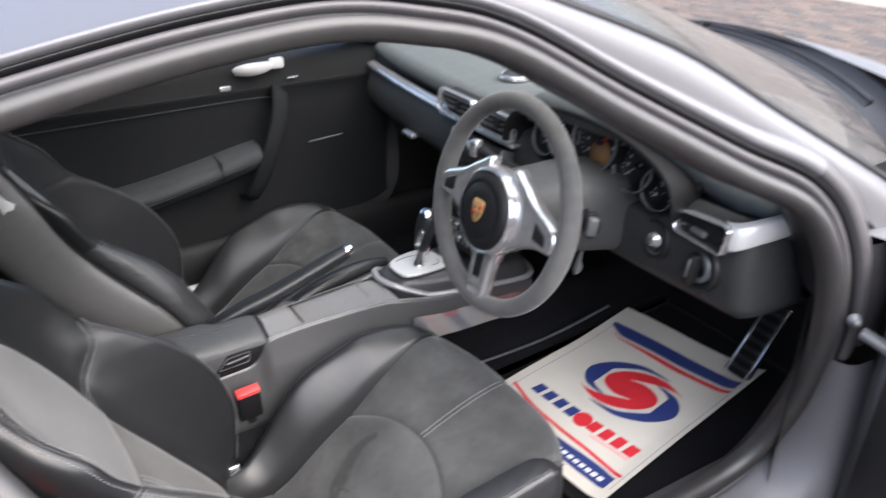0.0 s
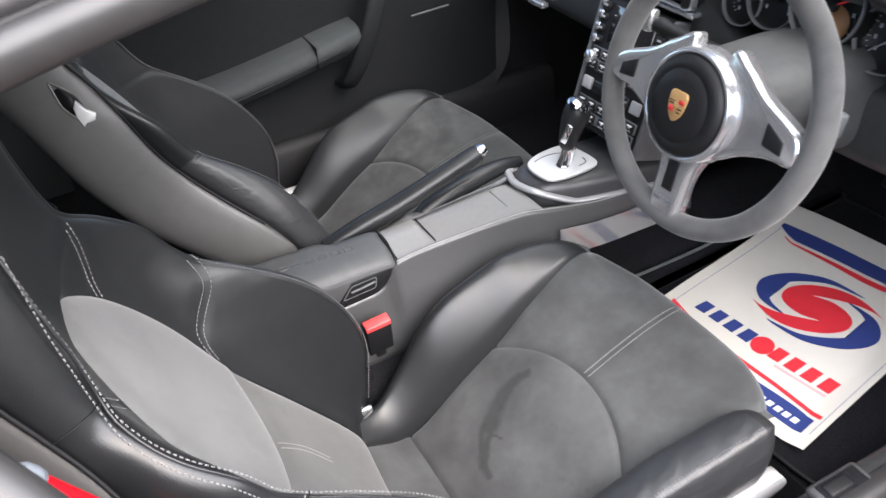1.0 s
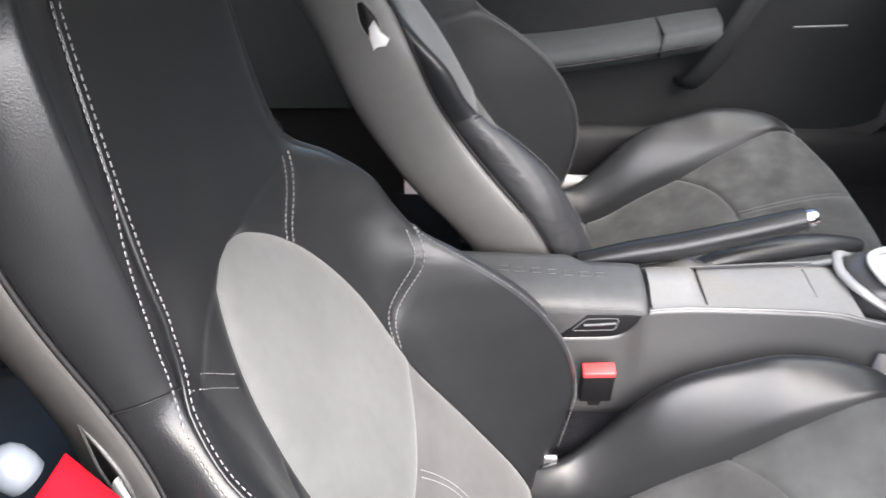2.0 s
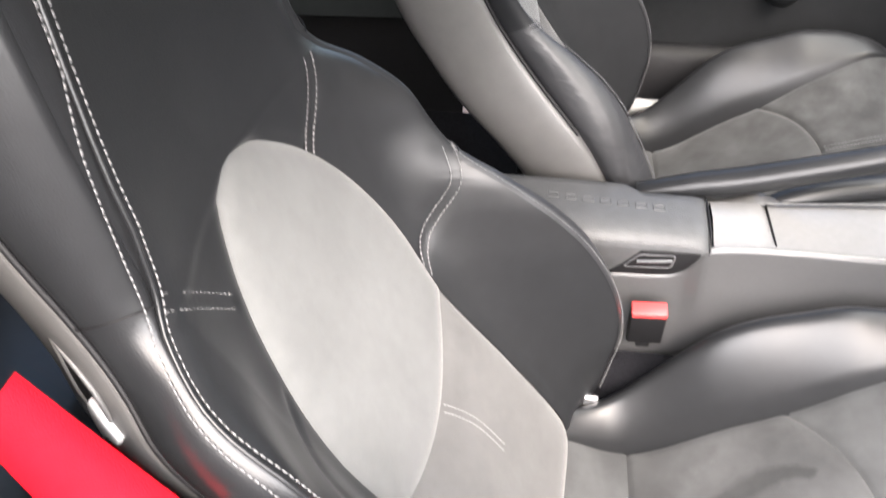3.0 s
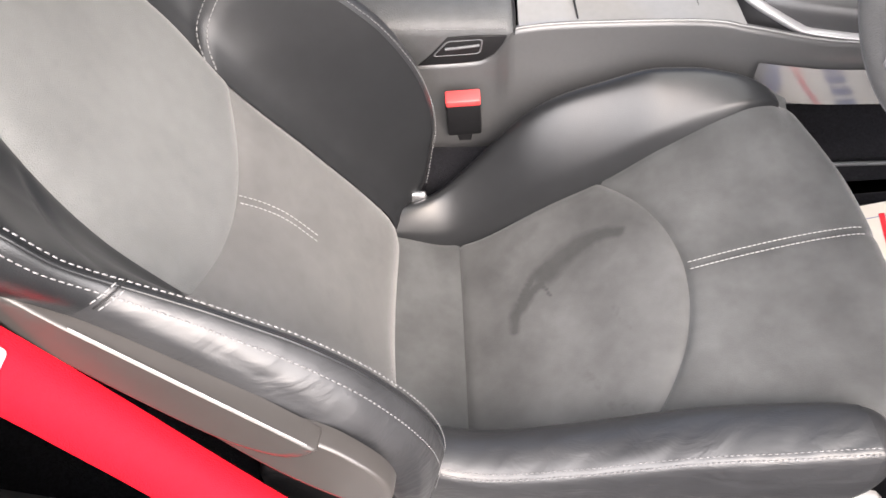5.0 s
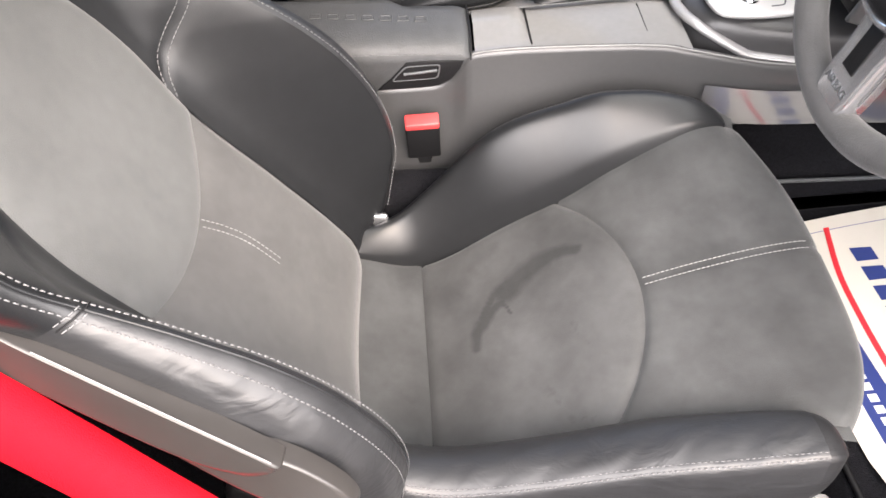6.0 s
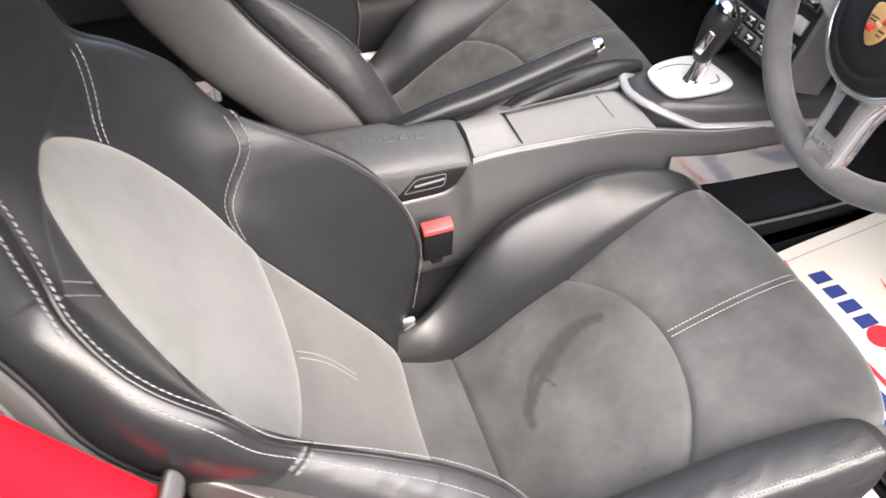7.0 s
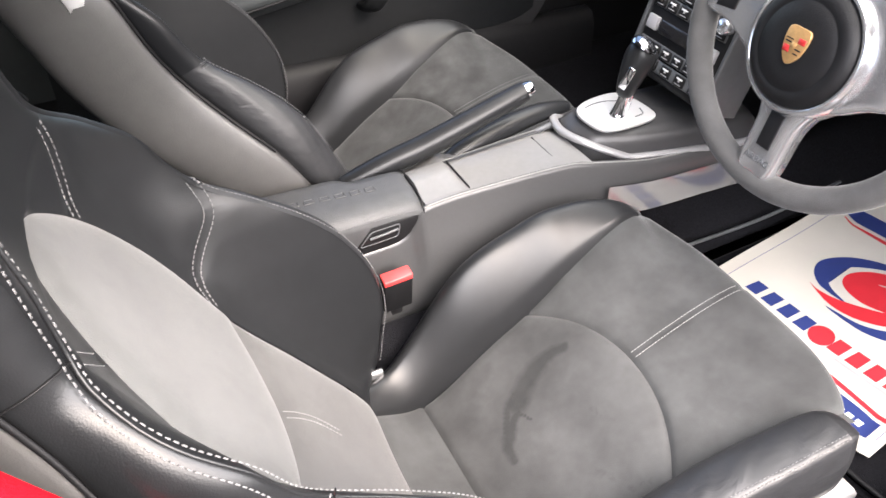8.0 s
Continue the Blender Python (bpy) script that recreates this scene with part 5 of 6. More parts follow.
def frame_ring(outline, corner, thick, depth, m):
    """A rounded frame with an open middle, thick wide and depth deep."""
    pts = []
    n = len(outline)
    for i in range(n):
        p, a, b = Vector(outline[i]), Vector(outline[i - 1]), Vector(outline[(i + 1) % n])
        r = min(corner, (a - p).length * 0.45, (b - p).length * 0.45)
        q0, q1 = p + (a - p).normalized() * r, p + (b - p).normalized() * r
        for k in range(6):
            t = k / 5
            pts.append(q0 * (1 - t) ** 2 + p * (2 * t * (1 - t)) + q1 * t * t)
    c = sum(pts, Vector((0, 0))) / len(pts)
    rows = []
    for w, h in ((0.0, 0.0), (0.0, 0.7), (0.18, 0.95), (0.5, 1.0), (0.82, 0.95), (1.0, 0.7), (1.0, 0.0)):
        row = []
        for p in pts:
            d = (c - p).normalized()
            q = p + d * thick * w
            row.append(m @ Vector((q.x, q.y, depth * h)))
        rows.append(row)
    return sheet(rows, close_u=True)


def dash_x(y):
    """How far forward the face of the dashboard stands, from door to door."""
    return 0.70 + 0.045 * (y / 0.65) ** 2


rows = []
for i in range(41):
    y = 0.665 - 0.60 * i / 40
    x = dash_x(y)
    rows.append([Vector((x + dx, y, z)) for dx, z in ((0.30, 0.64), (0.08, 0.66), (0.030, 0.672), (0.008, 0.686), (-0.002, 0.706), (-0.004, 0.74), (0.004, 0.778), (0.012, 0.788))])
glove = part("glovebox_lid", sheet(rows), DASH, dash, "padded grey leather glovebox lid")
part("glovebox_latch", box(0.688, 0.706, 0.300, 0.355, 0.690, 0.702, 0.003), SATIN, glove)
rows = []
for i in range(41):
    y = 0.668 - 0.52 * i / 40
    x = dash_x(y) + 0.006
    rows.append([Vector((x + dx, y, z)) for dx, z in ((0.012, 0.786), (-0.006, 0.788), (-0.010, 0.797), (-0.004, 0.804), (0.014, 0.806))])
part("trim_strip", sheet(rows), SATIN, dash, "brushed silver trim strip")
rows = []
for i in range(61):
    y = 0.70 - 1.40 * i / 60
    x = dash_x(y)
    hoodk = math.exp(-((y + 0.330) / 0.235) ** 4)
    z = 0.852 + 0.078 * hoodk
    back = 0.028 - 0.045 * hoodk
    rows.append([Vector((x + dx + back, y, zz)) for dx, zz in ((0.05, z - 0.055), (0.012, z - 0.045), (0.0, z - 0.020), (0.006, z - 0.004), (0.03, z + 0.004), (0.16, z + 0.012), (0.38, z - 0.012), (0.62 - 0.3 * (y / 0.7) ** 2, 0.825))])
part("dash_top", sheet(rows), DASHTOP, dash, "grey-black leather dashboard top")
part("dash_core", box(0.765, 1.15, -0.665, 0.66, 0.69, 0.845, 0.03), BLACK, dash)
part("dash_dome", lathe([(0, 0.012), (0.022, 0.011), (0.030, 0.006), (0.034, 0.0)], pose(0.86, 0.112, 0.869)), DASH, dash)
part("dome_ring", lathe([(0.033, 0.002), (0.036, 0.006), (0.039, 0.002), (0.040, -0.004)], pose(0.86, 0.112, 0.869)), SATIN, dash)
# centre vents
for y0 in (0.105, -0.045):
    v = part("centre_vent", frame_ring([(-0.070, -0.024), (0.070, -0.024), (0.070, 0.026), (-0.070, 0.026)], 0.010, 0.0065, 0.014, facing(0.700, y0, 0.826)), SATIN, dash, "satin silver vent surround")
    part("vent_core", box(0.706, 0.74, y0 - 0.066, y0 + 0.066, 0.804, 0.848, 0.004), BLACK, v)
    for k in range(3):
        part("vent_slat", box(0.700, 0.708, y0 - 0.064, y0 + 0.064, 0.812 + 0.012 * k, 0.8145 + 0.012 * k, 0.0008), GREYPLASTIC, v)
    part("vent_tab", box(0.694, 0.708, y0 - 0.008, y0 + 0.008, 0.817, 0.833, 0.002), BLACK, v)
part("vent_ledge", box(0.688, 0.72, -0.118, 0.170, 0.792, 0.799, 0.002), SATIN, dash, "silver ledge below the vents")
# round dials under their cowl
cowl_rows = []
for i in range(41):
    a = math.pi * i / 40
    y, z = -0.335 + 0.225 * math.cos(a), 0.815 + 0.102 * math.sin(a) ** 0.75
    cowl_rows.append([Vector((0.672, y, z + 0.006)), Vector((0.668, y, z)), Vector((0.674, y, z - 0.004)), Vector((0.745, -0.335 + (y + 0.335) * 0.95, 0.815 + (z - 0.815) * 0.90))])
part("dial_cowl", sheet(cowl_rows), BLACK, dash, "black instrument cowl")
part("dial_panel", prism([(0.215 * math.cos(a), 0.078 * math.sin(a)) for a in (2 * math.pi * k / 48 for k in range(48))], 0.01, facing(0.752, -0.335, 0.852, -8)), BLACK, dash)
for y, z, r, turn in ((-0.192, 0.834, 0.036, 60), (-0.250, 0.856, 0.045, 100), (-0.342, 0.872, 0.056, -62), (-0.432, 0.852, 0.045, 130), (-0.490, 0.830, 0.036, 30)):
    m = facing(0.728 - (0.012 if r > 0.05 else 0.004 if r > 0.04 else 0), y, z, -12)
    d = part("dial", lathe([(0, 0), (r * 0.92, 0), (r * 0.94, 0.010), (r * 0.97, 0.020), (r * 1.0, 0.018), (r * 1.0, -0.02)], m), BLACK, dash, "black instrument dial")
    part("dial_ring", lathe([(r * 0.94, 0.014), (r * 0.96, 0.0215), (r * 0.99, 0.0215), (r * 1.005, 0.016)], m), GREYPLASTIC, d, "dull grey dial ring")
    bm = bmesh.new()
    for k in range(25):
        a = math.radians(-130 + 260 * k / 24)
        c = Vector((math.sin(a), math.cos(a), 0))
        s = Vector((math.cos(a), -math.sin(a), 0))
        l0, l1 = (0.72, 0.86) if k % 3 == 0 else (0.79, 0.86)
        vs = [bm.verts.new(m @ (c * (r * q) + s * w + Vector((0, 0, 0.0012)))) for q, w in ((l0, -0.0006), (l1, -0.0006), (l1, 0.0006), (l0, 0.0006))]
        bm.faces.new(vs)
    part("dial_scale", bm, DIALGREY, d, "grey scale marks")
    for k in range(0, 9):
        a = math.radians(-130 + 260 * k / 8)
        part("dial_figure", box(-0.0022, 0.0022, -0.0028, 0.0028, 0.0, 0.0006, 0.0002, 1, m @ pose(0.58 * r * math.sin(a), 0.58 * r * math.cos(a), 0.001)), DIALGREY, d)
    part("needle", prism([(-0.0018, -0.2 * r), (0.0018, -0.2 * r), (0.0009, 0.75 * r), (-0.0009, 0.75 * r)], 0.001, m @ pose(0, 0, 0.005, 0, 0, turn)), INKRED if r > 0.05 else DIALGREY, d, "thin needle")
    part("needle_hub", lathe([(0, 0.010), (r * 0.13, 0.009), (r * 0.16, 0.0)], m, 20), BLACK, d)
    if r > 0.05:
        part("dial_display", prism([(0.10 * r + 0.46 * r * math.cos(a), -0.38 * r + 0.44 * r * math.sin(a)) for a in (2 * math.pi * k / 28 for k in range(28))], 0.0015, m @ pose(0, 0, 0.0005)), AMBER, d, "dull amber display")
side_k = lambda y: min(max((-0.49 - y) / 0.06, 0), 1) + min(max((y + 0.19) / 0.06, 0), 1)
# driver's side: vent, switch, ignition, knee panel
rows = []
for i in range(25):
    y = -0.10 - 0.572 * i / 24
    x = 0.703 + 0.014 * ((y + 0.345) / 0.35) ** 2
    rows.append([Vector((x + dx, y, z)) for dx, z in ((0.030, 0.790 + 0.045 * side_k(y)), (0.006, 0.786 + 0.040 * side_k(y)), (0.0, 0.778 + 0.034 * side_k(y)), (-0.004, 0.76), (0.0, 0.70), (0.010, 0.680), (0.06, 0.672), (0.25, 0.668))])
rows.append([Vector((p.x + 0.02, -0.680, p.z)) for p in rows[-1]])
rows.append([Vector((p.x + 0.12, -0.684, p.z)) for p in rows[-1]])
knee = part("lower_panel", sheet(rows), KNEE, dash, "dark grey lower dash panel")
VM = facing(0.706, -0.601, 0.811, -8, -4)
vent = part("side_vent", frame_ring([(-0.054, -0.012), (-0.047, -0.022), (0.054, -0.024), (0.058, 0.018), (0.050, 0.024), (-0.040, 0.016), (-0.052, 0.008)], 0.009, 0.006, 0.020, VM), SATIN, dash, "satin silver air vent surround")
part("vent_core", prism([(-0.050, -0.018), (0.055, -0.022), (0.055, 0.020), (-0.046, 0.013)], 0.003, VM @ pose(0, 0, 0.004), 0.001), BLACK, vent)
for k in range(3):
    part("vent_slat", box(-0.046, 0.052, -0.014 + 0.010 * k, -0.012 + 0.010 * k, 0.006, 0.010, 0.0006, 1, VM), BLACK, vent)
part("vent_tab", box(-0.018, 0.012, -0.012, -0.002, 0.006, 0.016, 0.003, 2, VM), GREYPLASTIC, vent)
path = curve([(0.702, -0.640, 0), (0.694, -0.652, 0), (0.697, -0.666, 0), (0.712, -0.676, 0), (0.745, -0.684, 0), (0.790, -0.690, 0)], 30)
rows = []
for i, p in enumerate(path):
    k = i / 29
    zt, zb = 0.835 + 0.014 * k, 0.788 + 0.024 * k
    inw = Vector((0.010, 0.012, 0))
    rows.append([p + inw + Vector((0, 0, zt)), p + inw * 0.3 + Vector((0, 0, zt - 0.001)), p + Vector((0, 0, zt - 0.005)), p + Vector((0, 0, (zt + zb) / 2)), p + Vector((0, 0, zb + 0.006)), p + inw * 0.3 + Vector((0, 0, zb + 0.001)), p + inw + Vector((0, 0, zb))])
part("dash_end_cap", sheet(rows), WHITESILVER, dash, "satin silver dash end cap wrapping the corner")
for y, z, r in ((-0.503, 0.752, 0.030), (-0.598, 0.742, 0.034)):
    m = facing(0.706 if y > -0.55 else 0.710, y, z, -6, -8)
    k = part("light_switch" if y > -0.55 else "ignition_lock", lathe([(0, 0.001), (r * 0.60, 0.001), (r * 0.68, -0.003), (r * 0.86, 0.0), (r * 0.95, 0.006), (r * 1.08, 0.006), (r * 1.18, 0.001), (r * 1.2, -0.01)], m), BLACK, dash)
    if y > -0.55:
        part("knob", lathe([(0, 0.012), (0.008, 0.0118), (0.0105, 0.0100), (0.0125, 0.004), (0.016, 0.002), (0.017, 0.0)], m), SATIN, k, "satin silver lock barrel")
        part("key_slot", box(-0.0015, 0.0015, -0.0045, 0.0045, 0.011, 0.0126, 0.0005, 1, m @ pose(0, 0, 0, 0, 0, 10)), BLACK, k)
        part("switch_ring", lathe([(0.0245, 0.0), (0.0262, 0.003), (0.028, 0.0)], m), GREYPLASTIC, k)
    else:
        part("lock_ring", lathe([(0.017, 0.004), (0.020, 0.009), (0.025, 0.005), (0.027, 0.0)], m), GREYPLASTIC, k)
        part("key_fob", box(-0.0085, 0.0085, -0.028, 0.024, 0.006, 0.026, 0.004, 2, m @ pose(0, 0, 0, 0, 0, -4)), BLACK, k, "black key in the lock")
        part("key_button", box(-0.003, 0.003, -0.016, 0.016, 0.025, 0.0275, 0.001, 1, m @ pose(0, 0, 0, 0, 0, -4)), GREYPLASTIC, k)
# centre stack
SM = Matrix.Translation((0.648, 0.0, 0.665)) @ pose(0, 0, 0, 0, 16, 0) @ Matrix(((0, 0, -1, 0), (-1, 0, 0, 0), (0, 1, 0, 0), (0, 0, 0, 1)))
stack = part("radio_panel", box(-0.092, 0.092, -0.118, 0.122, -0.08, 0.0, 0.010, 3, SM), BLACK, dash, "black radio panel with rows of buttons")
part("panel_edge", box(-0.098, -0.090, -0.122, 0.124, -0.08, 0.003, 0.003, 2, SM), GREYPLASTIC, stack)
part("panel_edge", box(0.090, 0.098, -0.122, 0.124, -0.08, 0.003, 0.003, 2, SM), GREYPLASTIC, stack)
part("screen", box(-0.055, 0.055, 0.045, 0.112, -0.002, 0.002, 0.002, 1, SM), GLOSS, stack, "dark display screen")
for v in (0.105, 0.085, 0.065, 0.045):
    for u in (-0.074, 0.074):
        part("button", box(u - 0.010, u + 0.010, v - 0.007, v + 0.007, 0.0, 0.006, 0.002, 1, SM), BLACK, stack)
        part("button_mark", box(u - 0.005, u + 0.005, v - 0.0018, v + 0.0018, 0.0055, 0.0066, 0.0003, 1, SM), DIALGREY, stack)
for v in (0.110, 0.088, 0.066, 0.044):
    part("rocker", box(-0.0885, -0.0765, v - 0.007, v + 0.007, 0.0, 0.008, 0.003, 2, SM), SATIN, stack, "silver edged rocker button")
for v, n in ((0.022, 6), (0.000, 6), (-0.070, 6), (-0.093, 5)):
    part("button_panel", box(-0.082, 0.082, v - 0.0100, v + 0.0100, 0.0, 0.003, 0.001, 1, SM), GREYPLASTIC, stack)
    for k in range(n):
        u = -0.068 + 0.136 * k / (n - 1)
        part("button", box(u - 0.0115, u + 0.0115, v - 0.0085, v + 0.0085, 0.002, 0.0055, 0.001, 1, SM), BLACK, stack)
        part("button_mark", box(u - 0.0065, u + 0.0065, v + 0.0025, v + 0.0050, 0.0050, 0.0060, 0.0003, 1, SM), WHITE, stack)
        part("button_mark", box(u - 0.0020, u + 0.0025, v - 0.0015, v + 0.0025, 0.0050, 0.0060, 0.0003, 1, SM), DIALGREY, stack)
        part("button_mark", box(u - 0.0070, u + 0.0070, v - 0.0060, v - 0.0045, 0.0050, 0.0060, 0.0003, 1, SM), DIALGREY, stack)
for u0, u1, mt in ((-0.080, -0.056, DIALGREY), (-0.050, 0.050, GLOSS), (0.056, 0.080, DIALGREY)):
    part("button", box(u0, u1, -0.046, -0.024, 0.0, 0.007, 0.002, 2, SM), mt, stack)
for u in (-0.074, 0.074):
    part("rotary_knob", lathe([(0, 0.018), (0.010, 0.017), (0.012, 0.014), (0.013, 0.0)], SM @ pose(u, 0.012, 0)), SATIN, stack)

# ---- steering wheel ----
WC = Vector((0.50, -0.345, 0.80))
WM = look(WC, WC + Vector((math.cos(radians(14)), 0, -math.sin(radians(14)))))
wheel = thing("steering_wheel", "grey suede three-spoke steering wheel with satin silver spokes", "steering wheel", WC)
ringpts = [WM @ Vector((0.172 * math.cos(a), 0.172 * math.sin(a), 0)) for a in (2 * math.pi * k / 96 for k in range(96))]
part("rim", tube(ringpts, [0.0155 + 0.0012 * max(0, math.cos(2 * math.pi * k / 96 * 2)) for k in range(96)], 18, True), SUEDE_WHEEL, wheel, "grey suede rim")
HUB = Vector((-0.004, -0.012, 0.030))
part("airbag_cover", lathe([(0, 0.010), (0.030, 0.0095), (0.046, 0.008), (0.0475, 0.0065), (0.049, 0.0078), (0.058, 0.005), (0.064, 0.0), (0.066, -0.006), (0.067, -0.016)], WM @ Matrix.Translation(HUB), 64), BLACK, wheel, "black airbag cover")
part("hub_ring", lathe([(0.0655, -0.004), (0.0675, 0.000), (0.071, -0.002), (0.074, -0.008), (0.077, -0.030), (0.055, -0.045)], WM @ Matrix.Translation(HUB), 64), POLISHED, wheel, "polished silver hub ring")


def spoke(name, outline, holes, z0, z1, material):
    """A flat polished spoke, bowed from the hub down to the rim, with a dark inset."""
    m = WM @ Matrix.Translation((0, 0, z0))
    sp = part(name, prism([(p.x, p.y) for p in curve([(a, b, 0) for a, b in outline], 48, True)], z1 - z0, m, 0.006, 3), material, wheel, "polished silver spoke")
    for h in holes:
        part("spoke_inset", prism(h if h[0][0] < h[1][0] else h[::-1], 0.003, WM @ Matrix.Translation((0, 0, z1 - 0.001)), 0.001), BLACK, sp)


for q in (1, -1):
    spoke("spoke", [(q * a, b) for a, b in ((0.030, 0.066), (0.062, 0.059), (0.098, 0.036), (0.156, 0.010), (0.161, -0.024), (0.124, -0.029), (0.088, -0.042), (0.040, -0.058))],
          [[(q * 0.114, 0.013), (q * 0.143, -0.001), (q * 0.144, -0.017), (q * 0.116, -0.014)]], -0.006, 0.016, POLISHED)
spoke("spoke", [(-0.040, -0.058), (-0.028, -0.100), (-0.024, -0.160), (0.0, -0.166), (0.024, -0.160), (0.028, -0.100), (0.040, -0.058), (0.0, -0.05)],
      [[(-0.010, -0.088), (0.010, -0.088), (0.009, -0.130), (-0.009, -0.130)]], -0.006, 0.014, POLISHED)
word = bpy.data.curves.new("airbag_word", "FONT")
word.body, word.size, word.extrude, word.align_x = "AIRBAG", 0.0105, 0.0004, "CENTER"
wob = bpy.data.objects.new("airbag_word", word)
letters = bmesh.new()
letters.from_mesh(wob.to_mesh())
wob.to_mesh_clear()
bpy.data.objects.remove(wob)
letters.transform(WM @ Matrix.Translation((0, -0.149, 0.0143)))
part("airbag_letters", letters, GREYPLASTIC, wheel, "small word AIRBAG on the lower spoke", False)
crest = [(-0.013, 0.018), (0.0, 0.0195), (0.013, 0.018), (0.0150, 0.006), (0.011, -0.010), (0.0, -0.020), (-0.011, -0.010), (-0.0150, 0.006)]
badge = part("badge", prism([(p.x, p.y) for p in curve([(a, b, 0) for a, b in crest], 40, True)], 0.0035, WM @ Matrix.Translation(HUB + Vector((0, 0, 0.0085))), 0.001), GOLD, wheel, "gold enamel shield badge")
BADGE = WM @ Matrix.Translation(HUB + Vector((0, 0, 0.0117)))
for x0, x1, y0, y1, mt in ((-0.0125, -0.003, 0.0050, 0.0062, BLACK), (-0.0120, -0.003, 0.0015, 0.0030, BLACK), (0.003, 0.0125, 0.0035, 0.0095, CREST_RED), (-0.0115, -0.003, -0.0085, -0.0015, CREST_RED), (0.003, 0.0110, -0.0035, -0.0020, BLACK), (0.003, 0.0095, -0.0080, -0.0065, BLACK)):
    part("badge_field", box(x0, x1, y0, y1, 0.0, 0.0008, 0.0003, 1, BADGE), mt, badge)
part("badge_centre", box(-0.0035, 0.0035, -0.0045, 0.0045, 0.0, 0.0016, 0.001, 1, BADGE), GOLD, badge)
column = thing("steering_column", "dark grey steering column shroud with stalks", "steering column", (0.62, -0.345, 0.70))
rows = []
for x, w, h, zc in ((0.535, 0.062, 0.050, 0.785), (0.56, 0.075, 0.062, 0.780), (0.64, 0.085, 0.072, 0.768), (0.74, 0.09, 0.08, 0.755)):
    rows.append([Vector((x, -0.345 + w * math.copysign(abs(math.cos(a)) ** 0.6, math.cos(a)), zc + h * math.copysign(abs(math.sin(a)) ** 0.6, math.sin(a)))) for a in (2 * math.pi * k / 32 for k in range(32))])
bm = sheet(rows, close_u=True)
cap(bm, rows[0])
part("shroud", bm, COLUMN, column)
st = part("stalk", tube(curve([(0.63, -0.405, 0.775), (0.61, -0.440, 0.782), (0.595, -0.468, 0.788)], 12), [0.012] * 8 + [0.014, 0.016, 0.016, 0.012], 10, flat=1.5, up=(0, 0, 1)), BLACK, column)
part("stalk_tip", box(-0.009, 0.009, -0.007, 0.007, -0.016, 0.016, 0.004, 2, pose(0.590, -0.474, 0.790, 0, 10, -20)), GREYPLASTIC, st)
st = part("stalk", tube(curve([(0.63, -0.275, 0.795), (0.61, -0.20, 0.803), (0.600, -0.135, 0.812)], 12), [0.010] * 9 + [0.012, 0.013, 0.010], 10), BLACK, column)
part("stalk_tip", box(-0.010, 0.010, -0.010, 0.010, -0.017, 0.017, 0.005, 2, pose(0.598, -0.122, 0.814, 0, 8, 15)), SATIN, st)
part("adjust_lever", tube(curve([(0.64, -0.40, 0.705), (0.61, -0.425, 0.695), (0.595, -0.445, 0.694)], 8), [0.006, 0.006, 0.007, 0.008, 0.010, 0.011, 0.010, 0.006], 10, flat=0.6), GREYPLASTIC, column)

# ---- centre console ----
console = thing("centre_console", "silver and dark grey centre console with padded armrest lid", "car console", (0.3, 0, 0.235))
SEC = [(-0.16, -0.047, 0.405), (0.00, -0.047, 0.416), (0.06, -0.047, 0.421), (0.105, -0.047, 0.424), (0.130, -0.047, 0.427), (0.147, -0.047, 0.437), (0.158, -0.047, 0.454), (0.168, -0.0465, 0.470), (0.185, -0.046, 0.476), (0.25, -0.046, 0.481), (0.40, -0.055, 0.488), (0.46, -0.062, 0.482), (0.56, -0.072, 0.468), (0.68, -0.080, 0.466), (0.78, -0.088, 0.464)]
top_line = curve(SEC, 99)
rail_z = lambda x: min(top_line, key=lambda q: abs(q.x - x)).z
for side in (-1, 1):
    rows = []
    for p in top_line:
        y, z = -p.y, p.z
        k = min(max((p.x - 0.40) / 0.12, 0), 1)
        low = 0.30 + 0.08 * k
        yy = 0.078 + 0.007 * k
        rows.append([Vector((p.x, side * a, b)) for a, b in ((y - 0.008, z + 0.001), (y - 0.002, z + 0.002), (y + 0.001, z - 0.001), (y + 0.003, z - 0.006), (y + 0.12 * (yy - y) + 0.003, z - 0.020),
                                                            (y + 0.55 * (yy - y) + 0.002, z - 0.050), (max(yy, y + 0.002), z - 0.088), (max(yy, y + 0.002) + 0.001, low + 0.02), (yy + 0.001, low), (yy - 0.01, low - 0.006))])
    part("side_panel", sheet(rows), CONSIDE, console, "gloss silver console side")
    gl_rows = [[Vector((p.x, side * (0.0875 + 0.0005 * j), p.z - 0.030 - 0.056 * j / 4)) for j in range(5)] for p in top_line if p.x > 0.47]
    part("side_gloss", sheet(gl_rows), GLOSSIDE, console, "polished silver lower console side")
    part("side_edge", tube([Vector((p.x, side * (-p.y - 0.002), p.z + 0.001)) for p in top_line], 0.0013, 8), TRAYSILVER, console)
# lid
rows = []
for x in [-0.16 + 0.328 * k / 40 for k in range(41)]:
    f = min(max((x - 0.150) / 0.018, 0), 1)
    zt = 0.494 - 0.004 * f ** 2
    zb = rail_z(x)
    yl = 0.058 - 0.016 * min(max((x - 0.066) / 0.022, 0), 1)
    rows.append([Vector((x, y, z)) for y, z in ((-0.0455, zb - 0.003), (-0.0475, zb + 0.002), (-0.0485, max(0.464, zb + 0.003)), (-0.0475, max(0.472, zb + 0.004)), (-0.042, zt - 0.012), (-0.032, zt - 0.005), (-0.012, zt - 0.001), (0.01, zt), (yl - 0.020, zt + 0.001), (yl - 0.006, zt - 0.002), (yl, zt - 0.012), (yl, 0.44))])
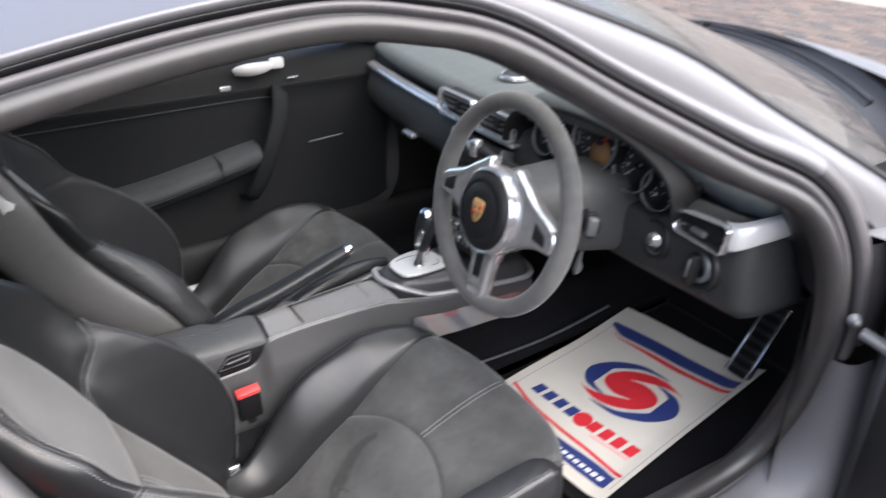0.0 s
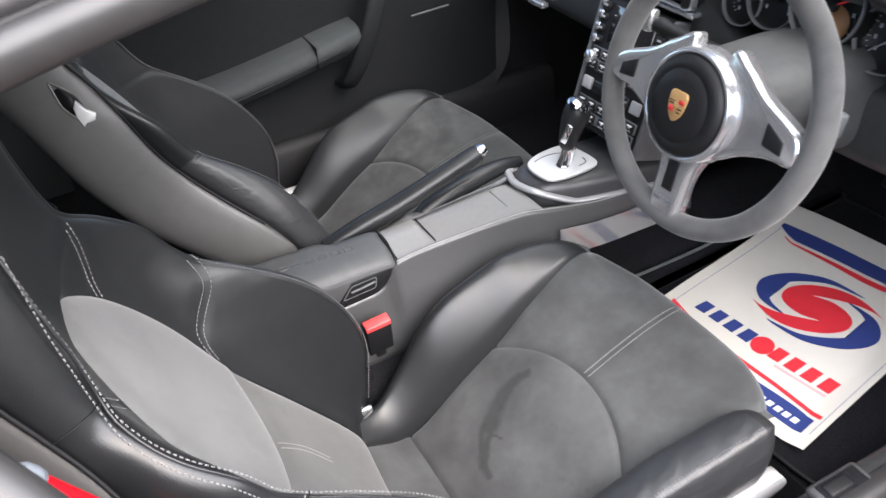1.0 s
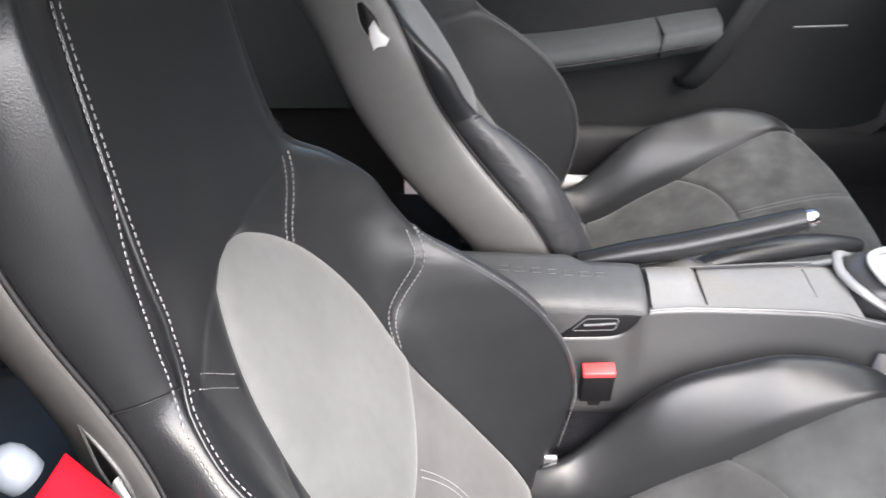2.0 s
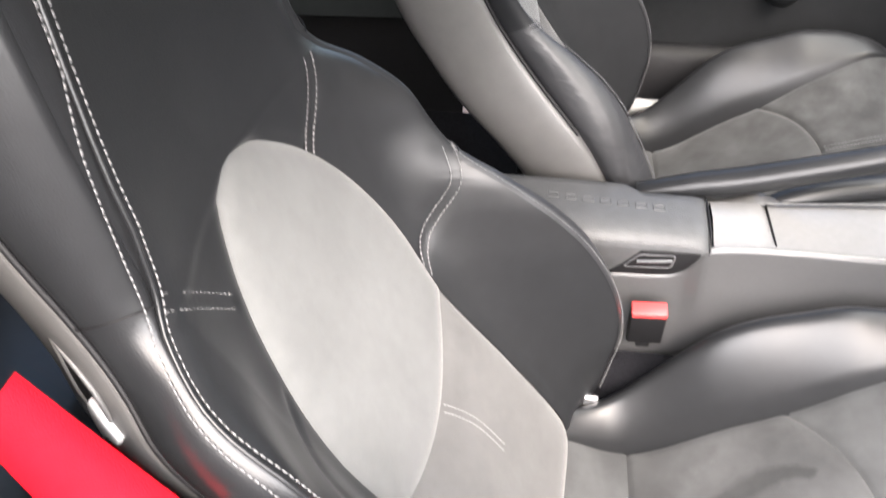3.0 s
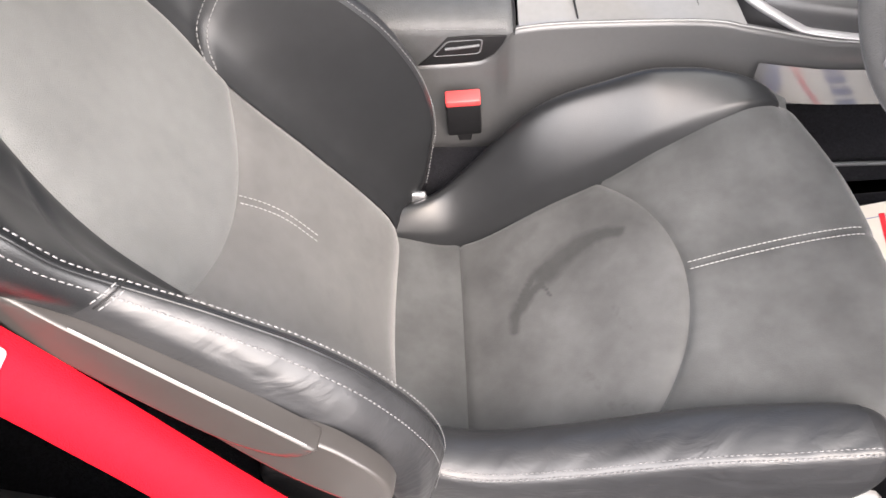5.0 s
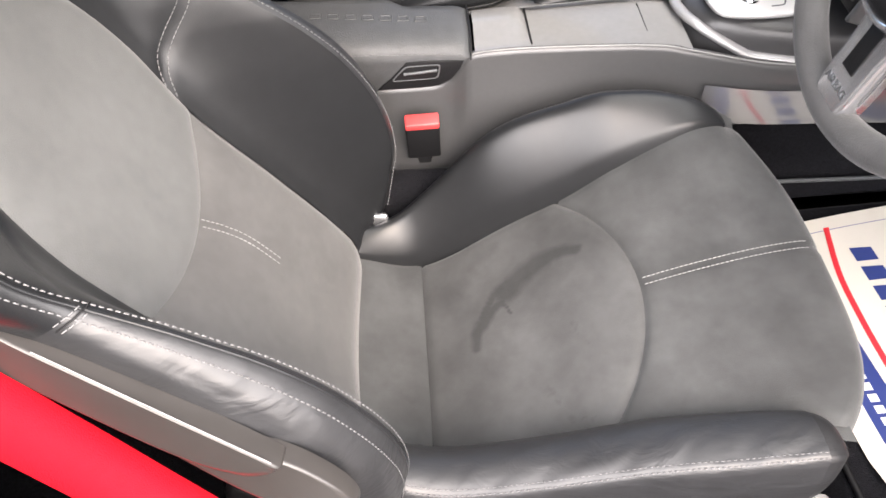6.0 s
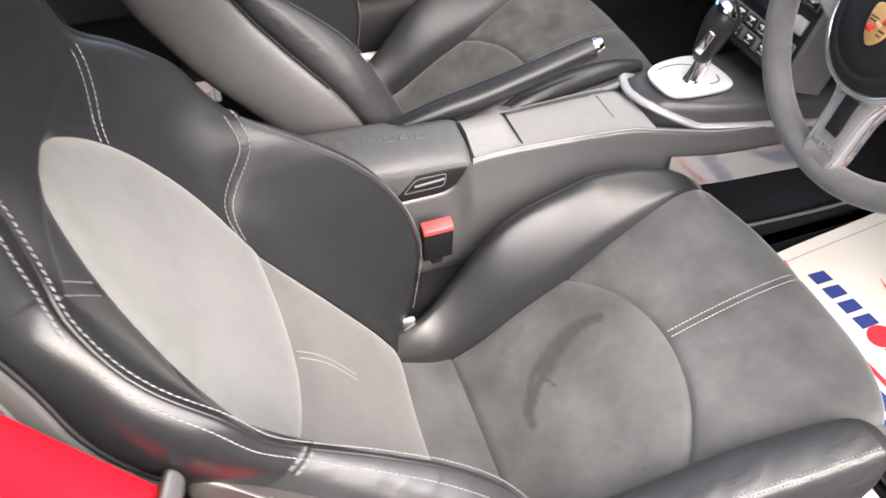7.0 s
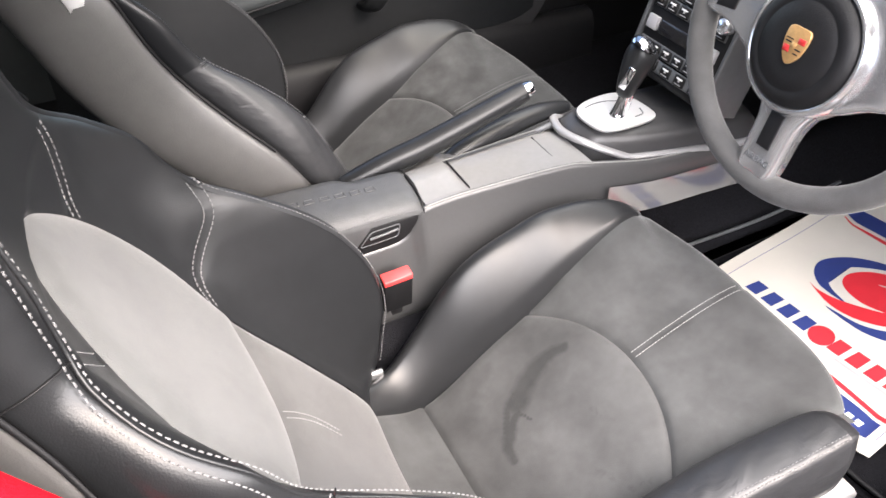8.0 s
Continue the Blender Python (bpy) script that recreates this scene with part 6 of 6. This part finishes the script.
rows.append([p + Vector((0.002, 0, -0.004)) for p in rows[-1]])
rows.append([Vector((p.x, p.y, min(p.z, 0.460))) for p in rows[-1]])
lid = part("lid", sheet(rows), LIDLEATHER, console, "dark grey leather armrest lid")
pts = [r[3].lerp(r[4], 0.35) + Vector((0, -0.0010, 0.0010)) for r in rows[:40]]
part("lid_stitching", stitches(curve(pts, 120), [Vector((0, -0.85, 0.5))] * 120, 0.0, 0.0042, 0.0030, 0.0004), THREAD, lid)
part("lid_front_line", tube(curve([(0.1702, -0.0475, 0.468), (0.1702, -0.043, 0.479), (0.1702, -0.030, 0.4875), (0.1702, 0.0, 0.4915), (0.1702, 0.028, 0.4920), (0.1702, 0.041, 0.488)], 24), 0.0014, 6), BLACK, lid)
for k in range(7):
    x0 = -0.036 + 0.0225 * k
    part("lid_emboss", frame_ring([(-0.008, -0.0055), (0.008, -0.0055), (0.008, 0.0055), (-0.008, 0.0055)], 0.002, 0.0022, 0.0012, pose(x0 + 0.009, 0.012 - 0.07 * x0, 0.4938)), LIDLEATHER, lid, "embossed leather block")
SIDE_PLANE = Matrix(((1, 0, 0, 0), (0, 0, -1, -0.0478), (0, 1, 0, 0), (0, 0, 0, 1)))
latch = part("lid_latch", prism([(0.050, 0.4235), (0.067, 0.441), (0.087, 0.4665), (0.120, 0.4685), (0.161, 0.4680), (0.157, 0.4560), (0.1465, 0.4400), (0.130, 0.4300), (0.105, 0.4265)], 0.0022, SIDE_PLANE, 0.0008), BLACK, console, "black plastic lid catch")
part("latch_rim", frame_ring([(0.067, 0.4375), (0.0855, 0.4615), (0.132, 0.4640), (0.129, 0.4415)], 0.006, 0.0022, 0.0012, SIDE_PLANE @ pose(0, 0, 0.0020)), GREYPLASTIC, latch)
part("latch_grip", tube(curve([(0.084, -0.0520, 0.4505), (0.105, -0.0528, 0.4535), (0.127, -0.0520, 0.4560)], 10), 0.0020, 8), GREYPLASTIC, latch)
# tray
rows = []
for x in [0.176 + 0.28 * k / 24 for k in range(25)]:
    t = (x - 0.176) / 0.28
    p = min(top_line, key=lambda q: abs(q.x - x))
    z = p.z + 0.002
    dish = -0.011 if t < 0.24 else 0.002
    rows.append([Vector((x, y, zz)) for y, zz in ((p.y + 0.004, z), (p.y + 0.014, z - 0.001), (0.0, z - dish), (0.03, z - dish), (0.044, z - 0.004), (0.060, z - 0.006 + 0.012 * math.exp(-((t - 0.22) / 0.08) ** 2)), (0.066, z - 0.03))])
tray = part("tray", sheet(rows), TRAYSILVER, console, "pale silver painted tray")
for x0 in (0.249, 0.402):
    part("tray_gap", box(x0 - 0.0006, x0 + 0.0006, -0.038, 0.040, 0.477, 0.4850 if x0 < 0.3 else 0.4885, 0.0002), BLACK, tray)
# selector pod with its bright strip, gate and lever
POD = [(0.470, 0.074), (0.455, 0.045), (0.455, 0.018), (0.470, -0.016), (0.510, -0.038), (0.562, -0.054), (0.640, -0.069), (0.768, -0.084), (0.80, -0.02), (0.80, 0.05), (0.768, 0.084), (0.640, 0.090), (0.53, 0.088)]
pod_line = [Vector((p.x, p.y, 0.0)) for p in curve([(a, b, 0) for a, b in POD], 90, True)]
pc = Vector((0.60, 0.005, 0))
rows = []
for k, z in ((1.0, 0.458), (0.985, 0.472), (0.95, 0.488), (0.90, 0.498), (0.82, 0.505), (0.65, 0.509), (0.4, 0.511), (0.02, 0.512)):
    rows.append([pc + (p - pc) * k + Vector((0, 0, z + 0.015 * max(p.x - 0.60, 0))) for p in pod_line])
pod = part("selector_pod", sheet(rows, close_u=True), PODPLASTIC, console, "dark grey gear selector surround")
part("pod_strip", tube([p + Vector((0, 0, 0.466 + 0.028 * min(max((0.535 - p.x) / 0.07, 0), 1))) for p in [pc + (q - pc) * 1.012 for q in pod_line]], 0.0075, 10, True, flat=0.8, up=(0, 0, 1)), STRIPSILVER, pod, "bright silver strip round the selector")
gate = [(0.482, 0.034), (0.480, 0.008), (0.488, -0.024), (0.512, -0.034), (0.560, -0.034), (0.590, -0.028), (0.600, -0.012), (0.597, 0.030), (0.586, 0.060), (0.562, 0.068), (0.520, 0.062), (0.494, 0.050)]
gate_l = [(p.x, p.y) for p in curve([(a, b, 0) for a, b in gate], 50, True)]
gp = part("gate_plate", prism(gate_l, 0.006, pose(0, 0, 0.512), 0.002), WHITESILVER, pod, "bright silver selector gate")
for pts in ([(0.500, 0.040, 0), (0.520, 0.046, 0), (0.545, 0.046, 0), (0.565, 0.038, 0)], [(0.560, -0.016, 0), (0.578, -0.012, 0), (0.584, 0.004, 0)]):
    part("gate_groove", tube([Vector((p.x, p.y, 0.5178)) for p in curve(pts, 16)], 0.0012, 8), GREYPLASTIC, gp, "dark groove in the gate")
lever = thing("gear_selector", "black leather gear selector with chrome stem and cap", "gear lever", (0.54, 0, 0.52))
part("stem", tube(curve([(0.536, 0.001, 0.518), (0.542, 0.0, 0.545), (0.548, -0.002, 0.575)], 12), [0.013, 0.012, 0.011, 0.010, 0.0095, 0.009, 0.009, 0.009, 0.010, 0.010, 0.011, 0.011], 14), CHROME, lever, "chrome stem")
part("collar", lathe([(0.013, 0.0), (0.0125, 0.003), (0.010, 0.006), (0.009, 0.008)], pose(0.536, 0.001, 0.518)), CHROME, lever)
part("stem_rod", tube(curve([(0.556, 0.006, 0.518), (0.560, 0.004, 0.548), (0.562, 0.002, 0.590)], 12), 0.0055, 12), CHROME, lever, "chrome rod behind the stem")
part("knob", tube(curve([(0.541, 0.0, 0.551), (0.545, -0.001, 0.572), (0.551, -0.003, 0.598), (0.559, -0.004, 0.620), (0.566, -0.005, 0.636)], 18),
                  [0.009, 0.0125, 0.0145, 0.0160, 0.0172, 0.0183, 0.0194, 0.0205, 0.0215, 0.0225, 0.0235, 0.0242, 0.0246, 0.0246, 0.024, 0.0225, 0.018, 0.010], 20, flat=0.85), LEATHER, lever, "black leather knob")
part("knob_cap", tube(curve([(0.558, -0.004, 0.632), (0.563, -0.005, 0.640), (0.567, -0.006, 0.646)], 10), [0.0222, 0.0222, 0.0218, 0.0208, 0.0195, 0.018, 0.0155, 0.012, 0.0075, 0.001], 20), CHROME, lever, "chrome cap")
part("knob_strip", box(-0.006, 0.006, -0.0015, 0.0015, -0.020, 0.020, 0.001, 1, pose(0.531, -0.013, 0.590, 0, 20, -60)), CHROME, lever)

# ---- handbrake ----
brake = thing("handbrake", "black leather handbrake lever with silver release button", "handbrake", (0.15, 0.06, 0.45))
bl = curve([(0.09, 0.070, 0.462), (0.16, 0.066, 0.487), (0.222, 0.062, 0.505), (0.30, 0.057, 0.534), (0.388, 0.052, 0.568)], 40)
part("grip", tube(bl, [0.016 + 0.003 * math.sin(math.pi * min(k / 39, 1)) for k in range(40)], 16), LEATHER, brake)
part("button", tube([bl[-1], bl[-1] + (bl[-1] - bl[-2]).normalized() * 0.009, bl[-1] + (bl[-1] - bl[-2]).normalized() * 0.014], [0.0125, 0.0125, 0.010], 16), CHROME, brake, "bright silver release button")
part("grip_seam", stitches([p + Vector((0.004, -0.0165, 0.004)) for p in bl[10:38]], [Vector((0, -1, 0.2))] * 28, 0.0, 0.004, 0.0028, 0.0005), GREYPLASTIC, brake)
part("gaiter", tube(curve([(0.255, 0.060, 0.462), (0.29, 0.068, 0.474), (0.36, 0.078, 0.490), (0.44, 0.084, 0.500), (0.50, 0.088, 0.498)], 30), [0.006 + 0.013 * math.sin(math.pi * (0.12 + 0.8 * k / 29)) for k in range(30)], 14), LEATHER, brake, "black leather ridge beside the tray")
part("gaiter_lip", tube(curve([(0.256, 0.052, 0.470), (0.31, 0.050, 0.472), (0.38, 0.052, 0.480), (0.45, 0.058, 0.490)], 24), 0.005, 10), GREYPLASTIC, brake)

# ---- seat belt and buckle ----
belt = thing("seat_belt", "bright red seat belt with grey steel tongue", "seat belt", (-0.2, -0.62, 0.3))
up_e = curve([(-0.341, -0.573, 0.90), (-0.290, -0.574, 0.80), (-0.216, -0.578, 0.67), (-0.155, -0.594, 0.590), (-0.114, -0.607, 0.540), (-0.074, -0.618, 0.485), (-0.03, -0.626, 0.41), (0.0, -0.63, 0.33)], 60)
lo_e = [p + Vector((-0.0185, -0.0395, -0.018)) for p in up_e]
rows = []
for i, (a, b) in enumerate(zip(up_e[6:], lo_e[6:])):
    b = b.lerp(a, 0.30 * max(1 - i / 5, 0))
    n = Vector((0.8, -0.2, 0.5)).normalized() * 0.0008
    ring_ = [a + n, a.lerp(b, 0.5) + n * 2.5, b + n, b - n, a.lerp(b, 0.5) + n * 0.5, a - n]
    rows.append(ring_)
part("webbing", sheet(rows, close_u=True), RED, belt, "red woven webbing")
wn_rows = []
for p in curve([(-0.290, -0.498, 0.715), (-0.317, -0.500, 0.662), (-0.357, -0.502, 0.599), (-0.40, -0.515, 0.50), (-0.42, -0.53, 0.36), (-0.42, -0.54, 0.26)], 20):
    wn_rows.append([p, p + Vector((-0.014, -0.006, -0.004)), p + Vector((-0.030, -0.016, -0.010))])
part("return_webbing", sheet(wn_rows), RED, belt)
ti = min(range(60), key=lambda k: abs(up_e[k].z - 0.689))
c = up_e[ti].lerp(lo_e[ti], 0.5)
d = (up_e[ti + 1] - up_e[ti - 1]).normalized()
s = (lo_e[ti] - up_e[ti]).normalized()
n = s.cross(d).normalized()
if n.z < 0:
    n = -n
TM = Matrix((s, d, n)).transposed().to_4x4()
TM.translation = c + n * 0.004
tongue_o = [(-0.034, -0.007), (-0.033, 0.006), (-0.020, 0.009), (-0.014, 0.018), (0.012, 0.020), (0.019, 0.010), (0.033, 0.007), (0.034, -0.006), (0.016, -0.008), (0.0, -0.010), (-0.016, -0.008)]
tg = part("tongue", prism([(p.x, p.y) for p in curve([(a, b, 0) for a, b in tongue_o], 66, True)], 0.006, TM, 0.002, 3), BELTGREY, belt, "grey plastic belt tongue")
part("tongue_plate", frame_ring([(-0.0125, 0.016), (0.0115, 0.017), (0.0115, 0.052), (-0.0125, 0.051)], 0.004, 0.0048, 0.003, TM @ pose(0, 0, 0.001)), WHITESILVER, tg, "steel tongue plate with open middle")
part("belt_guide", lathe([(0.0, 0.012), (0.005, 0.011), (0.009, 0.008), (0.0112, 0.003), (0.0115, -0.004), (0.0105, -0.010), (0.0, -0.011)], pose(-0.312, -0.606, 0.866, 0, -30, 0), 32), GUIDEBLUE, belt, "pale blue-grey domed belt guide")
buckle = thing("belt_buckle", "black seat belt buckle with red release button", "buckle", (0.1, -0.10, 0.30))
BM = pose(0.105, -0.0925, 0.411, 0, -4, 0) @ pose(0, 0, 0, 10, 0, 0)
bk = part("housing", box(-0.0225, 0.0225, -0.0100, 0.0095, -0.074, -0.003, 0.003, 3, BM), BLACK, buckle)
part("release_button", box(-0.0222, 0.0222, -0.0108, 0.0085, -0.011, 0.000, 0.002, 2, BM), REDBTN, bk, "red release button")
part("stalk", box(-0.010, 0.010, -0.003, 0.003, -0.15, -0.06, 0.002, 1, BM), BLACK, buckle)
hook = thing("hinge_bracket", "small chrome seat hinge bracket beside the cushion", "bracket", (0.05, -0.15, 0.28))
part("loop", tube(curve([(0.030, -0.152, 0.300), (0.046, -0.142, 0.282), (0.060, -0.146, 0.268), (0.055, -0.158, 0.262), (0.038, -0.165, 0.266)], 20), 0.0045, 10), CHROME, hook)
part("plate", box(0.028, 0.056, -0.158, -0.150, 0.268, 0.296, 0.003), SATIN, hook)
pbk = thing("belt_buckle", "passenger buckle with orange-tinted button low beside the far cushion", "buckle", (0.10, 0.60, 0.30))
part("housing", box(0.08, 0.13, 0.575, 0.600, 0.26, 0.315, 0.006), BLACK, pbk)
part("release_button", box(0.075, 0.135, 0.570, 0.590, 0.300, 0.335, 0.008), ORANGE, pbk)

# ---- paper mat ----
MC = [Vector((0.575, -0.178, 0.250)), Vector((1.083, -0.103, 0.284)), Vector((1.144, -0.468, 0.288)), Vector((0.618, -0.548, 0.250))]


def mat_at(a, b, lift=0.0):
    """A place on the paper: a from its rear edge to its front edge, b from its inner edge to its outer edge."""
    p = MC[0].lerp(MC[1], a).lerp(MC[3].lerp(MC[2], a), b)
    wave = 0.004 * math.sin(7 * a + 2.0 * b) * math.sin(5 * b + 1) + 0.010 * max(0, 0.10 - a) / 0.10 * (1 - b) + 0.008 * max(0, b - 0.92) / 0.08
    return Vector((p.x, p.y, p.z + 0.006 + wave + lift))


paper = thing("paper_mat", "white printed paper floor mat with red and blue swirl logo", "floor mat", (0.9, -0.3, 0.24))
bm = sheet([[mat_at(-0.03 + 1.03 * i / 40, 1.015 * j / 40) for j in range(41)] for i in range(41)])
part("sheet", bm, PAPER, paper, "white paper sheet")


def ink(name, outline, material, lift=0.0006):
    """A printed patch on the paper."""
    bm = bmesh.new()
    vs = [bm.verts.new((a, b, 0)) for a, b in outline]
    f = bm.faces.new(vs)
    bmesh.ops.triangulate(bm, faces=[f])
    for _ in range(2):
        bmesh.ops.subdivide_edges(bm, edges=[e for e in bm.edges if e.calc_length() > 0.04], cuts=1, use_grid_fill=False)
        bmesh.ops.triangulate(bm, faces=bm.faces[:])
    for v in bm.verts:
        v.co = mat_at(v.co.x, v.co.y, lift)
    return part(name, bm, material, paper)


def strip(name, a0, a1, material, lift=0.0006, n=40, b0=0.05, b1=0.95):
    rows = []
    for i in range(n + 1):
        b = b0 + (b1 - b0) * i / n
        rows.append([mat_at(a0(b) + (a1(b) - a0(b)) * k / 6, b, lift) for k in range(7)])
    return part(name, sheet(rows), material, paper)


low_a = lambda b: 0.868 - 0.072 * min(max((b - 0.03) / 0.15, 0), 1) ** 0.6 + 0.02 * max(b - 0.6, 0) / 0.4
strip("blue_band", low_a, lambda b: 0.868 + 0.008 * b, INKBLUE, b0=0.05, b1=0.975)
strip("red_line", lambda b: low_a(b) - 0.014 - 0.040 * min(b * 1.6, 1) + 0.012 * b, lambda b: low_a(b) - 0.014 - 0.004 * b, INKRED, b0=0.12, b1=0.975)
top_b = interp([(0.0, 0.200), (0.25, 0.150), (0.45, 0.138), (0.70, 0.133), (0.87, 0.121), (1.0, 0.108)])
top_blue = interp([(0.22, 0.045), (0.30, 0.075), (0.45, 0.095), (0.60, 0.102), (0.85, 0.104), (1.0, 0.085)])
strip("blue_band", lambda b: 0.024, lambda b: top_blue(b), INKBLUE, b0=0.22, b1=0.955)
strip("red_line", lambda b: top_b(b) - 0.008, lambda b: top_b(b) + 0.008, INKRED, b0=0.05, b1=0.97)
for b in (0.06, 0.982):
    part("border_line", sheet([[mat_at(0.035 + 0.83 * i / 30, b + k * 0.004, 0.0005) for k in range(2)] for i in range(31)]), INKGREY, paper)
# swirl: two blue crescents round a red double curve
CRESCENT = [(0.416, 0.483), (0.415, 0.411), (0.427, 0.335), (0.467, 0.273), (0.525, 0.247), (0.589, 0.281), (0.645, 0.361), (0.685, 0.501), (0.676, 0.690), (0.664, 0.534), (0.630, 0.440), (0.577, 0.361), (0.520, 0.328), (0.473, 0.342), (0.438, 0.396)]
RED_HALF = [(0.623, 0.823), (0.660, 0.687), (0.653, 0.560), (0.609, 0.445), (0.548, 0.385), (0.495, 0.394), (0.464, 0.450), (0.452, 0.539), (0.466, 0.628), (0.434, 0.540), (0.408, 0.446), (0.400, 0.363)]
turned = lambda q: (1.031 - q[0], 1.132 - q[1])


def smooth(pts):
    return [(q.x, q.y) for q in curve([(a, b, 0) for a, b in pts], 90, True)]


ink("swirl_blue", smooth(CRESCENT), INKBLUE)
ink("swirl_blue", smooth([turned(q) for q in CRESCENT]), INKBLUE)
ink("swirl_red", smooth(RED_HALF + [turned(q) for q in RED_HALF]), INKRED, 0.0008)
# nine heavy printed marks in a row, a small line and a web line, kept as plain bars
for k in range(9):
    b0 = 0.160 + 0.086 * k
    a0, hgt = 0.213, 0.060
    if k == 4:
        ink("printed_bar", [(a0 + 0.028 + 0.042 * math.sin(q), b0 + 0.036 + 0.055 * math.cos(q)) for q in (2 * math.pi * i / 20 for i in range(20))], INKRED, 0.0007)
    else:
        ink("printed_bar", [(a0, b0), (a0, b0 + 0.062), (a0 + hgt, b0 + 0.070), (a0 + hgt, b0 + 0.012)], INKRED if k > 4 else INKBLUE, 0.0007)
ink("printed_bar", [(0.190, 0.65), (0.193, 0.91), (0.204, 0.91), (0.201, 0.65)], PALERED, 0.0007)
for k in range(11):
    b0 = 0.46 + 0.042 * k
    ink("printed_bar", [(0.046, b0), (0.046, b0 + 0.028), (0.068, b0 + 0.032), (0.068, b0 + 0.004)], WHITE, 0.0012)

# ---- floor mat under the paper, pedals, foot rail ----
carpet_mat = thing("carpet_mat", "black carpet mat with bound edge on the driver's floor", "floor mat", (0.9, -0.35, 0.236))
out = [(0.575, -0.150), (0.60, -0.135), (1.15, -0.135), (1.19, -0.16), (1.19, -0.56), (1.15, -0.605), (0.66, -0.610), (0.58, -0.585)]
ol = [(p.x, p.y) for p in curve([(a, b, 0) for a, b in out], 60, True)]
bm = prism(ol, 0.009, pose(0, 0, 0.002), 0.003)
for v in bm.verts:
    v.co.z += floor_z(v.co.x)
part("carpet", bm, CARPET, carpet_mat)
part("binding", tube([Vector((a, b, floor_z(a) + 0.010)) for a, b in ol], 0.004, 8, True), BLACK, carpet_mat)
part("foot_rail", tube(curve([(0.45, -0.122, 0.298), (0.62, -0.121, 0.300), (0.82, -0.118, 0.302), (1.0, -0.118, 0.33)], 20), 0.003, 8), GREYPLASTIC, thing("tunnel_trim", "thin grey edging strip along the tunnel carpet", "trim", (0.7, -0.12, 0.3)))
pedal = thing("accelerator_pedal", "ribbed black and silver accelerator pedal", "pedal", (1.15, -0.445, 0.28))
PM = pose(1.15, -0.445, 0.37, 0, 38, 0)
pp = part("pad", box(-0.008, 0.008, -0.028, 0.028, -0.10, 0.08, 0.005, 2, PM), BLACK, pedal)
for k in (-1, 1):
    part("edge", box(-0.014, -0.006, k * 0.026 - 0.004, k * 0.026 + 0.004, -0.10, 0.08, 0.002, 1, PM), SATIN, pp)
for k in range(7):
    part("rib", box(-0.012, -0.007, -0.020, 0.020, -0.085 + 0.023 * k, -0.077 + 0.023 * k, 0.001, 1, PM), RUBBER, pp)
brk = thing("brake_pedal", "black rubber brake pedal on its arm", "pedal", (1.15, -0.33, 0.40))
part("pad", box(-0.008, 0.008, -0.045, 0.045, -0.03, 0.03, 0.006, 2, pose(1.12, -0.30, 0.44, 0, 35, 0)), BLACK, brk)
part("arm", tube(curve([(1.13, -0.30, 0.44), (1.18, -0.30, 0.52), (1.19, -0.30, 0.69)], 10), 0.008, 8), BLACK, brk)

# ---- paving ----
def brick_shape(bm, x0, y0, z0, top):
    """One paving brick with its worn upper edge, its corner at x0, y0."""
    e = 0.004
    vs = [bm.verts.new((x0 + a, y0 + b, z0 + c)) for c, d in ((0, 0), (top - e, 0), (top, e)) for a, b in ((d, d), (0.098 - d, d), (0.098 - d, 0.200 - d), (d, 0.200 - d))]
    for k in (0, 4):
        for q in range(4):
            bm.faces.new((vs[k + q], vs[k + (q + 1) % 4], vs[k + 4 + (q + 1) % 4], vs[k + 4 + q]))
    bm.faces.new(vs[8:12])


paving = bmesh.new()
rng = random.Random(4)
single = bmesh.new()
brick_shape(single, 0, 0, 0, 0.013)
brick_mesh = bpy.data.meshes.new("brick")
single.to_mesh(brick_mesh)
single.free()
brick_mesh.materials.append(BRICKS)
for i in range(106):
    for j in range(62):
        x0, y0 = 1.6 + (i - 46) * 0.104, -1.2 + (j - 18) * 0.208 + (0.104 if i % 2 else 0)
        h = rng.uniform(-0.002, 0.003)
        if 4.2 < x0 < 6.3 and 2.0 < y0 < 4.6:
            brick = new("brick", brick_mesh)
            brick.location = (x0, y0, GROUND + h)
            brick.parent = forecourt
        else:
            brick_shape(paving, x0, y0, GROUND, 0.012 + h)
tagged(part("paving_bricks", paving, BRICKS, None, "", False), "red and grey brick paving blocks on the forecourt", "paving", kind="stuff")
